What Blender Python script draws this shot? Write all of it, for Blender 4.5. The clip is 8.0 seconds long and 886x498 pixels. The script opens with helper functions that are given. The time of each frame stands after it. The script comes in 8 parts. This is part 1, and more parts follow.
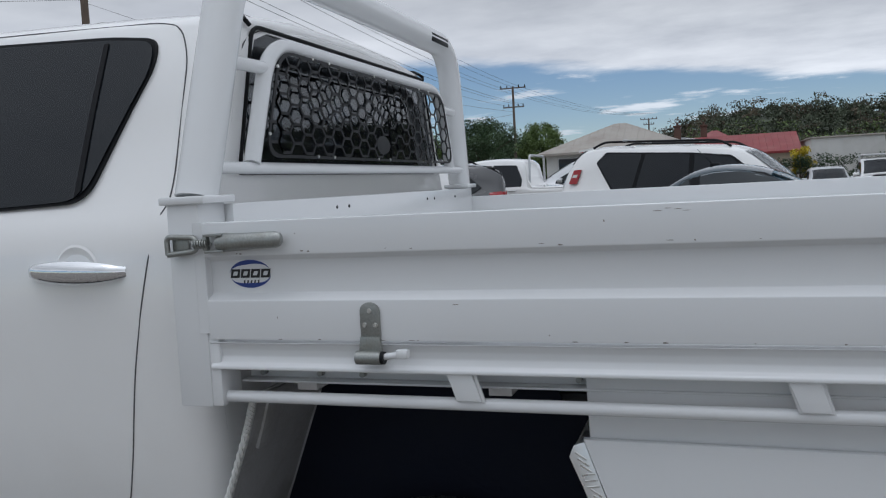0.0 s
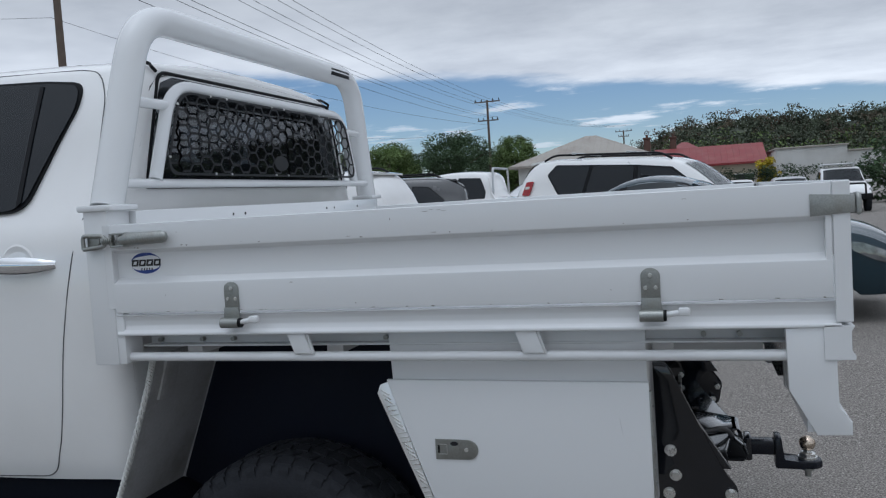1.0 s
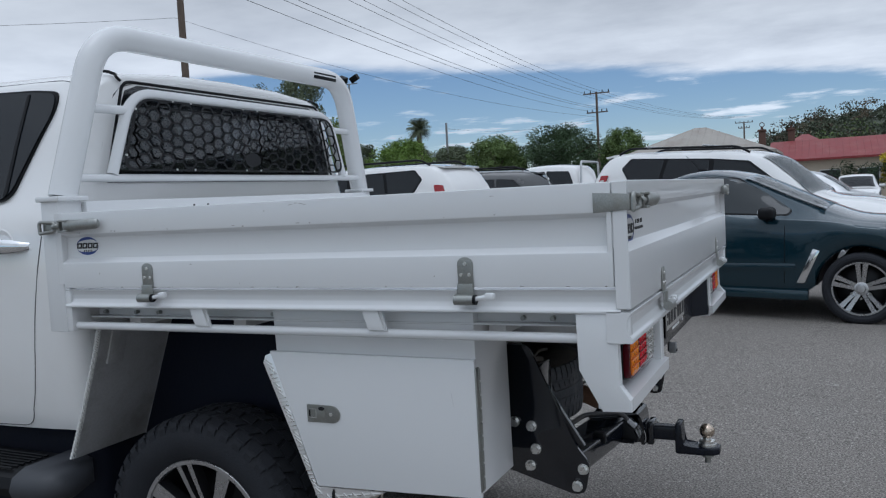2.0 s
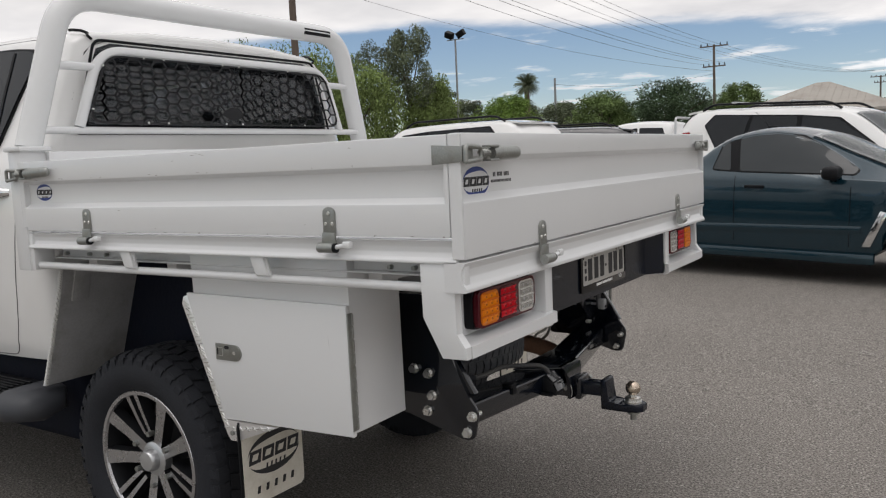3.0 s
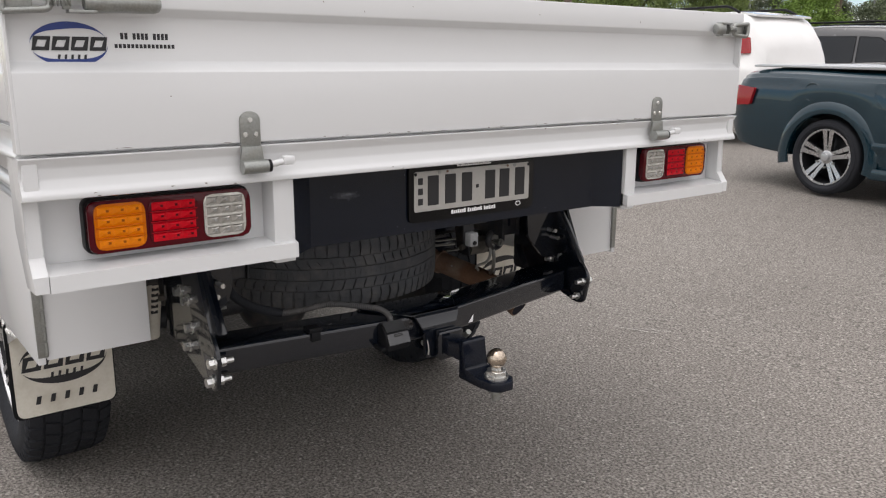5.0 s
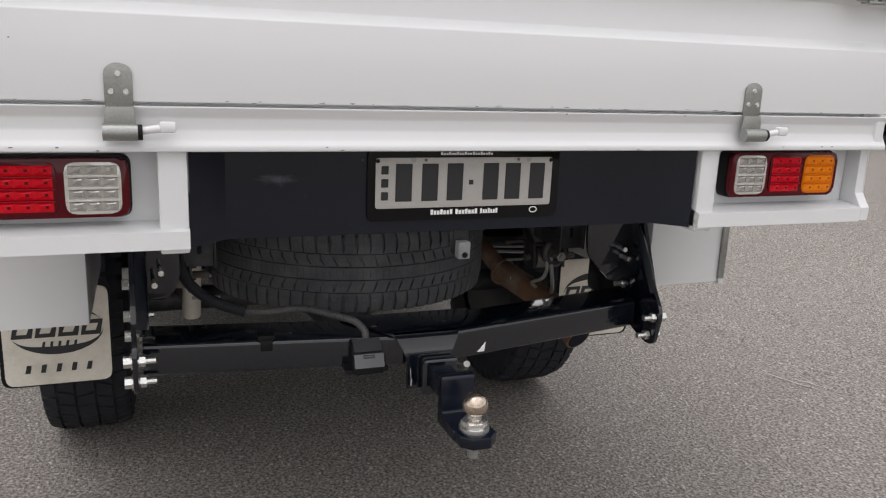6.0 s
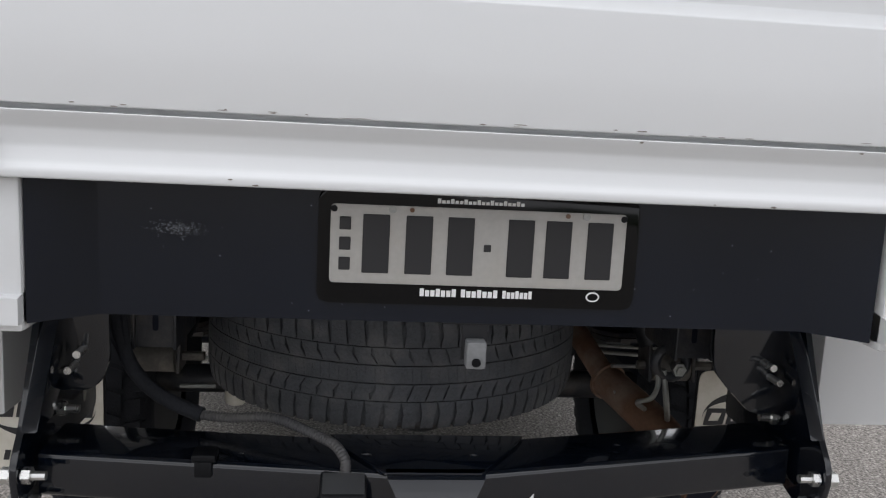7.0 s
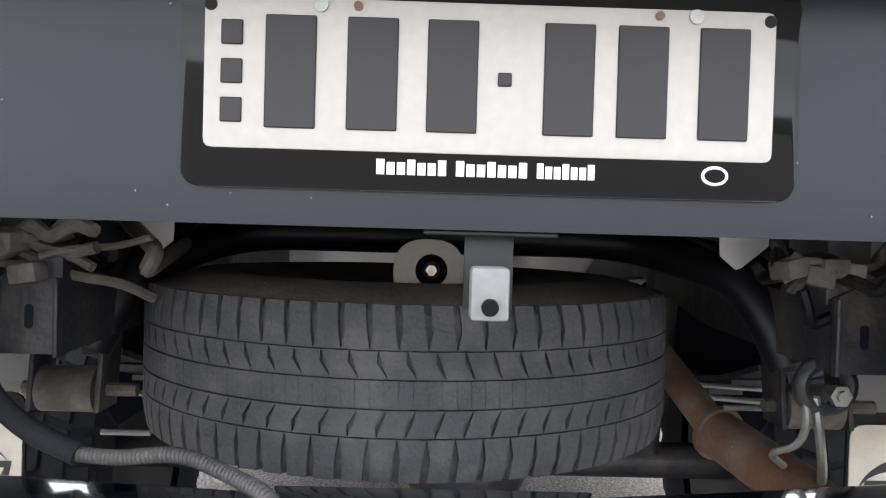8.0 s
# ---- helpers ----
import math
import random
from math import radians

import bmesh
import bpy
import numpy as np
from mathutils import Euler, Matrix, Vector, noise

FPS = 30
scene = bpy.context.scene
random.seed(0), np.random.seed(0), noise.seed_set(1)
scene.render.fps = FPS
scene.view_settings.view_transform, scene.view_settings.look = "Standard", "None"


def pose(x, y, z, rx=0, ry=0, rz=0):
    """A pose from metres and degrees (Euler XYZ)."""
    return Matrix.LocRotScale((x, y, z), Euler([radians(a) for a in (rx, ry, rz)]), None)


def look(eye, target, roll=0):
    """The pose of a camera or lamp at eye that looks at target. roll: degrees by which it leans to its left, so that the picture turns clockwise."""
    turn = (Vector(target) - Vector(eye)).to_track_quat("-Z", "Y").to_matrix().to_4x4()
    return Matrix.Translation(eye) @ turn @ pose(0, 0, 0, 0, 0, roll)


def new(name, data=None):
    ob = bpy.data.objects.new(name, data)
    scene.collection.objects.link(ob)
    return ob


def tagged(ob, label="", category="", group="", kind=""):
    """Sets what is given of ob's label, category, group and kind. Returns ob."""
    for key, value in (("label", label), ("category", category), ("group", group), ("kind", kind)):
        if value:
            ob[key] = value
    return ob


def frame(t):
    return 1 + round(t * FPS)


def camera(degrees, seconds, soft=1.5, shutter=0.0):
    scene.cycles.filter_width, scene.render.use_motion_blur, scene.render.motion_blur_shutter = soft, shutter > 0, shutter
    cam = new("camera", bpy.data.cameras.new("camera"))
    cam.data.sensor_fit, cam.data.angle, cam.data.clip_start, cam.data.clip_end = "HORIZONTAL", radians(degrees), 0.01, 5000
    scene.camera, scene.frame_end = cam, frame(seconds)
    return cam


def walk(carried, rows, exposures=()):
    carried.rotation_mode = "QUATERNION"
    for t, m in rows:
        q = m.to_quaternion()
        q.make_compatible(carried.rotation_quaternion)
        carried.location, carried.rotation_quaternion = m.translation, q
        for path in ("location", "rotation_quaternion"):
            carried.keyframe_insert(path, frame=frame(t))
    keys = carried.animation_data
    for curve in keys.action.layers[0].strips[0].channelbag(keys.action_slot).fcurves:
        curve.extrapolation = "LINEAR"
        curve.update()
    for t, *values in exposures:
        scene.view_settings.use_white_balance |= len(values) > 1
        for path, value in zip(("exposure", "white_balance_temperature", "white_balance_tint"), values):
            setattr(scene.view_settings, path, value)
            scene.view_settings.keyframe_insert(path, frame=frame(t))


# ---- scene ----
cam = camera(57.5, 8.0, soft=1.2)
PATH = [
    (0, (-0.843, -1.441, 1.507), (-1.481, 0.449, 1.355), -3.1),
    (0.5, (-0.572, -1.667, 1.489), (-1.127, 0.249, 1.348), -3.2),
    (1, (-0.313, -1.868, 1.474), (-0.906, 0.038, 1.351), -3.6),
    (1.2, (-0.176, -1.872, 1.485), (-0.816, 0.019, 1.37), -3.6),
    (2.3, (0.605, -1.857, 1.425), (-0.33, -0.095, 1.278), -2.9),
    (2.5, (0.716, -1.831, 1.418), (-0.27, -0.099, 1.252), -2.8),
    (3, (1.012, -1.614, 1.399), (-0.085, 0.044, 1.181), -2.6),
    (3.5, (1.203, -1.328, 1.365), (0.0, 0.247, 1.094), -2.4),
    (4, (1.304, -0.956, 1.361), (0.008, 0.532, 1.035), -2.1),
    (4.5, (1.459, -0.561, 1.313), (0.044, 0.797, 0.921), -1.2),
    (4.7, (1.521, -0.433, 1.32), (0.048, 0.854, 0.902), -0.6),
    (5.8, (1.412, 0.314, 1.279), (-0.358, 1.102, 0.784), 2.1),
    (6, (1.395, 0.45, 1.265), (-0.423, 1.13, 0.781), 2.5),
    (6.5, (1.271, 0.743, 1.265), (-0.633, 1.182, 0.838), 2.7),
    (7, (0.918, 0.886, 1.164), (-1.045, 1.102, 0.851), 3.0),
    (7.3, (0.678, 0.939, 1.033), (-1.308, 1.073, 0.845), 3.2),
    (7.5, (0.568, 0.955, 0.964), (-1.426, 1.065, 0.859), 3.0),
    (8, (0.46, 1.004, 0.911), (-1.539, 1.038, 0.863), 1.6),
]
EXPOSURES = [(0.0, -0.94, 5760, 12), (1.2, -0.88, 5540, 11), (2.5, -0.84, 5500, 11), (2.8, -0.72, 6250, 13), (3.2, -0.50, 6480, 15), (3.8, -0.38, 6530, 16), (4.5, -0.12, 6500, 16), (6.5, -0.03, 6330, 15), (7.0, -0.06, 6150, 14), (7.5, 0.92, 5850, 13), (8.0, 1.66, 6100, 14)]
walk(cam, [(t, look(eye, target, roll)) for t, eye, target, roll in PATH], EXPOSURES)

# ---- world and sun ----
SUN_EL, SUN_AZ = 76.0, 185.0


def node(tree, kind, x=0, y=0, **inputs):
    n = tree.nodes.new(kind)
    n.location = (x, y)
    for key, value in inputs.items():
        n.inputs[key.replace("_", " ")].default_value = value
    return n


def make_world():
    world = bpy.data.worlds.new("sky")
    scene.world = world
    world.use_nodes = True
    tree = world.node_tree
    tree.nodes.clear()
    link = tree.links.new
    out = node(tree, "ShaderNodeOutputWorld")
    sky = node(tree, "ShaderNodeTexSky")
    sky.sky_type, sky.sun_disc = "NISHITA", False
    sky.dust_density, sky.air_density, sky.ozone_density = 0.0, 1.0, 2.8
    sky.sun_elevation, sky.sun_rotation = radians(SUN_EL), radians(SUN_AZ)
    blue = node(tree, "ShaderNodeBackground", Strength=0.135)
    link(sky.outputs[0], blue.inputs[0])
    # cloud deck: the view direction carried up to a flat layer
    coord = node(tree, "ShaderNodeTexCoord")
    sep = node(tree, "ShaderNodeSeparateXYZ")
    link(coord.outputs["Generated"], sep.inputs[0])

    def math_node(op, a, b=None, c=None):
        n = node(tree, "ShaderNodeMath")
        n.operation = op
        for i, v in enumerate((a, b, c)):
            if v is None:
                continue
            if isinstance(v, (int, float)):
                n.inputs[i].default_value = v
            else:
                link(v, n.inputs[i])
        return n.outputs[0]

    z = math_node("ADD", math_node("MAXIMUM", sep.outputs[2], 0.02), 0.05)
    u = math_node("DIVIDE", sep.outputs[0], z)
    v = math_node("DIVIDE", sep.outputs[1], z)
    flat = node(tree, "ShaderNodeCombineXYZ")
    link(u, flat.inputs[0])
    link(v, flat.inputs[1])
    big = node(tree, "ShaderNodeTexNoise", Scale=0.24, Detail=5.0, Roughness=0.5)
    link(flat.outputs[0], big.inputs["Vector"])
    fine = node(tree, "ShaderNodeTexNoise", Scale=0.9, Detail=8.0, Roughness=0.6)
    link(flat.outputs[0], fine.inputs["Vector"])
    # the deck ends towards the horizon in the view and stays closed overhead
    rise = node(tree, "ShaderNodeMapRange")
    rise.interpolation_type = "SMOOTHSTEP"
    lean = math_node("MULTIPLY", math_node("SUBTRACT", math_node("ABSOLUTE", math_node("ADD", sep.outputs[0], 0.55)), 0.55), 0.085)
    # unseen side: the deck is closed to the horizon to brighten the tail's reflections
    shut = math_node("MULTIPLY", math_node("MAXIMUM", math_node("SUBTRACT", sep.outputs[0], 0.15), 0.0), 0.20)
    link(math_node("ADD", math_node("ADD", math_node("ADD", sep.outputs[2], shut), lean), math_node("ADD", math_node("MULTIPLY", math_node("SUBTRACT", big.outputs[0], 0.5), 0.06), math_node("MULTIPLY", math_node("SUBTRACT", fine.outputs[0], 0.5), 0.035))), rise.inputs[0])
    rise.inputs[1].default_value, rise.inputs[2].default_value = 0.112, 0.126
    # small broken clouds lower down
    low = node(tree, "ShaderNodeMapRange")
    low.interpolation_type = "SMOOTHSTEP"
    link(fine.outputs[0], low.inputs[0])
    low.inputs[1].default_value, low.inputs[2].default_value = 0.53, 0.66
    fade = node(tree, "ShaderNodeMapRange")
    link(sep.outputs[2], fade.inputs[0])
    fade.inputs[1].default_value, fade.inputs[2].default_value = 0.025, 0.07
    cover = math_node("MAXIMUM", rise.outputs[0], math_node("MULTIPLY", low.outputs[0], math_node("MULTIPLY", fade.outputs[0], 0.8)))
    shade = node(tree, "ShaderNodeValToRGB")
    link(math_node("ADD", math_node("MULTIPLY", fine.outputs[0], 0.75), math_node("MULTIPLY", big.outputs[0], 0.3)), shade.inputs[0])
    shade.color_ramp.elements[0].position, shade.color_ramp.elements[0].color = 0.34, (0.63, 0.64, 0.645, 1)
    shade.color_ramp.elements[1].position, shade.color_ramp.elements[1].color = 0.66, (1.0, 0.992, 0.95, 1)
    brim = node(tree, "ShaderNodeMapRange")
    link(math_node("ADD", sep.outputs[2], lean), brim.inputs[0])
    brim.inputs[1].default_value, brim.inputs[2].default_value, brim.inputs[3].default_value, brim.inputs[4].default_value = 0.12, 0.19, 0.22, 0.0
    edge = brim.outputs[0]
    cloud = node(tree, "ShaderNodeBackground")
    link(shade.outputs[0], cloud.inputs[0])
    high = node(tree, "ShaderNodeMapRange")
    link(sep.outputs[2], high.inputs[0])
    high.inputs[1].default_value, high.inputs[2].default_value, high.inputs[3].default_value, high.inputs[4].default_value = 0.10, 0.30, 1.45, 1.08
    # a thin deck is brightest overhead
    crown = node(tree, "ShaderNodeMapRange")
    link(sep.outputs[2], crown.inputs[0])
    crown.inputs[1].default_value, crown.inputs[2].default_value, crown.inputs[3].default_value, crown.inputs[4].default_value = 0.32, 1.0, 0.0, 1.40
    link(math_node("ADD", math_node("ADD", high.outputs[0], edge), crown.outputs[0]), cloud.inputs[1])
    mix = node(tree, "ShaderNodeMixShader")
    link(cover, mix.inputs[0])
    link(blue.outputs[0], mix.inputs[1])
    link(cloud.outputs[0], mix.inputs[2])
    link(mix.outputs[0], out.inputs[0])


make_world()
sun = new("sun", bpy.data.lights.new("sun", "SUN"))
sun.data.energy, sun.data.angle, sun.data.color = 0.55, radians(26), (1.0, 0.96, 0.9)
az = radians(SUN_AZ)
sun_dir = Vector((math.sin(az) * math.cos(radians(SUN_EL)), math.cos(az) * math.cos(radians(SUN_EL)), math.sin(radians(SUN_EL))))
sun.matrix_world = look(sun_dir * 50, (0, 0, 0))

# ---- materials ----
def material(name, color, rough=0.5, metal=0.0, vary=0.06, scale=6.0, fine=0.0, fine_scale=120.0, bump=0.0, bump_scale=80.0, coat=0.0,
             spec=0.5, dirt=None, dirt_amount=0.0, dirt_scale=3.0, transmission=0.0, rough_vary=0.08, ior=1.45, by_object=0.0, emit=0.0):
    """A surface with slow and fine changes of tone, changing gloss, a fine relief and patches of dirt."""
    mat = bpy.data.materials.new(name)
    mat.use_nodes = True
    tree = mat.node_tree
    link = tree.links.new
    b = tree.nodes["Principled BSDF"]
    b.inputs["Metallic"].default_value = metal
    b.inputs["IOR"].default_value = ior
    b.inputs["Specular IOR Level"].default_value = spec
    b.inputs["Coat Weight"].default_value = coat
    b.inputs["Coat Roughness"].default_value = 0.04
    b.inputs["Transmission Weight"].default_value = transmission
    coord = node(tree, "ShaderNodeTexCoord")
    slow = node(tree, "ShaderNodeTexNoise", Scale=scale, Detail=4.0)
    grain = node(tree, "ShaderNodeTexNoise", Scale=fine_scale, Detail=3.0)
    link(coord.outputs["Object"], slow.inputs["Vector"])
    link(coord.outputs["Object"], grain.inputs["Vector"])
    ramp = node(tree, "ShaderNodeMix")
    ramp.data_type = "RGBA"
    link(slow.outputs[0], ramp.inputs[0])
    ramp.inputs[6].default_value = (*[min(1, c * (1 - vary)) for c in color], 1)
    ramp.inputs[7].default_value = (*[min(1, c * (1 + vary)) for c in color], 1)
    last = ramp.outputs[2]
    if fine:
        g = node(tree, "ShaderNodeMix")
        g.data_type, g.blend_type = "RGBA", "OVERLAY"
        g.inputs[0].default_value = fine
        link(last, g.inputs[6])
        link(grain.outputs[0], g.inputs[7])
        last = g.outputs[2]
    if dirt:
        spots = node(tree, "ShaderNodeTexNoise", Scale=dirt_scale, Detail=5.0, Roughness=0.6)
        link(coord.outputs["Object"], spots.inputs["Vector"])
        cut = node(tree, "ShaderNodeMapRange")
        cut.interpolation_type = "SMOOTHSTEP"
        link(spots.outputs[0], cut.inputs[0])
        cut.inputs[1].default_value, cut.inputs[2].default_value, cut.inputs[4].default_value = 0.42, 0.75, dirt_amount
        d = node(tree, "ShaderNodeMix")
        d.data_type = "RGBA"
        link(cut.outputs[0], d.inputs[0])
        link(last, d.inputs[6])
        d.inputs[7].default_value = (*dirt, 1)
        last = d.outputs[2]
    if by_object:
        info = node(tree, "ShaderNodeObjectInfo")
        hsv = node(tree, "ShaderNodeHueSaturation")
        m = node(tree, "ShaderNodeMapRange")
        link(info.outputs["Random"], m.inputs[0])
        m.inputs[3].default_value, m.inputs[4].default_value = 1 - by_object, 1 + by_object
        link(m.outputs[0], hsv.inputs["Value"])
        link(last, hsv.inputs["Color"])
        last = hsv.outputs[0]
    link(last, b.inputs["Base Color"])
    r = node(tree, "ShaderNodeMapRange")
    link(slow.outputs[0], r.inputs[0])
    r.inputs[3].default_value, r.inputs[4].default_value = max(0.01, rough - rough_vary), min(1, rough + rough_vary)
    link(r.outputs[0], b.inputs["Roughness"])
    if bump:
        relief = node(tree, "ShaderNodeTexNoise", Scale=bump_scale, Detail=4.0)
        link(coord.outputs["Object"], relief.inputs["Vector"])
        bm_ = node(tree, "ShaderNodeBump", Strength=bump, Distance=0.01)
        link(relief.outputs[0], bm_.inputs["Height"])
        link(bm_.outputs[0], b.inputs["Normal"])
    if emit:
        b.inputs["Emission Color"].default_value = (*color, 1)
        b.inputs["Emission Strength"].default_value = emit
    return mat


WHITE = material("white_powder_coat", (0.72, 0.73, 0.735), 0.26, vary=0.015, scale=2.5, bump=0.006, bump_scale=260, coat=0.3, rough_vary=0.008)
CABWHITE = material("white_car_paint", (0.80, 0.80, 0.79), 0.22, vary=0.015, scale=2, coat=0.9, dirt=(0.6, 0.57, 0.52), dirt_amount=0.10, dirt_scale=3.0)
ZINC = material("zinc_steel", (0.34, 0.35, 0.335), 0.42, 0.85, vary=0.18, scale=28, fine=0.25, fine_scale=260, bump=0.05, bump_scale=180, dirt=(0.25, 0.24, 0.2), dirt_amount=0.5, dirt_scale=30)
BRIGHT = material("bright_bolt_steel", (0.72, 0.72, 0.70), 0.28, 0.95, vary=0.1, scale=40, fine=0.2, fine_scale=300)
CHROME = material("chrome", (0.82, 0.83, 0.84), 0.08, 1.0, vary=0.02, rough_vary=0.03)
BLACK = material("black_powder_coat", (0.0032, 0.0058, 0.0130), 0.24, vary=0.3, scale=4, bump=0.008, bump_scale=420, spec=0.45, dirt=(0.05, 0.052, 0.06), dirt_amount=0.04, dirt_scale=5, rough_vary=0.06)
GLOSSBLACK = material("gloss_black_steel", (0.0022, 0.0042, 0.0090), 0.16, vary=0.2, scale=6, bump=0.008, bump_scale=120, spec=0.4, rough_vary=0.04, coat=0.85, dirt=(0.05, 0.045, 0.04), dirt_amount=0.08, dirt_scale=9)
CHASSIS = material("chassis_black", (0.024, 0.026, 0.031), 0.45, vary=0.4, scale=8, bump=0.2, bump_scale=60, dirt=(0.15, 0.125, 0.10), dirt_amount=0.45, dirt_scale=11)
# near-black blue with the wheel arches' deep shade put into the colour
SHADEBLACK = material("shade_black", (0.0040, 0.0062, 0.0150), 0.7, vary=0.3, scale=8, bump=0.15, bump_scale=60, spec=0.25)
DUSTY = material("dusty_wiring", (0.085, 0.080, 0.072), 0.7, vary=0.4, scale=20, fine=0.3, bump=0.2, dirt=(0.26, 0.235, 0.20), dirt_amount=0.55, dirt_scale=22)
STEPGREY = material("moulded_grey_plastic", (0.040, 0.043, 0.050), 0.5, vary=0.1, scale=12, bump=0.08, bump_scale=200)
RUBBER = material("tyre_rubber", (0.0215, 0.0232, 0.0280), 0.72, vary=0.25, scale=12, fine=0.3, fine_scale=200, bump=0.25, bump_scale=150, spec=0.25, dirt=(0.045, 0.042, 0.040), dirt_amount=0.08, dirt_scale=14)
OLDRUBBER = material("worn_tyre_rubber", (0.060, 0.064, 0.071), 0.72, vary=0.3, scale=14, fine=0.35, fine_scale=240, bump=0.3, bump_scale=170, dirt=(0.17, 0.165, 0.16), dirt_amount=0.4, dirt_scale=16)
SIDEWALL = material("dusty_sidewall_rubber", (0.060, 0.052, 0.045), 0.8, vary=0.3, scale=10, fine=0.3, bump=0.2, bump_scale=140, dirt=(0.15, 0.125, 0.10), dirt_amount=0.6, dirt_scale=9)
GUARDBLACK = material("satin_black_steel", (0.007, 0.008, 0.010), 0.42, vary=0.15, scale=20, spec=0.4)
TRIM = material("black_plastic", (0.005, 0.0056, 0.0072), 0.5, vary=0.15, scale=20, bump=0.04, bump_scale=300, spec=0.25)
GLASS = material("tinted_glass", (0.016, 0.021, 0.027), 0.03, vary=0.0, transmission=0.35, rough_vary=0.015, spec=0.45)
REARGLASS = material("rear_glass", (0.22, 0.25, 0.29), 0.02, vary=0.0, transmission=0.97, rough_vary=0.01, spec=0.5, ior=1.5)
SIDEGLASS = material("grey_side_glass", (0.030, 0.036, 0.040), 0.04, vary=0.25, scale=1.6, rough_vary=0.015, spec=0.5)
CARSCREEN = material("tinted_windscreen", (0.10, 0.125, 0.135), 0.03, vary=0.0, transmission=0.5, rough_vary=0.015, spec=0.5)
CLEARGLASS = material("windscreen_glass", (0.82, 0.87, 0.87), 0.03, vary=0.0, transmission=0.9, rough_vary=0.015)
ALLOY = material("machined_alloy", (0.50, 0.50, 0.51), 0.28, 0.95, vary=0.05, scale=20, fine=0.1)
DARKALLOY = material("dark_painted_alloy", (0.022, 0.023, 0.026), 0.4, 0.4, vary=0.1, scale=15)
CHECKER = material("checker_plate_aluminium", (0.90, 0.90, 0.90), 0.30, 0.75, vary=0.05, scale=25, fine=0.08, bump=0.04)
GUARD = material("grey_aluminium_guard", (0.48, 0.485, 0.49), 0.5, 0.35, vary=0.2, scale=6, fine=0.15, bump=0.06, dirt=(0.2, 0.18, 0.15), dirt_amount=0.5, dirt_scale=7)
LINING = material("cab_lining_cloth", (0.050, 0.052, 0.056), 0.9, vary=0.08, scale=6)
CREAM = material("cream_rubber", (0.66, 0.63, 0.55), 0.6, vary=0.08, scale=8, fine=0.15, dirt=(0.42, 0.38, 0.30), dirt_amount=0.5, dirt_scale=9)
INK = material("black_print", (0.022, 0.022, 0.024), 0.5, vary=0.1)
BLUEINK = material("blue_print", (0.025, 0.05, 0.22), 0.4, vary=0.1)
PALEINK = material("white_print", (0.85, 0.85, 0.85), 0.5, vary=0.02)
PLATEBLACK = material("gloss_black_plastic", (0.0010, 0.0013, 0.0020), 0.07, vary=0.2, scale=8, spec=0.38, rough_vary=0.02)
PLATE = material("plate_white", (0.445, 0.436, 0.414), 0.45, vary=0.05, scale=12, fine=0.1, dirt=(0.45, 0.42, 0.36), dirt_amount=0.35, dirt_scale=18)
RED_LENS = material("red_lens", (0.30, 0.002, 0.008), 0.22, vary=0.15, scale=60, spec=0.25)
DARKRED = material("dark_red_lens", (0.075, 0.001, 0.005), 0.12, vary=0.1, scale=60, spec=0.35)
REDCELL = material("red_led_cell", (0.55, 0.003, 0.012), 0.2, vary=0.25, scale=90, spec=0.25)
AMBERCELL = material("amber_led_cell", (0.78, 0.22, 0.002), 0.2, vary=0.2, scale=90, spec=0.25)
CLEARCELL = material("clear_led_cell", (0.46, 0.45, 0.42), 0.22, 0.7, vary=0.35, scale=90, coat=0.4)
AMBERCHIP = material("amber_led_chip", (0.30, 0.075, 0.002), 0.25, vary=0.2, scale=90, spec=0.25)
AMBER_LENS = material("amber_lens", (0.62, 0.145, 0.001), 0.2, vary=0.15, scale=60, spec=0.25)
HEADLAMP = material("clear_headlamp", (0.20, 0.21, 0.22), 0.06, 0.7, vary=0.8, scale=14, coat=1.0)
CLEAR_LENS = material("clear_lens", (0.62, 0.61, 0.57), 0.12, 0.4, vary=0.25, scale=60, coat=0.5)
RUST = material("rusty_exhaust", (0.17, 0.095, 0.06), 0.7, 0.3, vary=0.35, scale=10, fine=0.3, bump=0.2, dirt=(0.32, 0.28, 0.24), dirt_amount=0.6, dirt_scale=8)
GREY_CABLE = material("grey_conduit", (0.07, 0.07, 0.073), 0.55, vary=0.15, scale=12, dirt=(0.25, 0.23, 0.2), dirt_amount=0.4)
BALLSTEEL = material("towball_steel", (0.56, 0.47, 0.38), 0.25, 1.0, vary=0.25, scale=30, fine=0.3, fine_scale=120)
TEAL = material("dark_teal_car_paint", (0.003, 0.026, 0.041), 0.22, 0.25, vary=0.06, scale=3, coat=0.8)
CARRED = material("dark_red_car_lamp", (0.30, 0.006, 0.010), 0.12, vary=0.15, scale=40, coat=0.5)
CAMGREY = material("grey_camera_housing", (0.20, 0.205, 0.21), 0.5, vary=0.2, scale=60, fine=0.2)
SEAM = material("grey_shut_line", (0.10, 0.10, 0.105), 0.7, vary=0.1)
ROPE = material("white_rope", (0.62, 0.62, 0.60), 0.8, vary=0.1, scale=40)
GREYPAINT = material("grey_car_paint", (0.055, 0.057, 0.06), 0.25, 0.3, vary=0.06, scale=3, coat=0.9)
SILVER = material("silver_rail", (0.55, 0.56, 0.57), 0.3, 0.8, vary=0.05)


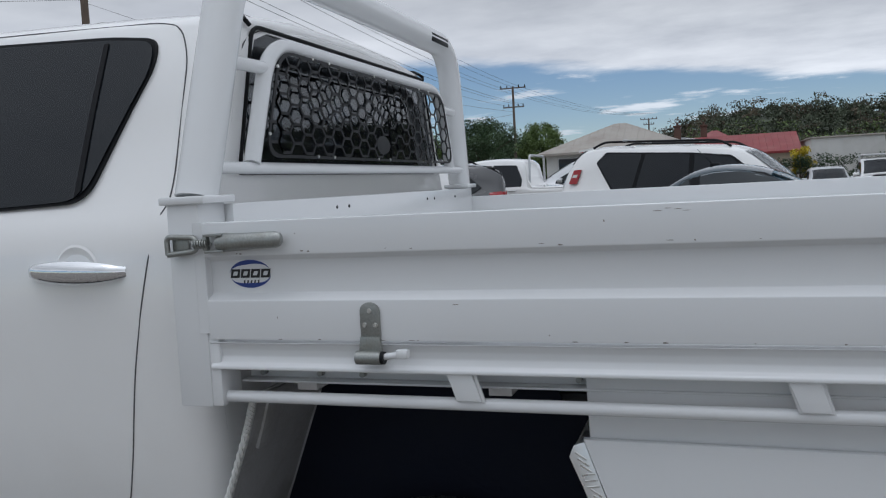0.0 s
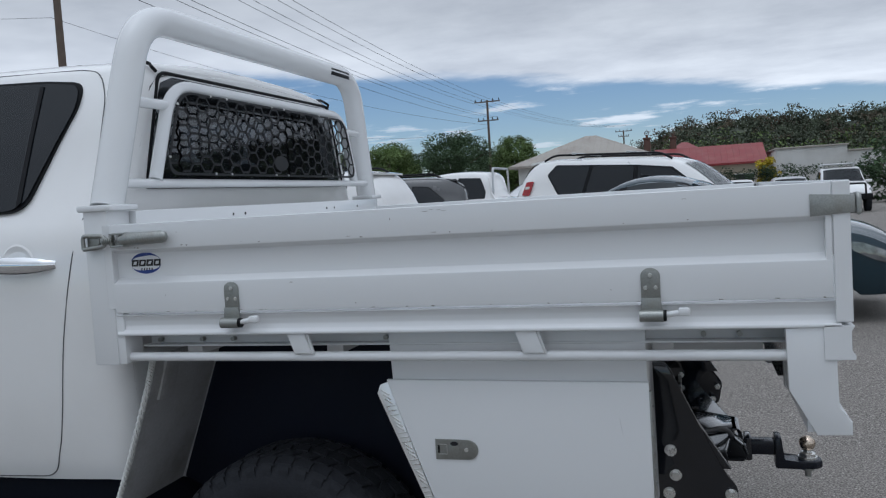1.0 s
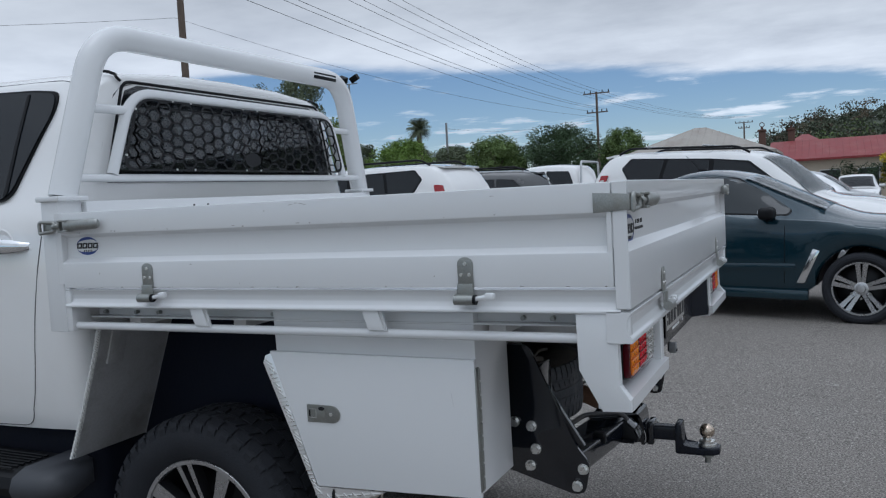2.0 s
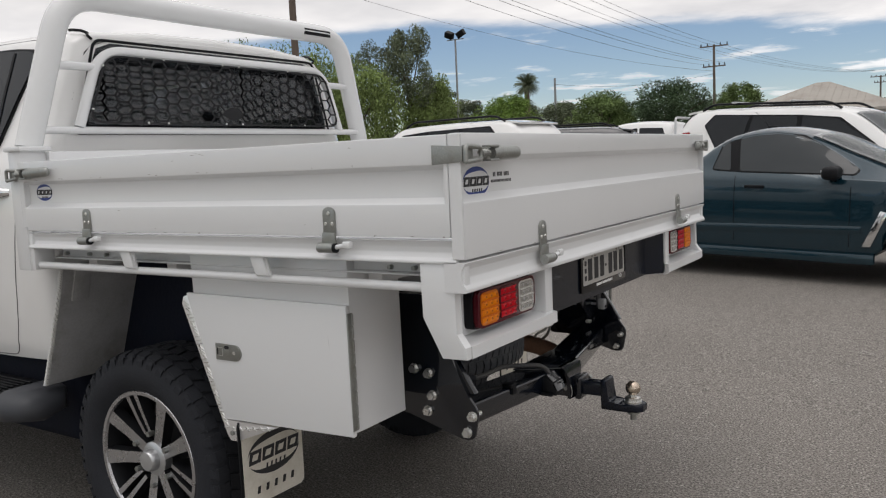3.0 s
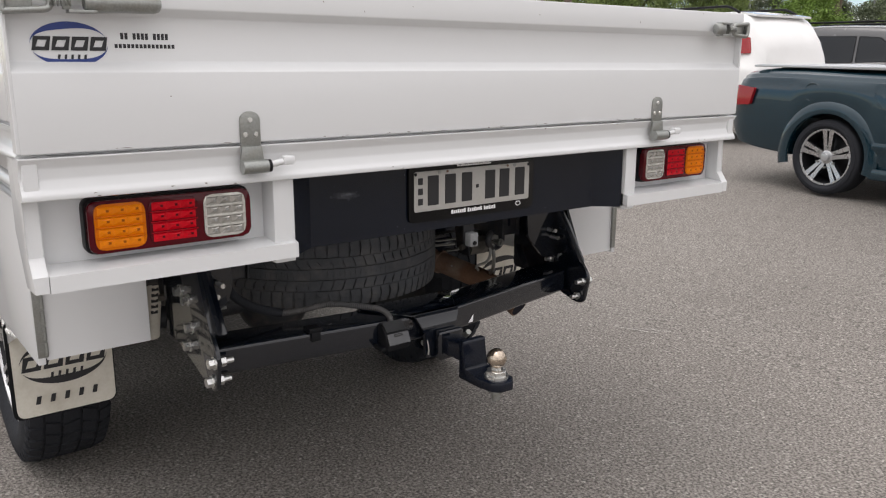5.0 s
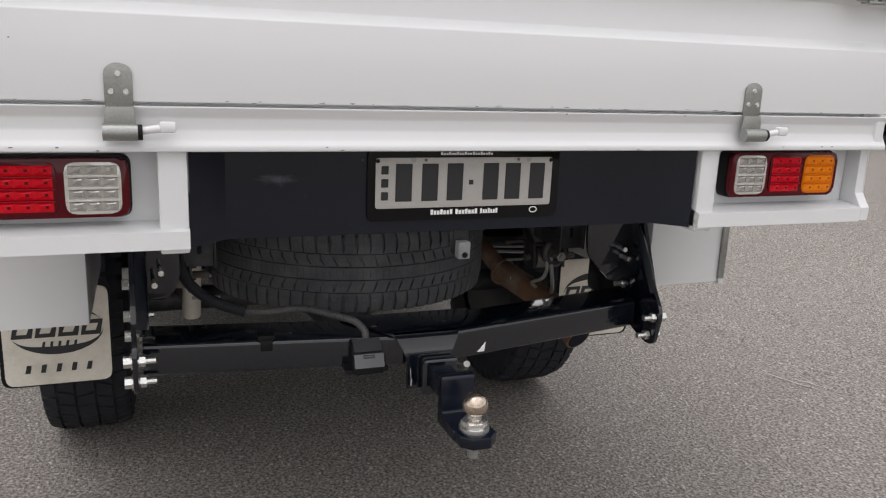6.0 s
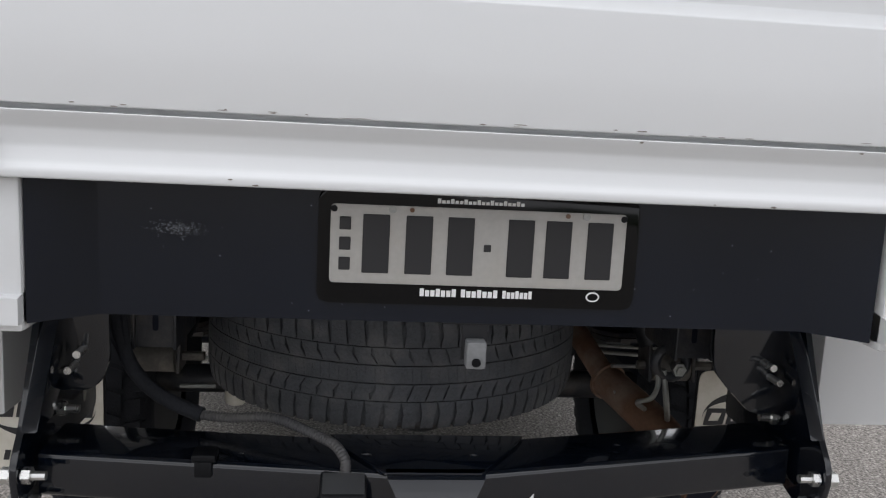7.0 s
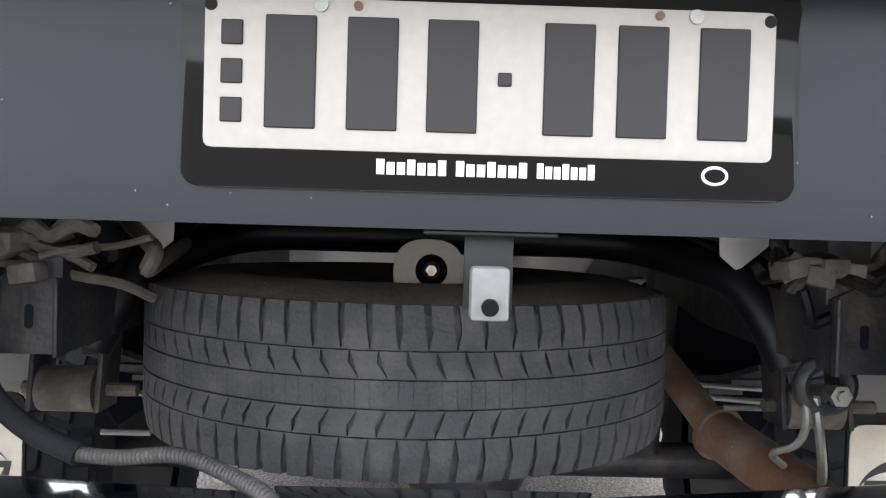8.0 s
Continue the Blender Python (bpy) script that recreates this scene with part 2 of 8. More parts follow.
def asphalt():
    mat = material("asphalt", (0.244, 0.225, 0.205), 0.75, vary=0.20, scale=0.55, fine=0.8, fine_scale=190, bump=0.75, bump_scale=150,
                   dirt=(0.27, 0.254, 0.234), dirt_amount=0.5, dirt_scale=0.8, spec=0.12)
    tree = mat.node_tree
    b = tree.nodes["Principled BSDF"]
    base = b.inputs["Base Color"].links[0].from_socket
    coord = node(tree, "ShaderNodeTexCoord")
    stones = node(tree, "ShaderNodeTexVoronoi", Scale=118.0)
    tree.links.new(coord.outputs["Object"], stones.inputs["Vector"])
    pick = node(tree, "ShaderNodeMapRange")
    tree.links.new(stones.outputs["Color"], pick.inputs[0])
    pick.inputs[1].default_value, pick.inputs[2].default_value, pick.inputs[4].default_value = 0.74, 0.95, 0.50
    mix = node(tree, "ShaderNodeMix")
    mix.data_type = "RGBA"
    tree.links.new(pick.outputs[0], mix.inputs[0])
    tree.links.new(base, mix.inputs[6])
    mix.inputs[7].default_value = (0.66, 0.62, 0.57, 1)
    # the shade of each hollow between the stones, put into the colour
    pit_shade = node(tree, "ShaderNodeTexNoise", Scale=98.0, Detail=3.0)
    tree.links.new(coord.outputs["Object"], pit_shade.inputs["Vector"])
    pit_tone = node(tree, "ShaderNodeMapRange")
    tree.links.new(pit_shade.outputs[0], pit_tone.inputs[0])
    pit_tone.inputs[1].default_value, pit_tone.inputs[2].default_value, pit_tone.inputs[3].default_value, pit_tone.inputs[4].default_value = 0.37, 0.60, 0.46, 1.22
    tone = node(tree, "ShaderNodeHueSaturation")
    tree.links.new(pit_tone.outputs[0], tone.inputs["Value"])
    tree.links.new(mix.outputs[2], tone.inputs["Color"])
    tree.links.new(tone.outputs[0], b.inputs["Base Color"])
    return mat


ASPHALT = asphalt()

# ---- mesh helpers ----
def part(name, bm, mat, parent=None, label="", m=None, smooth=40.0):
    """Links a bmesh as one mesh object, under a thing or a part."""
    mesh = bpy.data.meshes.new(name)
    bmesh.ops.recalc_face_normals(bm, faces=bm.faces[:])
    bm.to_mesh(mesh)
    bm.free()
    for one in mat if isinstance(mat, (list, tuple)) else (mat,):
        mesh.materials.append(one)
    if smooth:
        mesh.shade_smooth()
        mesh.set_sharp_from_angle(angle=radians(smooth))
    ob = new(name, mesh)
    ob.parent = parent
    if m is not None:
        ob.matrix_basis = m
    if label:
        ob["label"] = label
    return ob


def again(ob, parent, m):
    """The same mesh once more, under a thing or part."""
    twin = new(ob.name.split(".")[0], ob.data)
    twin.parent, twin.matrix_basis = parent, m
    if "label" in ob:
        twin["label"] = ob["label"]
    return twin


def thing(name, label, category, group="", kind="", m=None):
    ob = new(name)
    ob.empty_display_size = 0.1
    if m is not None:
        ob.matrix_basis = m
    return tagged(ob, label, category, group, kind)


def box(bm, x0, x1, y0, y1, z0, z1, bevel=0.0, seg=2, m=None, mi=0):
    made = bmesh.ops.create_cube(bm, size=1, matrix=Matrix.LocRotScale(((x0 + x1) / 2, (y0 + y1) / 2, (z0 + z1) / 2), None, (abs(x1 - x0), abs(y1 - y0), abs(z1 - z0))))
    verts = made["verts"]
    if bevel:
        edges = {e for v in verts for e in v.link_edges}
        done = bmesh.ops.bevel(bm, geom=list(edges), offset=bevel, segments=seg, affect="EDGES", profile=0.5)
        verts = list({v for f in done["faces"] for v in f.verts} | {v for v in verts if v.is_valid})
    if m is not None:
        bmesh.ops.transform(bm, matrix=m, verts=verts)
    if mi:
        for f in {f for v in verts for f in v.link_faces}:
            f.material_index = mi
    return verts


def ring_loft(bm, rings, closed=True, caps=True, mi=0):
    rows = [[bm.verts.new(p) for p in ring] for ring in rings]
    n = len(rows[0])
    for a, b in zip(rows, rows[1:]):
        for i in range(n if closed else n - 1):
            j = (i + 1) % n
            f = bm.faces.new((a[i], a[j], b[j], b[i]))
            f.material_index = mi
    if caps and closed:
        for row in (rows[0], rows[-1]):
            f = bm.faces.new(row)
            f.material_index = mi
    return rows


def fillet(points, radius, steps=6, closed=False):
    """A polyline with its inner corners rounded."""
    pts = [Vector(p) for p in points]
    out = [] if closed else [pts[0]]
    span = range(len(pts)) if closed else range(1, len(pts) - 1)
    for i in span:
        a, b, c = pts[i - 1], pts[i], pts[(i + 1) % len(pts)]
        u, v = (a - b), (c - b)
        r = min(radius, 0.48 * u.length, 0.48 * v.length)
        p, q = b + u.normalized() * r, b + v.normalized() * r
        for k in range(steps + 1):
            s = k / steps
            out.append(p * (1 - s) ** 2 + b * (2 * s * (1 - s)) + q * s * s)
    if not closed:
        out.append(pts[-1])
    return out


def tube(bm, points, r, n=12, r_end=None, caps=True, squash=1.0, mi=0):
    """A round bar along a polyline; squash flattens it sideways."""
    pts = [Vector(p) for p in points]
    r_end = r if r_end is None else r_end
    d0 = (pts[1] - pts[0]).normalized()
    up = Vector((0, 0, 1)) if abs(d0.z) < 0.9 else Vector((1, 0, 0))
    side = d0.cross(up).normalized()
    rings = []
    for i, p in enumerate(pts):
        d = (pts[min(i + 1, len(pts) - 1)] - pts[max(i - 1, 0)]).normalized()
        side = (side - d * side.dot(d)).normalized()
        other = d.cross(side)
        s = i / (len(pts) - 1)
        rr = r * (1 - s) + r_end * s
        rings.append([p + (side * math.cos(2 * math.pi * k / n) * squash + other * math.sin(2 * math.pi * k / n)) * rr for k in range(n)])
    ring_loft(bm, rings, True, caps, mi)


def prism(bm, poly, a, b, plane="xz", bevel=0.0, mi=0):
    """A flat outline pushed from a to b along the axis that the plane leaves out."""
    def place(p, d):
        return {"xz": (p[0], d, p[1]), "xy": (p[0], p[1], d), "yz": (d, p[0], p[1])}[plane]
    lo = [bm.verts.new(place(p, a)) for p in poly]
    hi = [bm.verts.new(place(p, b)) for p in poly]
    faces = [bm.faces.new(lo), bm.faces.new(hi)]
    n = len(poly)
    for i in range(n):
        faces.append(bm.faces.new((lo[i], lo[(i + 1) % n], hi[(i + 1) % n], hi[i])))
    if bevel:
        rim = [e for f in faces[:2] for e in f.edges]
        faces = bmesh.ops.bevel(bm, geom=rim, offset=bevel, segments=2, affect="EDGES", profile=0.5)["faces"]
    for f in faces:
        f.material_index = mi
    return lo + hi


def lathe(bm, profile, m=None, n=32, mi=0):
    """A turned shape round the y axis from (radius, y) rows; open rows end in holes, radius 0 closes."""
    m = m or Matrix()
    rings = []
    for r, h in profile:
        rings.append([m @ Vector((math.cos(2 * math.pi * k / n) * max(r, 1e-5), h, math.sin(2 * math.pi * k / n) * max(r, 1e-5))) for k in range(n)])
    ring_loft(bm, rings, True, False, mi)


def rod(bm, a, b, r, n=12, r2=None, mi=0):
    tube(bm, [a, b], r, n, r2, mi=mi)


def sphere(bm, at, r, n=16, m=None):
    bmesh.ops.create_uvsphere(bm, u_segments=n, v_segments=n // 2, radius=r, matrix=Matrix.Translation(at) @ (m or Matrix()))


def rounded(w, h, r, steps=5, cx=0.0, cy=0.0):
    pts = [(-w / 2, -h / 2), (w / 2, -h / 2), (w / 2, h / 2), (-w / 2, h / 2)]
    return [(p.x + cx, p.y + cy) for p in fillet([(x, y, 0) for x, y in pts], r, steps, True)]


def ellipse(rx, ry, n=36, a0=0.0, a1=360.0):
    return [(rx * math.cos(radians(a0 + (a1 - a0) * k / n)), ry * math.sin(radians(a0 + (a1 - a0) * k / n))) for k in range(n + (a1 - a0 < 360))]


M = Matrix
T = Matrix.Translation

# ---- ground ----
def rise_at(x, y):
    """The lot climbs gently away from the truck."""
    s = min(max((y - 2.0) / 6.0, 0.0), 1.0)
    soft = s * s * (3 - 2 * s)
    q = min(max((1.6 - x) / 5.0, 0.0), 1.0)
    up, down = min(max((y - 3.2) / 2.4, 0.0), 1.0), min(max((y - 8.0) / 4.0, 0.0), 1.0)
    crown = 0.085 * up * up * (3 - 2 * up) * (1 - down * down * (3 - 2 * down))
    return -0.04 + crown + 0.021 * min(max(y - 2.0, 0.0), 58.0) * soft * (q * q * (3 - 2 * q))


def build_ground():
    bm = bmesh.new()
    xs = [-2000, -600, -200, -100, -60, -40, -25, -15, -10, -6, -3, -1, 1, 3, 6, 10, 15, 25, 40, 60, 100, 200, 600, 2000]
    ys = [-2000, -600, -200, -80, -30, -10, -4, 0, 2, 3, 4, 5, 6, 7, 8, 10, 12, 15, 18, 22, 27, 33, 40, 50, 60, 80, 120, 250, 700, 2000]
    grid = [[bm.verts.new((x, y, rise_at(x, y))) for x in xs] for y in ys]
    for a, b in zip(grid, grid[1:]):
        for i in range(len(xs) - 1):
            bm.faces.new((a[i], a[i + 1], b[i + 1], b[i]))
    return tagged(part("ground", bm, ASPHALT), "dark grey worn asphalt of the car park", "ground", kind="structure")


GROUND = build_ground()
# pale scuffs on the asphalt behind the truck
SCUFF = material("pale_scuff", (0.42, 0.40, 0.37), 0.9, vary=0.2, scale=30, fine=0.6, fine_scale=160)
r = random.Random(2)
for x0, y0, x1, y1 in ((-1.19, 2.90, -0.95, 3.01), (-1.10, 2.98, -0.93, 3.08), (0.32, 4.30, 0.54, 4.235), (0.40, 4.33, 0.50, 4.27)):
    bm = bmesh.new()
    a, b = Vector((x0, y0, rise_at(x0, y0) + 0.004)), Vector((x1, y1, rise_at(x1, y1) + 0.004))
    n = Vector((-(b - a).y, (b - a).x, 0)).normalized()
    left, right = [], []
    for k in range(9):
        w = 0.007 * math.sin(math.pi * (k + 0.5) / 9) * r.uniform(0.3, 1.0)
        c = a.lerp(b, k / 8) + n * r.uniform(-0.006, 0.006)
        left.append(bm.verts.new(c + n * w))
        right.append(bm.verts.new(c - n * w))
    for k in range(8):
        bm.faces.new((left[k], left[k + 1], right[k + 1], right[k]))
    part("scuff", bm, SCUFF, GROUND, "pale scuff on the asphalt", smooth=0)

# ---- car bodies ----
def spline_rows(rows, step):
    """Station rows, keyed by their first value, blended smoothly and sampled."""
    rows = [np.array(r, float) for r in rows]
    out = []
    for i in range(len(rows) - 1):
        p1, p2 = rows[i], rows[i + 1]
        d1 = (p2 - rows[max(i - 1, 0)]) / max(1e-6, (p2[0] - rows[max(i - 1, 0)][0]))
        d2 = (rows[min(i + 2, len(rows) - 1)] - p1) / max(1e-6, (rows[min(i + 2, len(rows) - 1)][0] - p1[0]))
        h = p2[0] - p1[0]
        n = max(1, int(round(h / step)))
        for k in range(n):
            s = k / n
            v = (2 * s**3 - 3 * s**2 + 1) * p1 + (s**3 - 2 * s**2 + s) * h * d1 + (-2 * s**3 + 3 * s**2) * p2 + (s**3 - s**2) * h * d2
            v[0] = p1[0] + h * s
            out.append(v)
    out.append(rows[-1])
    return out


def half_ring(v, lift=0.0):
    x, zb, zw, zt, w, wt = v[:6]
    zb = max(zb, lift)
    zw = max(zw, zb + 0.05)
    g = zt - zw
    crown = 0.03
    pts = [(0.0, zb), (w * 0.78, zb), (w * 0.955, zb + 0.02 * (zw - zb)), (w * 0.982, zb + 0.12 * (zw - zb)), (w * 0.997, zb + 0.40 * (zw - zb)), (w, zb + 0.70 * (zw - zb)),
           (w * 0.992, zw - 0.10 * (zw - zb)), (w * 0.972, zw)]
    e = min(0.05, g * 0.45)
    a = w * 0.955
    pts += [(a + (wt - a) * 0.08, zw + 0.06 * g), (a + (wt - a) * 0.5, zw + 0.5 * g), (wt + 0.012, zt - e), (wt - 0.02, zt - 0.45 * e), (wt - 0.075, zt - 0.06 * e),
            (wt * 0.5, zt + crown * 0.75), (0.0, zt + crown)]
    return pts


class Body:
    """A car body from stations: x, floor, belt, top, half width, half width of the top."""

    def __init__(self, stations, arches=(), step=0.06):
        self.rows = spline_rows(stations, step)
        extra = []
        for xc, zc, r in arches:
            for k in range(-12, 13):
                extra.append(xc + r * math.sin(radians(90 * k / 12)))
        xs = [v[0] for v in self.rows]
        table = np.array(self.rows)
        for x in extra:
            if xs[0] < x < xs[-1]:
                self.rows.append(np.array([x] + [np.interp(x, xs, table[:, c]) for c in range(1, 6)]))
        self.rows.sort(key=lambda v: v[0])
        self.arches = arches

    def lift(self, x):
        top = 0.0
        for xc, zc, r in self.arches:
            if abs(x - xc) < r:
                top = max(top, zc + math.sqrt(r * r - (x - xc) ** 2))
        return top

    def mesh(self, m, caps=True, skip=None):
        bm = bmesh.new()
        rings = []
        for v in self.rows:
            half = half_ring(v, self.lift(v[0]))
            full = half + [(-y, z) for y, z in half[-2:0:-1]]
            rings.append([m @ Vector((v[0], y, z)) for y, z in full])
        rows = ring_loft(bm, rings, True, caps)
        n = len(rows[0])
        for f in bm.faces:
            f.material_index = 0
        low = {v for row in rows for v in (row[0], row[1], row[n - 1])}
        for f in bm.faces:
            if sum(v in low for v in f.verts) >= 4:
                f.material_index = 1
        if skip:
            back = m.inverted()
            bmesh.ops.delete(bm, geom=[f for f in bm.faces if skip(back @ f.calc_center_median())], context="FACES")
        return bm

    def side(self, x, z):
        """Half width at a height."""
        xs = [v[0] for v in self.rows]
        table = np.array(self.rows)
        v = [x] + [np.interp(x, xs, table[:, c]) for c in range(1, 6)]
        half = half_ring(v, 0.0)
        zs, ys = [p[1] for p in half[2:12]], [p[0] for p in half[2:12]]
        return float(np.interp(z, zs, ys))

    def top(self, x):
        xs = [v[0] for v in self.rows]
        table = np.array(self.rows)
        return [float(np.interp(x, xs, table[:, c])) for c in (3, 5)]

    def pane(self, poly, side, out=0.004, m=None, thick=0.004, round_by=0.03):
        """A window or panel cut to an outline of (x, z), laid on the side."""
        m = m or Matrix()
        bm = bmesh.new()
        pts = fillet([(x, 0, z) for x, z in poly], round_by, 4, True)
        x0, x1 = min(p.x for p in pts), max(p.x for p in pts)
        cols = sorted({round(x0 + (x1 - x0) * k / 16, 4) for k in range(17)} | {round(p.x, 4) for p in pts})
        rows = []
        for x in cols:
            zs = []
            for a, b in zip(pts, pts[1:] + pts[:1]):
                if min(a.x, b.x) - 1e-4 <= x <= max(a.x, b.x) + 1e-4:
                    s = 0.5 if abs(b.x - a.x) < 1e-6 else min(1.0, max(0.0, (x - a.x) / (b.x - a.x)))
                    zs += [a.z + (b.z - a.z) * s] if abs(b.x - a.x) > 1e-6 else [a.z, b.z]
            lo, hi = min(zs), max(zs)
            hi = max(hi, lo + 0.0004)
            rows.append([(x, lo + (hi - lo) * j / 6) for j in range(7)])

        def at(x, z, o):
            return m @ Vector((x, side * (self.side(x, z) + o), z))
        rings = []
        for row in rows:
            front = [at(x, z, out) for x, z in row]
            rings.append([at(*row[0], out - thick)] + front + [at(*row[-1], out - thick)])
        ring_loft(bm, rings, False, False)
        for ring in (rings[0], rings[-1]):
            back = [at(x, z, out - thick) for x, z in (rows[0] if ring is rings[0] else rows[-1])]
            ring_loft(bm, [ring[1:-1], back], False, False)
        return bm

    def screen(self, x0, x1, inset=0.09, out=0.005, m=None):
        """A windscreen or rear window on the slope of the top between two stations."""
        m = m or Matrix()
        bm = bmesh.new()
        rings = []
        for k in range(9):
            x = x0 + (x1 - x0) * k / 8
            zt, wt = self.top(x)
            row = []
            for j in range(9):
                s = -1 + 2 * j / 8
                y = s * (wt - inset)
                row.append(m @ Vector((x, y, zt + 0.03 * (1 - (abs(y) / wt) ** 2) + out)))
            rings.append(row)
        ring_loft(bm, rings, False, False)
        bmesh.ops.solidify(bm, geom=bm.faces[:], thickness=-0.004)
        return bm


def tyre_mesh(r, width, rim, tread="plain", n=64, blocks=False):
    """A tyre round the y axis, its outer side towards -y, centred on the origin; or the blocks of its tread alone."""
    bm = bmesh.new()
    w = width / 2
    d = {"plain": 0.0, "highway": 0.0075}.get(tread, 0.008)
    rt = r - d
    prof = [(rim, -w * 0.78), (rim + 0.012, -w * 0.88), (rim + (rt - rim) * 0.35, -w * 1.0), (rim + (rt - rim) * 0.62, -w * 0.99), (rt - 0.03, -w * 0.93), (rt - 0.008, -w * 0.84), (rt, -w * 0.74),
            (rt + 0.001, -w * 0.35), (rt + 0.001, w * 0.35), (rt, w * 0.74), (rt - 0.008, w * 0.84), (rt - 0.03, w * 0.93), (rim + (rt - rim) * 0.62, w * 0.99), (rim + (rt - rim) * 0.35, w), (rim + 0.012, w * 0.88), (rim, w * 0.78)]
    if not blocks:
        lathe(bm, prof, n=n)
        return bm

    def block(a0, a1, y0, y1, r0, r1, skew=0.0, sh0=1.0, sh1=1.0):
        """One tread block; skew turns its ends; sh lowers its outer edge."""
        rows = []
        for rr, inset in ((r0, 0.0), (r1, 0.0012)):
            ring = []
            for a, y, s in ((a0, y0, sh0), (a1, y0, sh0), (a1, y1, sh1), (a0, y1, sh1)):
                aa = a + skew * (1 if y == y1 else -1)
                am, ym = (a0 + a1) / 2, (y0 + y1) / 2
                aa += (inset / r) * (1 if a < am else -1)
                yy = y + inset * (1 if y < ym else -1)
                rad = rr - (0 if rr == r0 else (1 - s) * 1.0)
                ring.append((math.cos(aa) * rad, yy, math.sin(aa) * rad))
            rows.append(ring)
        lo = [bm.verts.new(p) for p in rows[0]]
        hi = [bm.verts.new(p) for p in rows[1]]
        bm.faces.new(hi)
        for i in range(4):
            bm.faces.new((lo[i], lo[(i + 1) % 4], hi[(i + 1) % 4], hi[i]))

    if tread == "all_terrain":
        count = 44
        for k in range(count):
            a = 2 * math.pi * k / count
            s = 2 * math.pi / count
            for side in (-1, 1):
                off = 0.0 if side < 0 else 0.5 * s
                # shoulder lugs that reach down the side wall
                block(a + off + 0.1 * s, a + off + 0.82 * s, side * w * 0.62, side * w * 0.90, rt - 0.012, r, 0.04 * s * side, 1.0, 1 - 0.010)
                block(a + off + 0.16 * s, a + off + 0.74 * s, side * w * 0.90, side * w * 0.958, rt - 0.050, r - 0.016, 0.0, 1.0, 1 - 0.012)
                block(a + off + 0.34 * s, a + off + 1.14 * s, side * w * 0.24, side * w * 0.57, rt - 0.004, r, -0.12 * s * side)
            block(a + 0.12 * s, a + 0.9 * s, -w * 0.19, w * 0.19, rt - 0.004, r, 0.12 * s)
    def wedge(edges, y0, y1, r0, r1, drop=0.0):
        """A rib piece with its own start and end angle at either side, so that the slot beside it tapers."""
        rows = []
        for rr in (r0, r1):
            rows.append([(math.cos(q) * (rr - lower), y, math.sin(q) * (rr - lower)) for q, y, lower in
                         ((edges[0], y0, 0), (edges[1], y0, 0), (edges[3], y1, drop if rr == r1 else 0), (edges[2], y1, drop if rr == r1 else 0))])
        lo, hi = [bm.verts.new(p) for p in rows[0]], [bm.verts.new(p) for p in rows[1]]
        bm.faces.new(hi)
        for i in range(4):
            bm.faces.new((lo[i], lo[(i + 1) % 4], hi[(i + 1) % 4], hi[i]))

    if tread == "highway":
        count = 76
        s = 2 * math.pi / count
        jit = random.Random(5)
        for k in range(count):
            a = s * k
            for side in (-1, 1):
                # shoulder: slots narrow towards the middle and open on the rounded edge
                slot = jit.uniform(0.20, 0.28)
                wedge((a + 0.012 * s, a + 0.988 * s, a + (slot - 0.12) * s, a + 0.88 * s), side * w * 0.425, side * w * 0.60, rt - 0.004, r)
                wedge((a + (slot - 0.12) * s, a + 0.88 * s, a + (slot - 0.20) * s, a + 0.80 * s), side * w * 0.60, side * w * 0.85, rt - 0.010, r, 0.0055)
                # second rib: short slanting slots, open on one edge only
                b = a + 0.3 * s
                wedge((b + 0.34 * s, b + 1.335 * s, b + 0.17 * s, b + 0.95 * s), side * w * 0.150, side * w * 0.30, rt - 0.003, r)
                wedge((b + 0.17 * s, b + 0.95 * s, b + 0.005 * s, b + 0.985 * s), side * w * 0.30, side * w * 0.410, rt - 0.003, r)
            for h in (0, 1):
                # middle rib with hair-fine cuts
                c = a + h * 0.5 * s
                wedge((c + 0.006 * s, c + 0.494 * s, c + 0.046 * s, c + 0.534 * s), -w * 0.132, w * 0.132, rt - 0.003, r)
    return bm


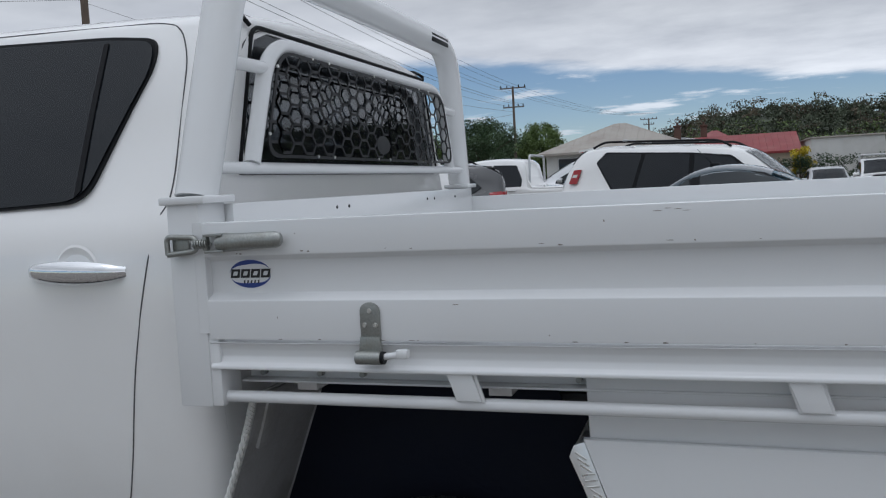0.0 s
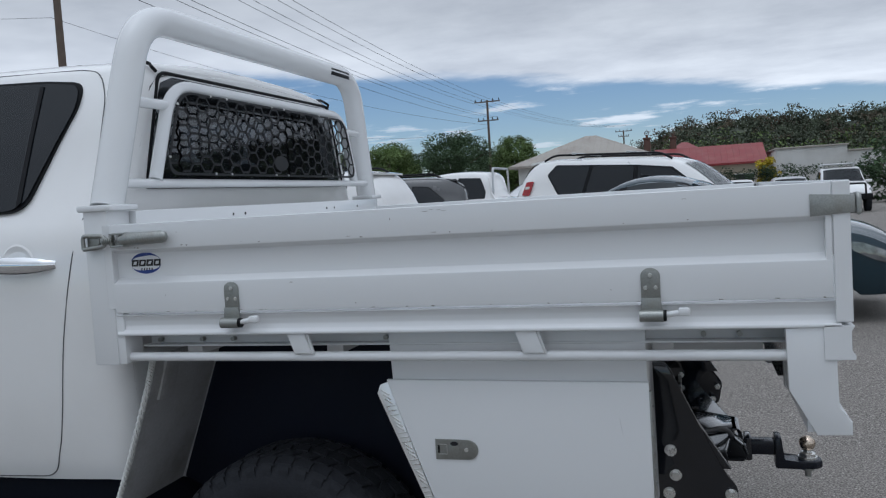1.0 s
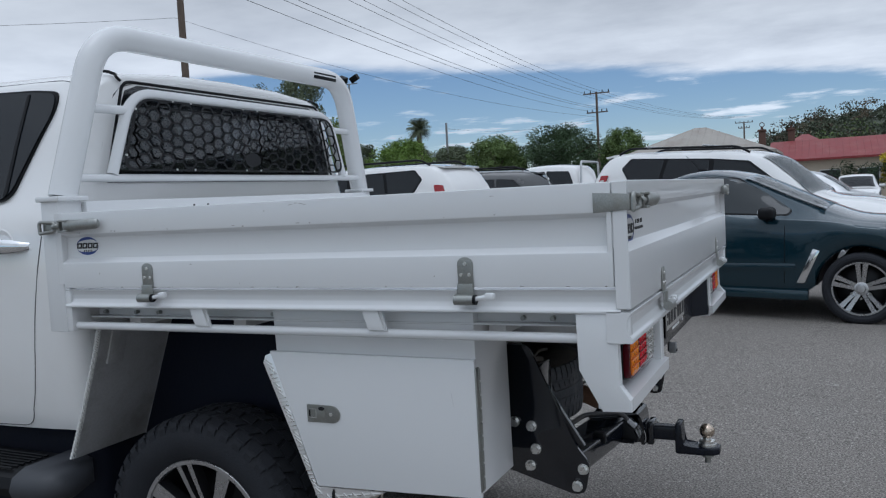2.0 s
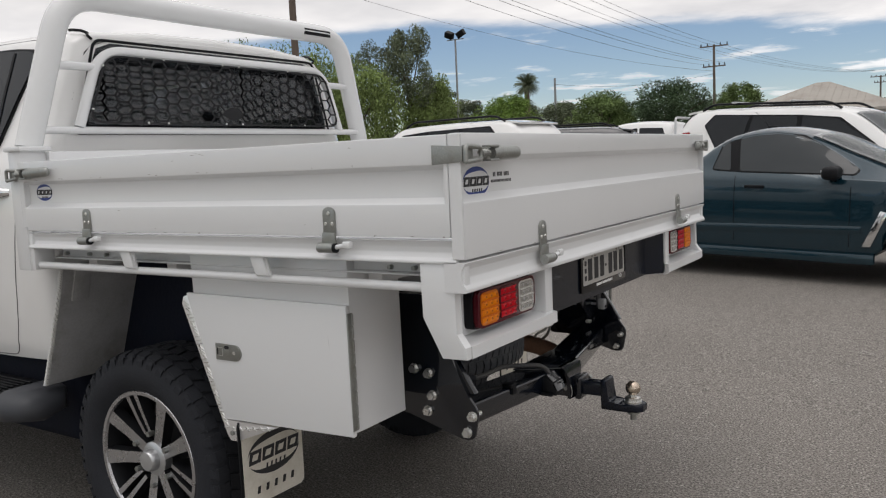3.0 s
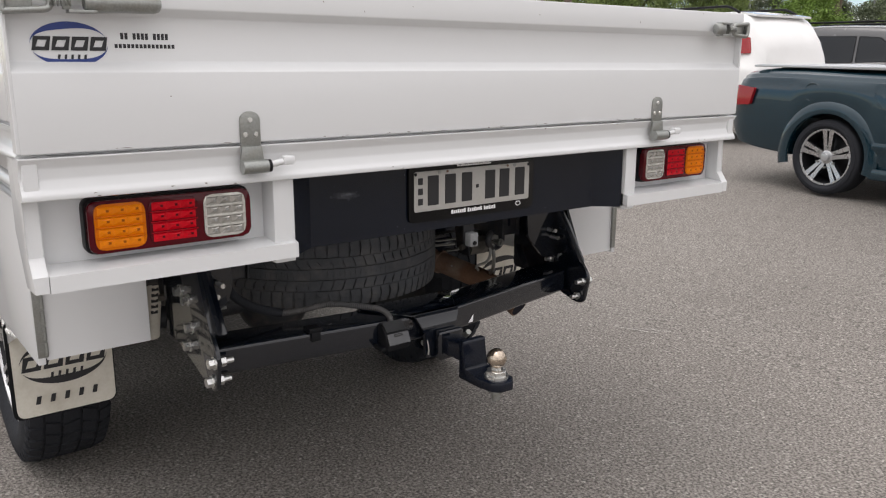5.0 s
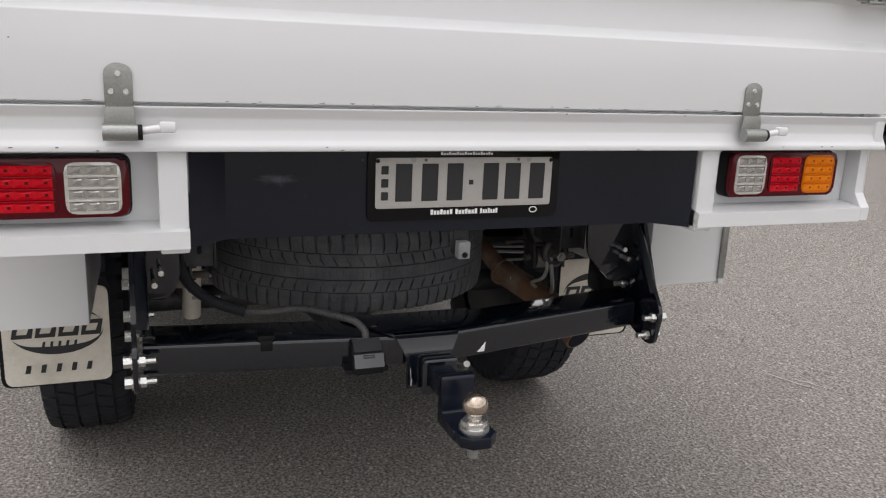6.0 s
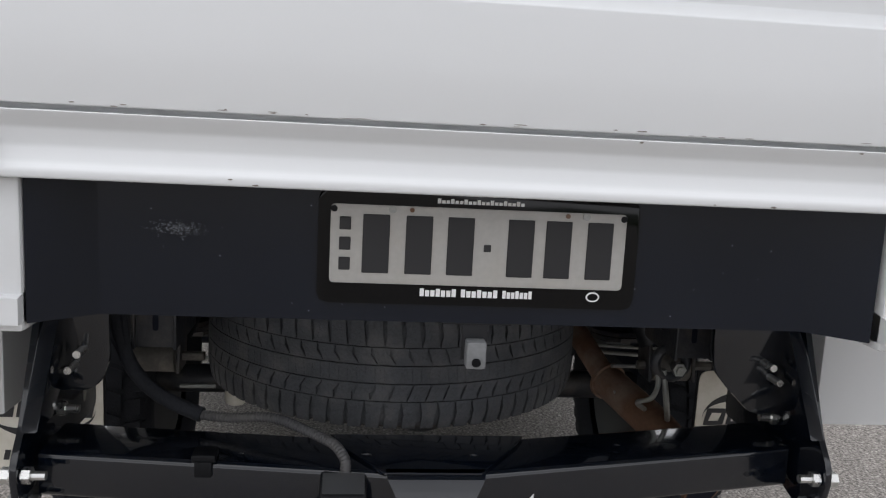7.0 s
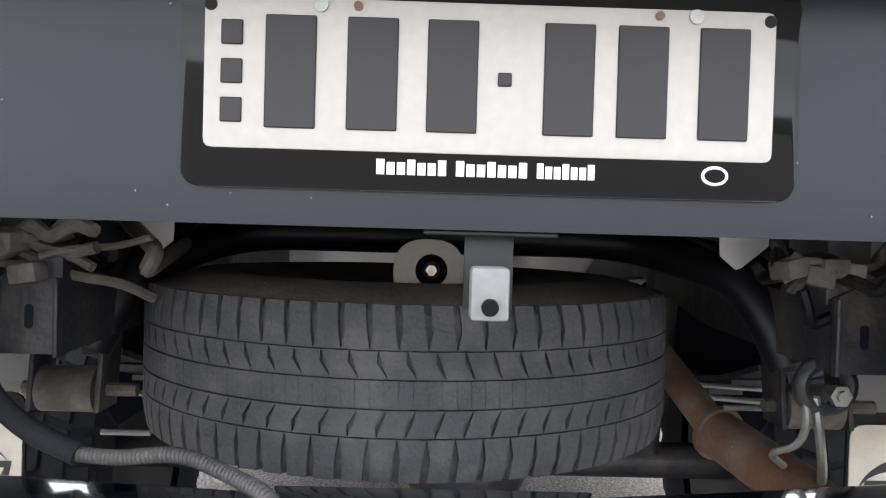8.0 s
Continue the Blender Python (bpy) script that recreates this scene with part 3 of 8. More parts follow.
def rim_meshes(rim, width, spokes=6, twin=True):
    """The barrel, the spokes' face and the hub cap of an alloy wheel; outer side towards -y."""
    w = width / 2
    barrel = bmesh.new()
    lathe(barrel, [(rim + 0.004, -w * 0.78), (rim + 0.002, -w * 0.82), (rim - 0.012, -w * 0.80), (rim - 0.018, -w * 0.66), (rim - 0.03, w * 0.2), (rim - 0.02, w * 0.7), (rim * 0.5, w * 0.3), (0, w * 0.3)], n=48)
    face = bmesh.new()
    lathe(face, [(rim + 0.003, -w * 0.80), (rim - 0.001, -w * 0.835), (rim - 0.014, -w * 0.83), (rim - 0.018, -w * 0.76)], n=48)
    def spoke(a, gap_in, gap_out, half, inner):
        rows = []
        for r0, off, hw, y0, y1 in ((rim * inner, gap_in, half * 0.95, -w * 0.58, -w * 0.30), (rim * 0.6, (gap_in + gap_out) / 2, half, -w * 0.68, -w * 0.36), (rim - 0.012, gap_out, half * 1.3, -w * 0.80, -w * 0.50)):
            ring = []
            for o, y in ((-hw * 1.05, y1), (-hw * 0.95, y0), (hw * 0.95, y0), (hw * 1.05, y1)):
                q = off + o
                ring.append((math.cos(a) * r0 - math.sin(a) * q, y, math.sin(a) * r0 + math.cos(a) * q))
            rows.append(ring)
        ring_loft(face, rows)

    if spokes == 6:
        # three slim pairs with two broad spokes between each
        for k in range(3):
            a = radians(105 + 120 * k)
            for pair in (-1, 1):
                spoke(a, pair * 0.015, pair * 0.024, 0.0085, 0.36)
                spoke(a + pair * radians(40), 0.0, 0.0, 0.023, 0.22)
    else:
        for k in range(spokes):
            for pair in ((-1, 1) if twin else (0,)):
                spoke(2 * math.pi * (k + 0.25) / spokes, pair * 0.017, pair * 0.034, 0.019 if twin else 0.026, 0.22)
    # machined front, dark painted flanks
    face.normal_update()
    for f in face.faces:
        if abs(f.normal.y) < 0.55 and f.calc_center_median().xz.length < rim - 0.02:
            f.material_index = 1
    hub = bmesh.new()
    lathe(hub, [(rim * 0.24, -w * 0.35), (rim * 0.24, -w * 0.58), (rim * 0.21, -w * 0.62), (rim * 0.16, -w * 0.63), (rim * 0.155, -w * 0.78), (rim * 0.13, -w * 0.85), (0, -w * 0.87)], n=32)
    return barrel, face, hub


def add_wheel(root, at, flip, r, width, rim, tread="plain", spokes=5, twin=True, rubber=None, cache={}):
    """A wheel under a vehicle: tyre, barrel, spokes, hub and nuts."""
    m = T(at) @ (M.Rotation(math.pi, 4, "Z") if flip else M())
    wheel = thing("wheel", "", "")
    wheel.parent, wheel.matrix_basis = root, m
    key = (r, width, rim, tread, spokes, twin)
    if key in cache:
        for one in cache[key]:
            again(one, wheel, M())
        return wheel
    barrel, face, hub = rim_meshes(rim, width, spokes, twin)
    cache[key] = [part("tyre", tyre_mesh(r, width, rim, tread), rubber or RUBBER, wheel, "black rubber tyre")]
    if tread != "plain":
        cache[key].append(tagged(part("tread", tyre_mesh(r, width, rim, tread, blocks=True), rubber or RUBBER, wheel, "chunky all-terrain tread blocks", smooth=0), kind="stuff"))
    cache[key] += [part("rim", barrel, DARKALLOY, wheel, "dark grey alloy rim"),
                  part("spokes", face, [ALLOY, DARKALLOY], wheel, "bright machined alloy spokes"), part("hub_cap", hub, SILVER, wheel, "silver hub cap")]
    for k in range(6):
        a = 2 * math.pi * (k + 0.5) / 6
        nut = bmesh.new()
        p = Vector((math.cos(a) * rim * 0.37, -width * 0.27, math.sin(a) * rim * 0.37))
        rod(nut, p, p + Vector((0, -0.026, 0)), 0.0105, 6)
        cache[key].append(part("wheel_nut", nut, ZINC, wheel))
    return wheel


# ---- the truck ----
W = 2.06                  # width of the tray
MID = W / 2
truck = thing("utility_truck", "white dual-cab utility truck with a steel tray, parked on the asphalt", "utility truck")


def across(m):
    """The place mirrored to the truck's other side."""
    return T((0, W, 0)) @ M.Diagonal((1, -1, 1, 1)) @ m


# cab
CAB_M = T((0, MID, 0)) @ M.Diagonal((-1, 1, 1, 1))
cab = Body([
    (1.945, 0.745, 1.46, 1.94, 0.875, 0.67), (1.955, 0.72, 1.465, 1.962, 0.90, 0.69), (1.98, 0.672, 1.47, 1.977, 0.918, 0.705), (2.06, 0.665, 1.475, 1.985, 0.930, 0.725), (2.4, 0.655, 1.475, 2.0, 0.932, 0.735),
    (3.0, 0.65, 1.47, 2.015, 0.932, 0.735), (3.5, 0.65, 1.44, 2.0, 0.93, 0.73), (3.75, 0.65, 1.42, 1.93, 0.93, 0.72), (4.2, 0.65, 1.38, 1.50, 0.925, 0.80), (4.5, 0.62, 1.33, 1.40, 0.92, 0.84),
    (5.1, 0.55, 1.22, 1.28, 0.90, 0.78), (5.35, 0.5, 1.02, 1.08, 0.80, 0.66)], arches=[(4.53, 0.38, 0.46)], step=0.05)


def in_screen(p):
    """Where the windscreen's opening is."""
    return 3.80 < p.x < 4.13 and p.z > 1.45 and abs(p.y) < 0.70


def in_opening(p):
    """Where the windscreen and the far side's windows are open."""
    return in_screen(p) or (p.y > 0.5 and 1.52 < p.z < 1.93 and (2.30 < p.x < 2.97 or 3.08 < p.x < 3.62))


shell = cab.mesh(CAB_M, False, in_opening)
front = cab.rows[-1]
ring_loft(shell, [[CAB_M @ Vector((front[0] + dx, y * s, front[1] + (z - front[1]) * s)) for y, z in half_ring(front) + [(-a, b) for a, b in half_ring(front)[-2:0:-1]]] for dx, s in ((0.0, 1.0), (0.02, 0.9), (0.025, 0.02))], True, False)
# rear wall with the window's opening
WIN_REAR = [(p.x, p.y) for p in fillet([(0.295, 1.58, 0), (W - 0.295, 1.58, 0), (W - 0.40, 1.932, 0), (0.40, 1.932, 0)], 0.05, 4, True)]


def outline_at(poly, angle, cy, cz):
    """Where a ray from a point inside meets an outline."""
    d = (math.cos(angle), math.sin(angle))
    best = None
    for (y0, z0), (y1, z1) in zip(poly, poly[1:] + poly[:1]):
        ey, ez = y1 - y0, z1 - z0
        det = d[0] * -ez + ey * d[1]
        if abs(det) < 1e-9:
            continue
        t = ((y0 - cy) * -ez + ey * (z0 - cz)) / det
        u = (d[0] * (z0 - cz) - d[1] * (y0 - cy)) / det
        if t > 0 and -1e-6 <= u <= 1 + 1e-6 and (best is None or t > best):
            best = t
    return cy + d[0] * best, cz + d[1] * best


rear_half = half_ring(cab.rows[0])
rear_poly = [(MID + y, z) for y, z in rear_half] + [(MID - y, z) for y, z in rear_half[-2:0:-1]]
spokes_a = [2 * math.pi * (k + 0.5) / 96 for k in range(96)]
outer_ring = [outline_at(rear_poly, a, MID, 1.76) for a in spokes_a]
inner_ring = [outline_at(WIN_REAR, a, MID, 1.76) for a in spokes_a]
ring_loft(shell, [[(-1.945, y, z) for y, z in outer_ring], [(-1.9405, MID + (y - MID) * 0.985, 1.76 + (z - 1.76) * 0.985) for y, z in outer_ring], [(-1.9405, y, z) for y, z in inner_ring], [(-1.962, y, z) for y, z in inner_ring]], True, False)
bmesh.ops.remove_doubles(shell, verts=shell.verts[:], dist=0.0004)
cab_body = part("cab_body", shell, [CABWHITE, TRIM], truck, "white painted cab")
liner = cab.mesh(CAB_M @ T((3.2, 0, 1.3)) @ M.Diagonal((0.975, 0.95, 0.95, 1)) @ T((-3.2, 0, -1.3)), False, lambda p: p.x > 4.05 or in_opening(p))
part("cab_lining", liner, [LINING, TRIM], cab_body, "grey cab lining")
for x0, x1, z1, w0 in ((2.06, 2.24, 1.675, 0.68), (2.06, 2.6, 1.12, 0.66), (2.98, 3.16, 1.60, 0.24), (2.98, 3.5, 1.10, 0.26)):
    for yc in ((0.0,) if w0 > 0.5 else (-0.38, 0.38)):
        bm = bmesh.new()
        box(bm, x0, x1, yc - w0, yc + w0, 0.85, z1, 0.06, 3, m=CAB_M)
        part("seat", bm, TRIM, cab_body, "black cloth seat")
        if z1 > 1.5:
            for yy in ((-0.40, 0.0, 0.40) if w0 > 0.5 else (yc,)):
                bm = bmesh.new()
                box(bm, x0 + 0.03, x1 - 0.05, yy - 0.13, yy + 0.13, z1 + 0.005, z1 + (0.12 if w0 > 0.5 else 0.19), 0.04, 3, m=CAB_M)
                part("headrest", bm, TRIM, cab_body)
bm = bmesh.new()
box(bm, 3.72, 4.15, -0.75, 0.75, 1.0, 1.36, 0.08, 3, m=CAB_M)
part("dashboard", bm, TRIM, cab_body)
# side windows, both sides; the far outlines repeat, in paler glass that lights the cab
WINDOW = [(2.335, 1.522), (2.285, 1.548), (2.142, 1.835), (2.142, 1.905), (2.28, 1.922), (2.95, 1.955), (3.0, 1.93), (3.0, 1.50)]
for side in (-1, 1):
    frame_bm = cab.pane([(x + (0.008 if x > 2.9 else -0.007), z + (-0.008 if z < 1.6 else 0.008)) for x, z in WINDOW], side, 0.009, CAB_M, 0.016, 0.04)
    if side < 0:
        part("side_window_frame", frame_bm, TRIM, cab_body, "black rubber window surround")
    else:
        frame_bm.free()
    part("side_window", cab.pane(WINDOW, side, 0.0135, CAB_M, 0.006, 0.04), GLASS if side < 0 else REARGLASS, cab_body, "dark tinted glass" if side < 0 else "lightly tinted glass")
    part("window_divider", cab.pane([(2.272, 1.912), (2.286, 1.912), (2.318, 1.53), (2.300, 1.545)], side, 0.017, CAB_M, round_by=0.002), TRIM, cab_body)
    part("front_side_window", cab.pane([(3.06, 1.50), (3.06, 1.94), (3.45, 1.93), (3.66, 1.80), (3.98, 1.50)], side, 0.006, CAB_M), GLASS if side < 0 else REARGLASS, cab_body, "tinted glass")
    seam = bmesh.new()
    line = fillet([(x, 0, z) for x, z in ((3.0, 1.985), (2.6, 1.974), (2.15, 1.958), (2.078, 1.94), (2.050, 1.86), (2.045, 1.54), (2.10, 1.32), (2.145, 1.10), (2.165, 0.95), (2.20, 0.78), (2.245, 0.685), (2.6, 0.672), (2.95, 0.672))], 0.06, 5)
    tube(seam, [CAB_M @ Vector((p.x, side * (cab.side(p.x, p.z) + 0.0005), p.z)) for p in line], 0.0019, 6)
    part("door_gap", seam, SEAM, cab_body, "dark shut line round the door")
    handle = bmesh.new()
    rows = []
    for k in range(17):
        s = k / 16
        x = 2.148 + 0.288 * s
        fat = math.sin(math.pi * min(max(s, 0.03), 0.97)) ** 0.35
        y = side * (cab.side(x, 1.352) + 0.030 * math.sin(math.pi * s) ** 0.4 - 0.004)
        rows.append([CAB_M @ Vector((x, y + side * 0.016 * fat * math.cos(a), 1.350 + 0.006 * s + 0.028 * fat * math.sin(a))) for a in (2 * math.pi * j / 12 for j in range(12))])
    ring_loft(handle, rows)
    part("door_handle", handle, CHROME, cab_body, "chrome door handle")
    bowl = bmesh.new()
    mb = CAB_M @ T((2.29, side * (cab.side(2.29, 1.35) + 0.0005), 1.352)) @ M.Diagonal((1, side * -1, 1, 1))
    lathe(bowl, [(0.066, 0.002), (0.060, -0.0012), (0.050, 0.0012), (0.03, 0.005), (0, 0.006)], mb, 32)
    part("handle_bowl", bowl, CABWHITE, cab_body)
# rear window behind the rack
rear = bmesh.new()
prism(rear, WIN_REAR, -1.946, -1.950, "yz")
part("rear_window", rear, REARGLASS, cab_body, "tinted rear window")
seal = bmesh.new()
tube(seal, fillet([(-1.94, y, z) for y, z in ((0.285, 1.57), (W - 0.285, 1.57), (W - 0.39, 1.942), (0.39, 1.942), (0.285, 1.57))], 0.04, 4), 0.006, 8)
part("window_seal", seal, TRIM, cab_body)
for s in (-1, 1):
    gap = bmesh.new()
    ditch = [Vector((x, s * (cab.top(x)[1] - 0.045), cab.top(x)[0] + 0.002)) for x in (2.04, 2.02, 1.985, 1.962)] + [Vector((1.947, s * 0.66, 1.955)), Vector((1.943, s * 0.645, 1.942))]
    tube(gap, [CAB_M @ p for p in ditch], 0.006, 8)
    part("roof_seal", gap, TRIM, cab_body, "black seal at the roof's rear corner")
part("windscreen", cab.screen(3.78, 4.16, 0.06, 0.005, CAB_M), CLEARGLASS, cab_body, "windscreen")
# side steps
for m in (M(), across(M())):
    step = bmesh.new()
    prism(step, [(-0.04, 0.485), (-0.055, 0.52), (-0.04, 0.555), (0.0, 0.572), (0.17, 0.575), (0.17, 0.50), (0.06, 0.465)], -3.95, -2.12, "yz", 0.008)
    tip = bmesh.new()
    rows = []
    for x, s in ((-2.13, 1.04), (-2.06, 1.0), (-1.99, 0.86), (-1.955, 0.55)):
        rows.append([(x, 0.07 + (y - 0.07) * s, 0.52 + (z - 0.52) * s) for y, z in ((-0.05, 0.48), (-0.065, 0.52), (-0.05, 0.56), (0.0, 0.582), (0.18, 0.585), (0.18, 0.49), (0.06, 0.455))])
    ring_loft(tip, rows)
    for bm in (step, tip):
        bmesh.ops.transform(bm, matrix=m, verts=bm.verts[:])
    s = part("side_step", step, TRIM, truck, "black ribbed plastic side step")
    part("step_end", tip, STEPGREY, s, "grey moulded end cap", smooth=75)
    for k in range(7):
        rib = bmesh.new()
        box(rib, -3.9, -2.18, -0.02 + 0.024 * k, -0.008 + 0.024 * k, 0.5755, 0.582, 0.002, 1)
        bmesh.ops.transform(rib, matrix=m, verts=rib.verts[:])
        part("step_rib", rib, TRIM, s)

# wheels
HUB = (-1.472, 0.245, 0.364)
TY_R, TY_W, RIM_R = 0.406, 0.268, 0.261
for x in (HUB[0], -4.53):
    add_wheel(truck, (x, HUB[1], HUB[2]), False, TY_R, TY_W, RIM_R, "all_terrain", 6)
    add_wheel(truck, (x, W - HUB[1], HUB[2]), True, TY_R, TY_W, RIM_R, "all_terrain", 6)


# tray gates
def gate_mesh(profile, a, b, plane):
    bm = bmesh.new()
    pts = fillet([(p, z, 0) for p, z in profile], 0.003, 3, True)
    poly = [(p.x, p.y) for p in pts]
    prism(bm, poly, a, b, plane)
    return bm


SIDE_OUT = [(0.0, 1.460), (0.0, 1.389), (0.022, 1.378), (0.022, 1.309), (0.0, 1.2955), (0.0, 1.213), (0.030, 1.213), (0.032, 1.30), (0.042, 1.315), (0.042, 1.372), (0.030, 1.385), (0.030, 1.460)]
TAIL_OUT = [(0.004, 1.462), (0.004, 1.406), (-0.018, 1.392), (-0.018, 1.314), (0.004, 1.2965), (0.004, 1.160), (-0.028, 1.160), (-0.028, 1.30), (-0.038, 1.315), (-0.038, 1.385), (-0.028, 1.40), (-0.028, 1.462)]
RAIL_OUT = [(0.0, 1.207), (0.008, 1.202), (0.014, 1.190), (0.015, 1.176), (0.009, 1.163), (0.0, 1.157), (0.0, 1.149), (0.05, 1.149), (0.05, 1.207)]
TAILRAIL_OUT = [(0.006, 1.154), (0.002, 1.147), (-0.006, 1.135), (-0.007, 1.115), (0.0, 1.098), (0.006, 1.090), (0.006, 1.080), (-0.055, 1.080), (-0.055, 1.154)]


def rope_rail(parent):
    bm = bmesh.new()
    tube(bm, [(-1.868, 0.030, 1.085), (-0.125, 0.030, 1.085)], 0.0128, 14)
    rail = part("rope_rail", bm, WHITE, parent, "white round rope rail")
    plate = bmesh.new()
    prism(plate, [(-0.034, 0.078), (0.026, 0.078), (0.046, 0.010), (-0.012, 0.010)], 0.010, 0.018, "xz", 0.002)
    prism(plate, [(-0.030, 0.070), (0.022, 0.070), (0.040, 0.014), (-0.008, 0.014)], 0.002, 0.012, "xz", 0.002)
    first = None
    for x in (-1.312, -0.703):
        m = T((x, 0.006, 1.082))
        if first is None:
            first = part("rail_bracket", plate, WHITE, rail, m=m)
        else:
            again(first, rail, m)
    return rail


FAR_LIGHT = T((0, 2.034, 0)) @ M.Diagonal((1, -0.936, 1, 1))
tray = part("tray_floor", (lambda bm: (box(bm, -1.90, -0.03, 0.035, W - 0.06, 1.150, 1.165, 0.003), bm)[1])(bmesh.new()), WHITE, truck, "white tray floor")
for lo, hi in ([((-1.84, 0.115, 1.098), (-0.10, 0.155, 1.149)), ((-1.84, W - 0.155, 1.098), (-0.10, W - 0.115, 1.149)), ((-1.84, 0.078, 1.104), (-0.10, 0.116, 1.109)), ((-1.84, W - 0.116, 1.104), (-0.10, W - 0.078, 1.109))]
               + [((x, 0.16, 1.067), (x + 0.05, W - 0.16, 1.148)) for x in (-1.75, -1.30, -0.86, -0.42)] + [((-1.84, y, 0.985), (-0.14, y + 0.08, 1.066)) for y in (0.52, 1.46)]):
    bm = bmesh.new()
    box(bm, lo[0], hi[0], lo[1], hi[1], lo[2], hi[2], 0.002)
    part("floor_bearer", bm, WHITE, tray, "white steel bearer under the floor")
for x in (-1.80, -1.66, -1.56, -1.10, -0.62, -0.48, -0.30, -0.22):
    bm = bmesh.new()
    rod(bm, (x, 0.100, 1.120), (x, 0.116, 1.120), 0.0065, 8)
    part("bearer_bolt", bm, ZINC, tray)

WR = 2.036                # where the far side of the tray ends
for far in (False, True):
    mm = T((0, WR, 0)) @ M.Diagonal((1, -1, 1, 1)) if far else M()

    def put(name, bm, mat, parent, label="", smooth=40.0):
        bmesh.ops.transform(bm, matrix=mm, verts=bm.verts[:])
        return part(name, bm, mat, parent, label, smooth=smooth)

    gate = gate_mesh(SIDE_OUT, -1.858, -0.034, "yz")
    prism(gate, [(0.0, 1.226), (0.030, 1.226), (0.030, 1.460), (0.0, 1.460)], -1.884, -1.8575, "yz", 0.002)
    box(gate, -0.046, -0.0335, 0.0005, 0.030, 1.214, 1.4595, 0.002)
    side_gate = put("side_gate", gate, WHITE, truck, "white folded steel side gate with scuffed top edge", 12.0)
    if not far:
        NEAR_GATE = side_gate
    put("side_rail", gate_mesh(RAIL_OUT, -1.862, -0.02, "yz"), WHITE, tray, "white rail under the side gate")
    rr = rope_rail(tray)
    if far:
        rr.matrix_basis = mm
    post = bmesh.new()
    box(post, -1.946, -1.866, 0.002, 0.10, 1.066, 1.503, 0.004)
    box(post, -1.870, -1.842, 0.006, 0.08, 1.068, 1.225, 0.003)
    box(post, -1.958, -1.846, -0.008, 0.115, 1.500, 1.517, 0.004)
    put("corner_post", post, WHITE, tray, "white corner post of the headboard")
    corner = bmesh.new()
    prism(corner, [(-0.131, 1.148), (0.0, 1.152), (0.0, 1.081), (-0.034, 1.079), (-0.032, 0.975), (-0.004, 0.945), (-0.004, 0.915), (-0.074, 0.913), (-0.128, 1.012)], 0.004, 0.030, "xz", 0.003)
    put("corner_plate", corner, WHITE, tray, "white rear corner plate")
    lightbox = bmesh.new()
    prism(lightbox, [(-0.09, 0.913), (-0.004, 0.913), (-0.004, 0.944), (-0.012, 0.946), (-0.05, 0.952), (-0.09, 0.952)], 0.0305, 0.514, "xz", 0.0)
    box(lightbox, -0.092, -0.070, 0.0305, 0.468, 0.950, 1.079, 0.002)
    box(lightbox, -0.092, -0.016, 0.466, 0.514, 0.902, 1.0795, 0.004)
    if far:
        bmesh.ops.transform(lightbox, matrix=T((0, WR, 0)) @ M.Diagonal((1, -1, 1, 1)) @ FAR_LIGHT, verts=lightbox.verts[:])
    put("light_housing", lightbox, WHITE, tray, "white steel box round the tail light")

tail_rail = part("tail_rail", gate_mesh(TAILRAIL_OUT, 0.0, WR, "xz"), WHITE, tray, "white folded rail under the tailgate")
bm = gate_mesh(TAIL_OUT, 0.0055, WR - 0.0055, "xz")
for y in (0.0, WR - 0.006):
    box(bm, -0.0305, 0.0030, y, y + 0.006, 1.1615, 1.4605, 0.0015)
tailgate = part("tailgate", bm, WHITE, truck, "white folded steel tailgate, closed", smooth=12.0)

# headboard
board = bmesh.new()
tube(board, fillet([(-1.910, 0.062, 1.512), (-1.884, 0.232, 2.086), (-1.884, W - 0.232, 2.086), (-1.910, W - 0.062, 1.512)], 0.15, 9), 0.0465, 20)
headboard = part("headboard", board, WHITE, truck, "white tubular headboard frame")
bars = bmesh.new()
tube(bars, [(-1.888, 0.10, 1.578), (-1.888, W - 0.10, 1.578)], 0.0145, 12)
part("cross_bar", bars, WHITE, headboard)
for y0, y1 in ((0.17, 0.345), (W - 0.17, W - 0.345)):
    stub = bmesh.new()
    tube(stub, [(-1.888, y0, 1.822), (-1.886, y1, 1.824)], 0.0165, 12)
    part("stub_bar", stub, WHITE, headboard)
hoop = bmesh.new()
tube(hoop, fillet([(-1.888, 0.262, 1.59), (-1.886, 0.374, 1.893), (-1.886, W - 0.374, 1.893), (-1.888, W - 0.262, 1.59)], 0.11, 8), 0.0205, 14)
part("window_hoop", hoop, WHITE, headboard)
wall = bmesh.new()
box(wall, -1.872, -1.846, 0.102, W - 0.102, 1.166, 1.497, 0.003)
part("front_wall", wall, WHITE, tray, "white front wall of the tray")
for y in (0.62, 0.70, 1.38, 1.46, 1.72):
    dot = bmesh.new()
    rod(dot, (-1.846, y, 1.468), (-1.8445, y, 1.468), 0.005, 8)
    part("wall_hole", dot, TRIM, tray)
cap = bmesh.new()
box(cap, -1.846, -1.838, W - 0.545, W - 0.345, 2.066, 2.098, 0.003)
part("cap_plate", cap, TRIM, headboard, "black maker's plate")
for y, z in ((0.285, 2.038), (W - 0.285, 2.038)):
    nub = bmesh.new()
    rod(nub, (-1.884, y, z - 0.008), (-1.884, y, z + 0.01), 0.012, 10)
    part("drain_plug", nub, WHITE, headboard)

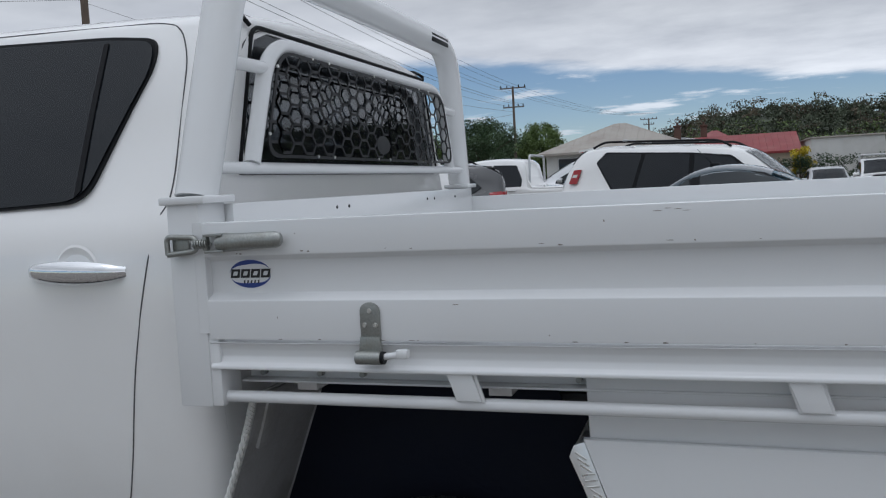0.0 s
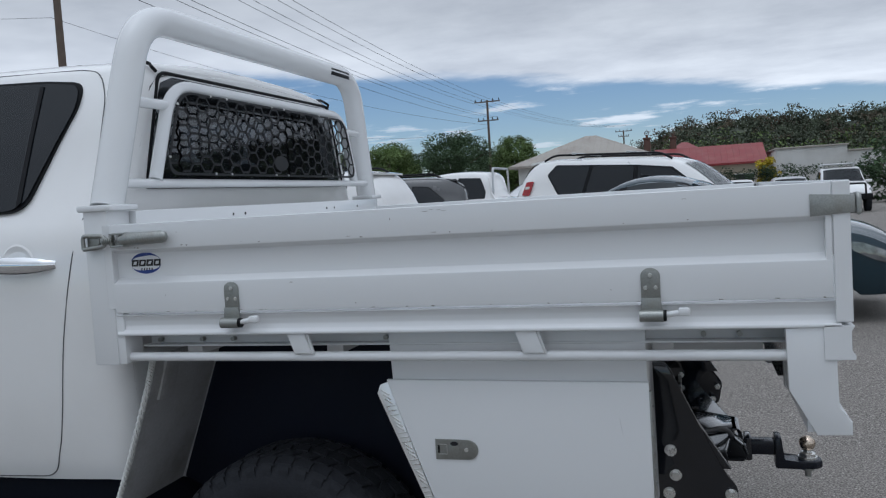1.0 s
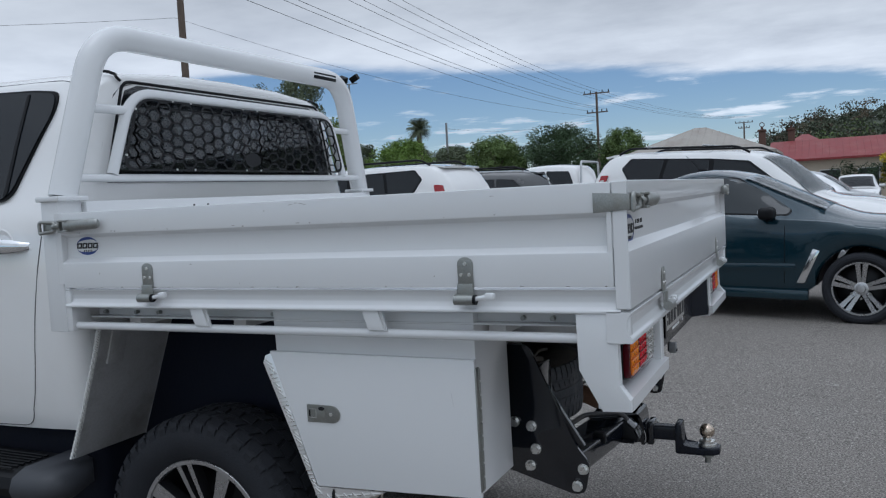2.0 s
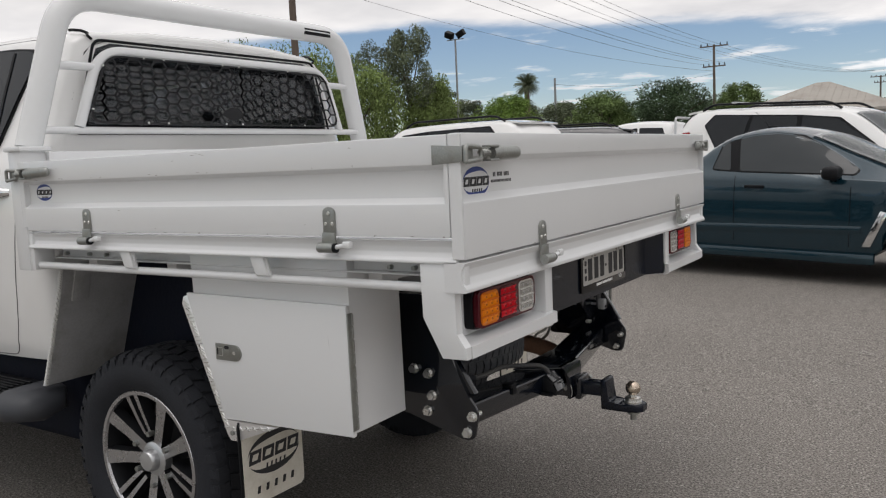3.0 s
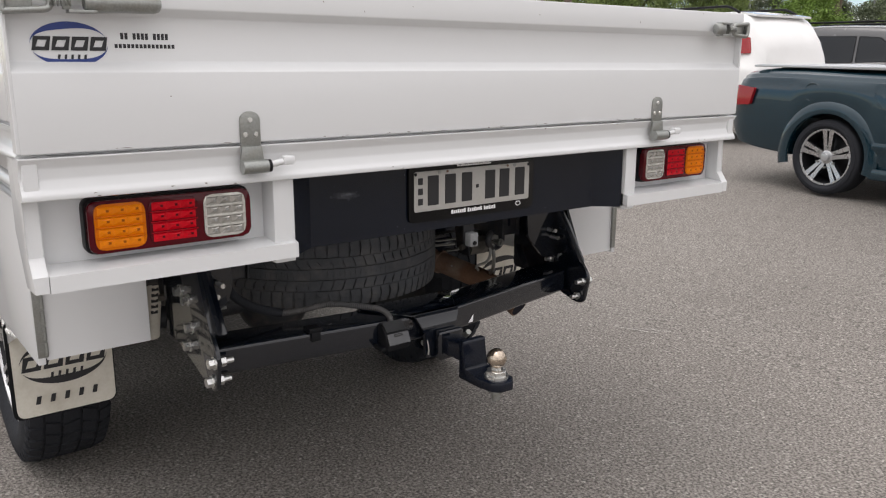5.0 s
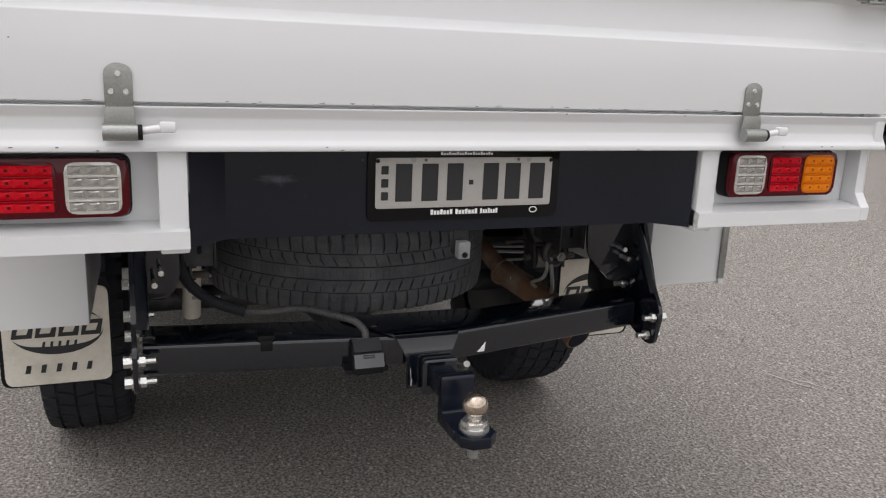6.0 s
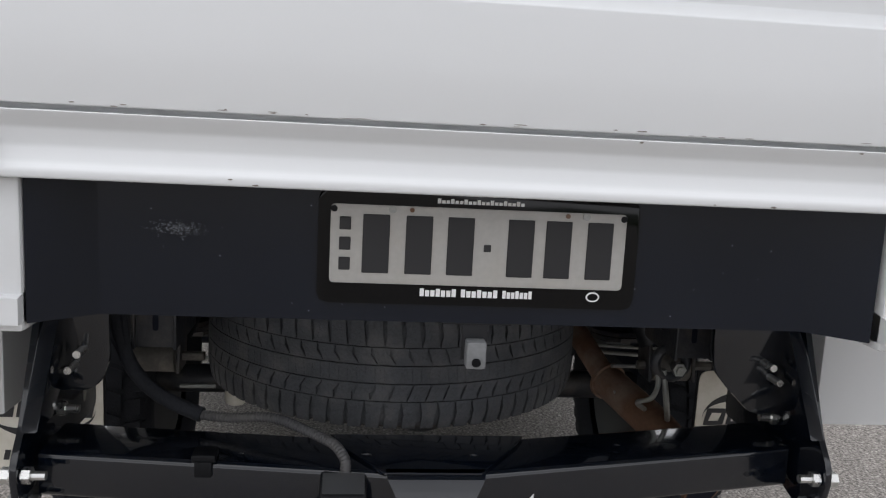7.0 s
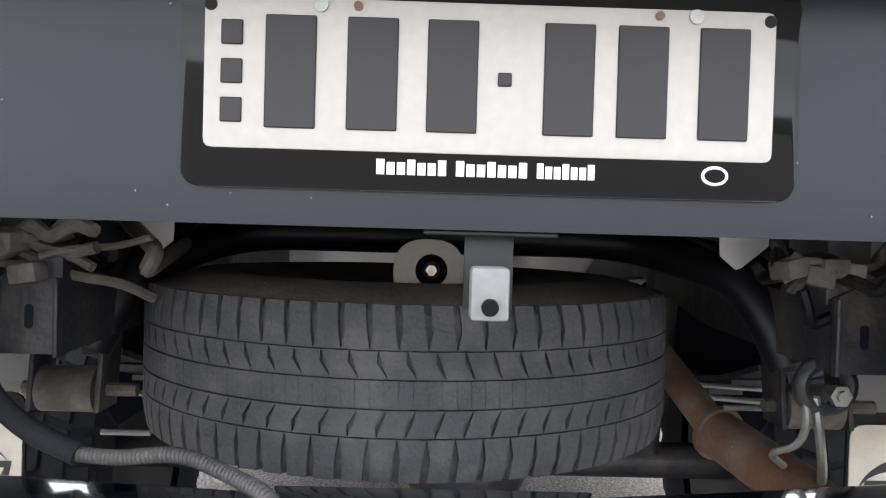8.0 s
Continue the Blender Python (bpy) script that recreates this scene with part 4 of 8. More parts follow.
# honeycomb window guard
def honeycomb(bm, x, inside, s, tall, bar, thick):
    done = set()
    for i in range(-2, 40):
        for j in range(-2, 14):
            cx = 0.27 + i * 1.5 * s
            cz = 1.592 + (j + 0.5 * (i % 2)) * tall * math.sqrt(3)
            for k in range(6):
                a, b = [(cx + s * math.cos(radians(60 * q)), cz + tall * math.sin(radians(60 * q))) for q in (k, k + 1)]
                key = (round((a[0] + b[0]) * 2000), round((a[1] + b[1]) * 2000))
                if key in done or not (inside(*a) or inside(*b)) or not inside((a[0] + b[0]) / 2, (a[1] + b[1]) / 2):
                    continue
                done.add(key)
                d = Vector((b[0] - a[0], b[1] - a[1], 0)).normalized()
                nrm = Vector((-d.y, d.x, 0)) * bar / 2
                e = d * bar * 0.28
                quad = [(a[0] - e.x + nrm.x, a[1] - e.y + nrm.y), (b[0] + e.x + nrm.x, b[1] + e.y + nrm.y), (b[0] + e.x - nrm.x, b[1] + e.y - nrm.y), (a[0] - e.x - nrm.x, a[1] - e.y - nrm.y)]
                prism(bm, quad, x, x + thick, "yz")


def in_guard(y, z):
    y = min(y, W - y)
    if not (1.606 < z < 1.868):
        return False
    left = 0.295 + (z - 1.61) * (0.10 / 0.27)
    return y > left + (0.02 if z > 1.845 else 0.0)


comb = bmesh.new()
honeycomb(comb, -1.866, in_guard, 0.0405, 0.0285, 0.0070, 0.003)
rim_line = [(p.x, p.y) for p in fillet([(0.285, 1.603, 0), (W - 0.285, 1.603, 0), (W - 0.384, 1.874, 0), (0.384, 1.874, 0)], 0.07, 6, True)]
inner_line = [(MID + (y - MID) * 0.985, 1.745 + (z - 1.745) * 0.945) for y, z in rim_line]
for a in range(len(rim_line)):
    b = (a + 1) % len(rim_line)
    prism(comb, [rim_line[a], rim_line[b], inner_line[b], inner_line[a]], -1.866, -1.8628, "yz")
prism(comb, [(MID + 0.055 * math.cos(radians(t)), 1.655 + 0.030 * math.sin(radians(t))) for t in range(0, 360, 20)], -1.8655, -1.8622, "yz")
guard = part("window_guard", comb, GUARDBLACK, headboard, "black honeycomb steel window guard", smooth=0)
for y, z in [(yy, zz) for yy in (0.56, 0.66, 0.98, 1.08, 1.40, 1.50) for zz in (1.609, 1.872)] + [(0.31, 1.66), (W - 0.31, 1.66), (0.37, 1.83), (W - 0.37, 1.83)]:
    tabs = bmesh.new()
    rod(tabs, (-1.864, y, z), (-1.860, y, z), 0.0042, 8)
    part("guard_bolt", tabs, BRIGHT, guard)

# black number plate panel between the light boxes
skirt = bmesh.new()
prism(skirt, [(-0.022, 0.516), (-0.075, 0.580), (-0.075, W - 0.580), (-0.022, W - 0.516), (-0.026, W - 0.516), (-0.079, W - 0.577), (-0.079, 0.577), (-0.026, 0.516)], 0.911, 1.0795, "xy")
box(skirt, -0.100, -0.0785, 0.585, W - 0.585, 0.911, 0.915, 0.001)
skirt_panel = part("rear_skirt", skirt, BLACK, truck, "black textured steel panel behind the number plate", smooth=20)

# ---- fittings of the tray ----
def hinge(parent, m):
    """A zinc strap with three rivets, its roller and a white locking pin. Local x runs along the gate, -y outwards, the rail's seam at z 0."""
    strap = bmesh.new()
    prism(strap, [(-0.021, 0.012), (0.021, 0.012), (0.021, 0.064)] + [(0.021 * math.cos(radians(a)), 0.064 + 0.017 * math.sin(radians(a))) for a in range(20, 180, 20)] + [(-0.021, 0.064)], -0.005, -0.0005, "xz", 0.0008)
    prism(strap, [(-0.021, 0.013), (0.021, 0.013), (0.025, -0.020), (-0.025, -0.020)], -0.010, -0.004, "xz", 0.001)
    one = part("hinge", strap, ZINC, parent, "zinc-plated hinge strap", m)
    roll = bmesh.new()
    rod(roll, (-0.026, -0.018, -0.026), (0.026, -0.018, -0.026), 0.0135, 18)
    part("hinge_roller", roll, ZINC, one)
    ring = bmesh.new()
    rod(ring, (0.026, -0.018, -0.026), (0.033, -0.018, -0.026), 0.0125, 14)
    part("rubber_ring", ring, TRIM, one)
    pin = bmesh.new()
    rod(pin, (0.030, -0.018, -0.024), (0.062, -0.019, -0.019), 0.0065, 12)
    box(pin, 0.058, 0.084, -0.028, -0.010, -0.026, -0.008, 0.005)
    part("locking_pin", pin, WHITE, one, "white painted locking pin")
    for x, z in ((0, 0.064), (-0.011, 0.036), (0.011, 0.036)):
        rivet = bmesh.new()
        rod(rivet, (x, -0.0045, z), (x, -0.0075, z), 0.0055, 12, 0.0042)
        part("rivet", rivet, BRIGHT, one)
    return one


TAIL = M.Rotation(math.pi / 2, 4, "Z")          # local x along +y, -y outwards along +x
for x in (-1.487, -0.410):
    hinge(NEAR_GATE, T((x, 0.0, 1.210)))
for y in (0.413, 1.645):
    hinge(tailgate, T((0.004, y, 1.140)) @ TAIL)


def latch(parent, m, span=0.26, finish=None):
    """An over-centre latch: back plate, ring, spring and tapered lever. Local x along the lever, -y outwards."""
    plate = bmesh.new()
    box(plate, -0.005, 0.035, -0.006, 0.0, -0.021, 0.021, 0.0015)
    one = part("latch", plate, ZINC, parent, "zinc-plated over-centre latch", m)
    ring = bmesh.new()
    tube(ring, fillet([(-0.012, -0.014, -0.019), (0.060, -0.014, -0.014), (0.060, -0.014, 0.014), (-0.012, -0.014, 0.019), (-0.012, -0.014, -0.019)], 0.012, 4), 0.006, 10)
    part("latch_ring", ring, ZINC, one)
    spring = bmesh.new()
    coil = [(0.055 + 0.036 * k / 60, -0.016 + 0.008 * math.cos(k * 0.63), 0.008 * math.sin(k * 0.63)) for k in range(61)]
    tube(spring, coil, 0.0022, 6)
    part("latch_spring", spring, ZINC, one)
    yoke = bmesh.new()
    box(yoke, 0.085, 0.130, -0.026, -0.002, 0.014, 0.0195, 0.001)
    box(yoke, 0.085, 0.130, -0.026, -0.002, -0.0195, -0.014, 0.001)
    box(yoke, 0.078, 0.090, -0.020, -0.008, -0.014, 0.014, 0.002)
    part("latch_yoke", yoke, ZINC, one)
    lever = bmesh.new()
    rows = []
    for s, h, d in ((0.0, 0.014, 0.012), (0.12, 0.019, 0.015), (0.5, 0.017, 0.014), (0.9, 0.0165, 0.012), (0.97, 0.014, 0.010), (1.0, 0.008, 0.006)):
        x = 0.112 + (span - 0.112) * s
        rows.append([(x, -0.014 - 0.006 * s + d * math.cos(a), h * math.sin(a)) for a in (2 * math.pi * k / 12 for k in range(12))])
    ring_loft(lever, rows)
    part("latch_lever", lever, finish or BRIGHT, one)
    return one


latch(NEAR_GATE, T((-1.925, -0.001, 1.415)) @ M.Rotation(radians(-1.5), 4, "Y"), 0.265, ZINC)
latch(tailgate, T((0.005, 0.012, 1.412)) @ TAIL, 0.238, ZINC)
latch(tailgate, T((0.005, WR - 0.012, 1.412)) @ TAIL @ M.Rotation(math.pi, 4, "Y"), 0.16, ZINC)
for y0, y1 in ((-0.004, 0.0), (WR, WR + 0.004)):
    wrap = bmesh.new()
    prism(wrap, [(-0.075, 1.388), (0.012, 1.394), (0.012, 1.430), (-0.075, 1.436)], y0, y1, "xz", 0.001)
    part("latch_strap", wrap, ZINC, tailgate, "zinc strap round the corner")


def badge(parent, m, w, ring_mat, letter_mat, flat=0.0006):
    """A maker's mark as plain shapes: two tapering swooshes, a slanted row of hollow blocks and a small row below."""
    h = w * 0.30
    swoosh = bmesh.new()
    for a0, a1, fat in ((20, 178, 1.0), (200, 358, 1.0)):
        rows = []
        for k in range(25):
            u = k / 24
            a = radians(a0 + (a1 - a0) * u)
            t = math.sin(math.pi * min(1.0, u * 1.02)) ** 1.3 * 0.40 * fat + 0.010
            lean = 1 - t * (0.6 + 0.4 * (u if a0 < 100 else 1 - u))
            o, q = (w / 2 * math.cos(a), h * math.sin(a)), (w / 2 * math.cos(a) * (1 - t * 0.35), h * math.sin(a) * lean)
            rows.append([(o[0], -flat, o[1]), (o[0], 0.0, o[1]), (q[0], 0.0, q[1]), (q[0], -flat, q[1])])
        ring_loft(swoosh, rows)
    mark = part("badge", swoosh, ring_mat, parent, "oval maker's badge", m, smooth=0)
    for k in range(4):
        x, bw, lean = -w * 0.485 + k * w * 0.245, w * 0.215, w * 0.035
        lo, hi = -h * 0.28, h * 0.34
        block = bmesh.new()
        outer = [(x, lo), (x + bw, lo), (x + bw + lean, hi), (x + lean, hi)]
        rows = []
        for p, c in zip(outer, ((1, 1), (-1, 1), (-1, -1), (1, -1))):
            q = (p[0] + c[0] * w * 0.052, p[1] + c[1] * h * 0.16)
            rows.append([(p[0], -flat * 2, p[1]), (p[0], 0.0, p[1]), (q[0], 0.0, q[1]), (q[0], -flat * 2, q[1])])
        ring_loft(block, rows + rows[:1], True, False)
        part("badge_block", block, letter_mat, mark, smooth=0)
    for k in range(5):
        tick = bmesh.new()
        x = -w * 0.17 + k * w * 0.085
        prism(tick, [(x, -h * 0.66), (x + w * 0.03, -h * 0.66), (x + w * 0.042, -h * 0.46), (x + w * 0.012, -h * 0.46)], -flat * 2, 0.0, "xz")
        part("badge_tick", tick, letter_mat, mark, smooth=0)
    return mark


badge(NEAR_GATE, T((-1.764, 0.0215, 1.349)), 0.098, BLUEINK, INK)
badge(tailgate, T((-0.0175, 0.104, 1.343)) @ TAIL, 0.125, BLUEINK, INK)
for z, w, h in ((1.358, 0.086, 0.011), (1.341, 0.108, 0.007)):
    line = bmesh.new()
    n = 12 if h > 0.01 else 15
    for k in range(n):
        if k in (2, 7) and n == 12:
            continue
        box(line, 0, -0.0008, -w / 2 + w * k / n, -w / 2 + w * (k + 0.72) / n, -h / 2, h / 2)
    part("print_line", line, INK, tailgate, "small dark printed line", T((-0.0176, 0.232, z)), smooth=0)

# ---- tail lights ----
def tail_light(m, flip):
    base = bmesh.new()
    prism(base, rounded(0.320, 0.104, 0.018, 4), 0.0, -0.030, "xz", 0.003)
    lamp = part("tail_light", base, TRIM, truck, "rectangular tail light with amber, red and clear lenses", m)
    body = bmesh.new()
    prism(body, rounded(0.314, 0.098, 0.018, 4), -0.030, -0.046, "xz", 0.004)
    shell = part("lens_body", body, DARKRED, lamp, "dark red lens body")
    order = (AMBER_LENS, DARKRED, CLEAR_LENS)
    names = ("indicator_lens", "brake_lens", "reverse_lens")
    for k in range(3):
        x = (-0.100, 0.0, 0.102)[k] * (-1 if flip else 1)
        w = (0.092, 0.096, 0.086)[k]
        lens = bmesh.new()
        prism(lens, rounded(w, 0.086, 0.017, 4, x), -0.0440, -0.0485, "xz", 0.002)
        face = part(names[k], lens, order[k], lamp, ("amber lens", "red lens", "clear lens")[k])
        for i in range(3):
            for j in range(4):
                # a sloping reflector cell with its small dark chip
                cell = bmesh.new()
                cx, cz = x + (i - 1) * w * 0.290, (j - 1.5) * 0.0200
                a, b = w * 0.145, 0.0078
                front = [(cx - a, -0.0486, cz - b), (cx + a, -0.0486, cz - b), (cx + a, -0.0486, cz + b), (cx - a, -0.0486, cz + b)]
                crest = [(cx - a * 0.35, -0.0518, cz - b * 0.2), (cx + a * 0.55, -0.0512, cz - b * 0.2), (cx + a * 0.55, -0.0512, cz + b * 0.5), (cx - a * 0.35, -0.0518, cz + b * 0.5)]
                ring_loft(cell, [front, crest])
                part("led_cell", cell, (AMBERCELL, REDCELL, CLEARCELL)[k], face, smooth=0)
                chip = bmesh.new()
                box(chip, cx + a * 0.12, cx + a * 0.50, -0.0520, -0.0508, cz - b * 0.20, cz + b * 0.35)
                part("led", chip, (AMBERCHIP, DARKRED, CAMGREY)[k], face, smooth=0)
        for j in range(3):
            rib = bmesh.new()
            box(rib, x - w * 0.47, x + w * 0.47, -0.0530, -0.0480, (j - 1) * 0.0200 - 0.0013, (j - 1) * 0.0200 + 0.0013, 0.0006, 1)
            part("lens_rib", rib, (AMBER_LENS, RED_LENS, CLEAR_LENS)[k], face)
    return lamp


tail_light(T((-0.072, 0.264, 1.017)) @ TAIL @ M.Diagonal((1, 0.95, 1, 1)), False)
tail_light(T((-0.072, 1.791, 1.022)) @ TAIL @ M.Diagonal((0.936, 0.95, 1, 1)), True)

# ---- number plate ----
PLX = -0.0745
surround = bmesh.new()
prism(surround, rounded(0.404, 0.141, 0.014, 4, 1.042, 1.0055), PLX, PLX + 0.006, "yz", 0.002)
plate = part("number_plate", surround, PLATEBLACK, truck, "white number plate in a black plastic surround")
sheet = bmesh.new()
prism(sheet, rounded(0.372, 0.098, 0.006, 3, 1.041, 1.0095), PLX + 0.004, PLX + 0.0072, "yz", 0.0008)
part("plate_sheet", sheet, PLATE, plate, "white embossed metal sheet")


def plate_bar(y0, y1, z0, z1, mat, name="plate_bar"):
    bm = bmesh.new()
    box(bm, PLX + 0.006, PLX + 0.0088, y0, y1, z0, z1, 0.0008, 1)
    part(name, bm, mat, plate)


for y in (0.911, 0.964, 1.016, 1.092, 1.140, 1.1935):
    plate_bar(y - 0.0165, y + 0.0165, 0.974, 1.047, INK)
plate_bar(1.0455, 1.0545, 1.005, 1.014, INK)
for k in range(3):
    plate_bar(0.866, 0.880, 0.977 + 0.025 * k, 0.993 + 0.025 * k, INK)
for y in (0.93, 1.15):
    for dy in (0.0, 0.024):
        dot = bmesh.new()
        rod(dot, (PLX + 0.006, y + dy, 1.054), (PLX + 0.009, y + dy, 1.054), 0.0048 if (dy == 0) == (y < 1) else 0.003, 12)
        part("plate_screw", dot, ZINC if (dy == 0) == (y < 1) else RUST, plate)
for y in (0.859, 1.223):
    dot = bmesh.new()
    rod(dot, (PLX + 0.0065, y, 1.0525), (PLX + 0.0076, y, 1.0525), 0.0042, 12)
    part("plate_hole", dot, TRIM, plate)
for y0, y1, z0, z1, mat in ((0.968, 1.015, 0.946, 0.956, PALEINK), (1.020, 1.068, 0.946, 0.956, PALEINK), (1.073, 1.112, 0.946, 0.956, PALEINK), (0.985, 1.095, 1.0635, 1.0695, PALEINK)):
    bm = bmesh.new()
    n = 7 if z1 < 1 else 20
    for k in range(n):
        w = (y1 - y0) / n
        box(bm, PLX + 0.005, PLX + 0.0064, y0 + w * k, y0 + w * (k + 0.78), z0, z1 - (0.002 if k % 3 else 0))
    part("print_line", bm, mat, plate, "small white printed line", smooth=0)
ring = bmesh.new()
tube(ring, [(PLX + 0.0062, 1.190 + 0.008 * math.cos(a), 0.951 + 0.0055 * math.sin(a)) for a in (2 * math.pi * k / 20 for k in range(21))], 0.0011, 5)
part("print_oval", ring, PALEINK, plate)

# reversing camera under the skirt
arm = bmesh.new()
box(arm, -0.098, -0.094, 1.028, 1.062, 0.857, 0.912, 0.001)
box(arm, -0.098, -0.080, 1.000, 1.090, 0.9075, 0.9105, 0.0008)
part("camera_bracket", arm, DARKALLOY, skirt_panel, "bent steel bracket")
eye = bmesh.new()
box(eye, -0.094, -0.070, 1.032, 1.058, 0.851, 0.887, 0.003, m=None)
part("reversing_camera", eye, CAMGREY, skirt_panel, "small grey reversing camera")
lens = bmesh.new()
rod(lens, (-0.070, 1.045, 0.861), (-0.067, 1.045, 0.860), 0.0058, 16)
part("camera_lens", lens, TRIM, skirt_panel)

# ---- tool boxes, guards and mud flaps, both sides ----
def both(name, bm, mat, parents, label="", smooth=40.0):
    """A part on the near side and its mirror image on the far side."""
    twin = bm.copy()
    bmesh.ops.transform(twin, matrix=across(M()), verts=twin.verts[:])
    return part(name, bm, mat, parents[0], label, smooth=smooth), part(name, twin, mat, parents[1], label, smooth=smooth)


top = (truck, truck)
bm = bmesh.new()
prism(bm, [(-1.085, 1.145), (-0.432, 1.145), (-0.428, 0.646), (-0.960, 0.632), (-1.080, 1.0)], 0.082, 0.318, "xz", 0.004)
toolbox = both("toolbox", bm, WHITE, top, "white steel under-tray toolbox, closed")
bm = bmesh.new()
prism(bm, [(-1.090, 1.015), (-0.428, 1.012), (-0.426, 0.638), (-0.948, 0.619)], 0.062, 0.080, "xz", 0.003)
both("toolbox_door", bm, WHITE, toolbox, "white toolbox door with faint scratches")
bm = bmesh.new()
box(bm, -0.4285, -0.4235, 0.064, 0.086, 0.655, 0.99, 0.001)
both("toolbox_hinge", bm, ZINC, toolbox, "long steel hinge")
for k in range(9):
    bm = bmesh.new()
    rod(bm, (-0.424, 0.0825, 0.66 + 0.037 * k), (-0.424, 0.0825, 0.66 + 0.037 * k + 0.030), 0.0042, 10)
    both("hinge_knuckle", bm, ZINC, toolbox)
bm = bmesh.new()
outline = [(-0.966, 0.864), (-0.966, 0.811)] + [(-0.880 + 0.027 * math.sin(radians(a)), 0.8375 - 0.0255 * math.cos(radians(a))) for a in range(0, 181, 20)]
prism(bm, outline, 0.0585, 0.062, "xz", 0.001)
both("paddle_latch", bm, ZINC, toolbox, "stainless paddle latch")
bm = bmesh.new()
prism(bm, rounded(0.005, 0.020, 0.001, 2, -0.957, 0.838), 0.0578, 0.0600, "xz", 0.0004)
both("latch_slot", bm, TRIM, toolbox)
bm = bmesh.new()
for x0, x1, z0, z1 in ((-0.9545, -0.934, 0.8500, 0.8512), (-0.9545, -0.934, 0.8248, 0.8260), (-0.9352, -0.934, 0.8248, 0.8512)):
    box(bm, x0, x1, 0.0577, 0.0590, z0, z1)
both("latch_outline", bm, BRIGHT, toolbox, "bright pressed edge", 0)
bm = bmesh.new()
lathe(bm, [(0.0135, 0.0), (0.0135, -0.0010), (0.0122, -0.0013), (0.0, -0.0013)], T((-0.917, 0.0588, 0.8365)), 24)
both("latch_button", bm, ZINC, toolbox)
bm = bmesh.new()
prism(bm, ellipse(0.0105, 0.0055, 16), 0.0, 0.0008, "xz")
bmesh.ops.transform(bm, matrix=T((-0.915, 0.0571, 0.8530)), verts=bm.verts[:])
both("latch_recess", bm, GLOSSBLACK, toolbox)
bm = bmesh.new()
lathe(bm, [(0.0055, 0.0), (0.0055, -0.0012), (0.0040, -0.0016), (0.0, -0.0008)], T((-0.884, 0.0588, 0.8375)), 18)
both("lock_barrel", bm, BRIGHT, toolbox)
bm = bmesh.new()
prism(bm, [(-1.119, 0.978), (-1.110, 1.001), (-1.088, 1.009), (-0.952, 0.615), (-0.72, 0.623), (-0.908, 0.550), (-0.936, 0.551), (-0.949, 0.568)], 0.066, 0.070, "xz", 0.001)
prism(bm, [(-1.119, 0.978), (-1.115, 0.978), (-0.945, 0.568), (-0.949, 0.568)], 0.0705, 0.31, "xz")
both("checker_trim", bm, CHECKER, toolbox, "aluminium checker-plate edge trim")
# bars take a darker metal than the plate, for the shading of their relief
bars_bm = bmesh.new()
for k in range(34):
    v = (k + 0.5) / 34
    cx, cz = -1.099 + v * 0.155, 0.987 - v * 0.400
    m = T((cx, 0.0655, cz)) @ M.Rotation(-0.15 if (k // 3) % 2 else 0.55, 4, "Y")
    box(bars_bm, -0.0125, 0.0125, -0.0022, 0.0012, -0.0014, 0.0014, 0.0, m=m)
for k in range(12):
    m = T((-0.915 + 0.015 * k, 0.0655, 0.590 + 0.0022 * k)) @ M.Rotation(-0.15 if k % 2 else 0.7, 4, "Y")
    box(bars_bm, -0.009, 0.009, -0.0022, 0.0012, -0.0013, 0.0013, 0.0, m=m)
tagged(both("checker_tread", bars_bm, BRIGHT, toolbox, "raised bars of the checker plate", 0)[0], kind="stuff")
bm = bmesh.new()
rod(bm, (-0.922, 0.066, 0.577), (-0.922, 0.060, 0.577), 0.008, 10)
both("trim_bolt", bm, ZINC, toolbox)
# mud flaps
bm = bmesh.new()
prism(bm, [(p.x, p.y) for p in fillet([(0.058, 0.322, 0), (0.338, 0.322, 0), (0.338, 0.62, 0), (0.058, 0.62, 0)], 0.028, 4, True)], -0.898, -0.892, "yz")
flap = both("mud_flap", bm, TRIM, top, "cream mud flap with a black maker's mark")
bm = bmesh.new()
prism(bm, [(p.x, p.y) for p in fillet([(0.068, 0.327, 0), (0.334, 0.327, 0), (0.334, 0.60, 0), (0.068, 0.60, 0)], 0.026, 4, True)], -0.892, -0.889, "yz")
both("flap_face", bm, CREAM, flap, "cream rubber face", 20)
for base, y in ((flap[0], 0.202), (flap[1], W - 0.202)):
    mark = badge(base, T((-0.8885, y, 0.482)) @ TAIL, 0.232, INK, INK)
    for k in range(5):
        bm = bmesh.new()
        x = -0.085 + k * 0.038
        prism(bm, [(x, 0.0), (x + 0.012, 0.0), (x + 0.017, 0.023), (x + 0.005, 0.023)], -0.0012, 0.0, "xz")
        part("print_block", bm, INK, base, m=T((-0.8885, y, 0.362)) @ TAIL, smooth=0)
# front guards ahead of the wheels
bm = bmesh.new()
rows = [(-1.815, 1.075), (-1.845, 0.98), (-1.93, 0.76), (-2.0, 0.595)]
ring_loft(bm, [[(x, y, z) for y in (0.095, 0.42)] + [(x + 0.005, y, z) for y in (0.42, 0.095)] for x, z in rows])
guards = both("front_guard", bm, GUARD, top, "dull grey aluminium guard ahead of the wheel")
bm = bmesh.new()
line = [Vector((x - 0.004, 0.090, z)) for x, z in rows]
for phase in (0.0, math.pi):
    coil = []
    for k in range(121):
        v = k / 120 * (len(line) - 1)
        i = min(int(v), len(line) - 2)
        coil.append(line[i].lerp(line[i + 1], v - i) + Vector((math.cos(k * 0.85 + phase), math.sin(k * 0.85 + phase), 0)) * 0.0042)
    tube(bm, coil, 0.0045, 6)
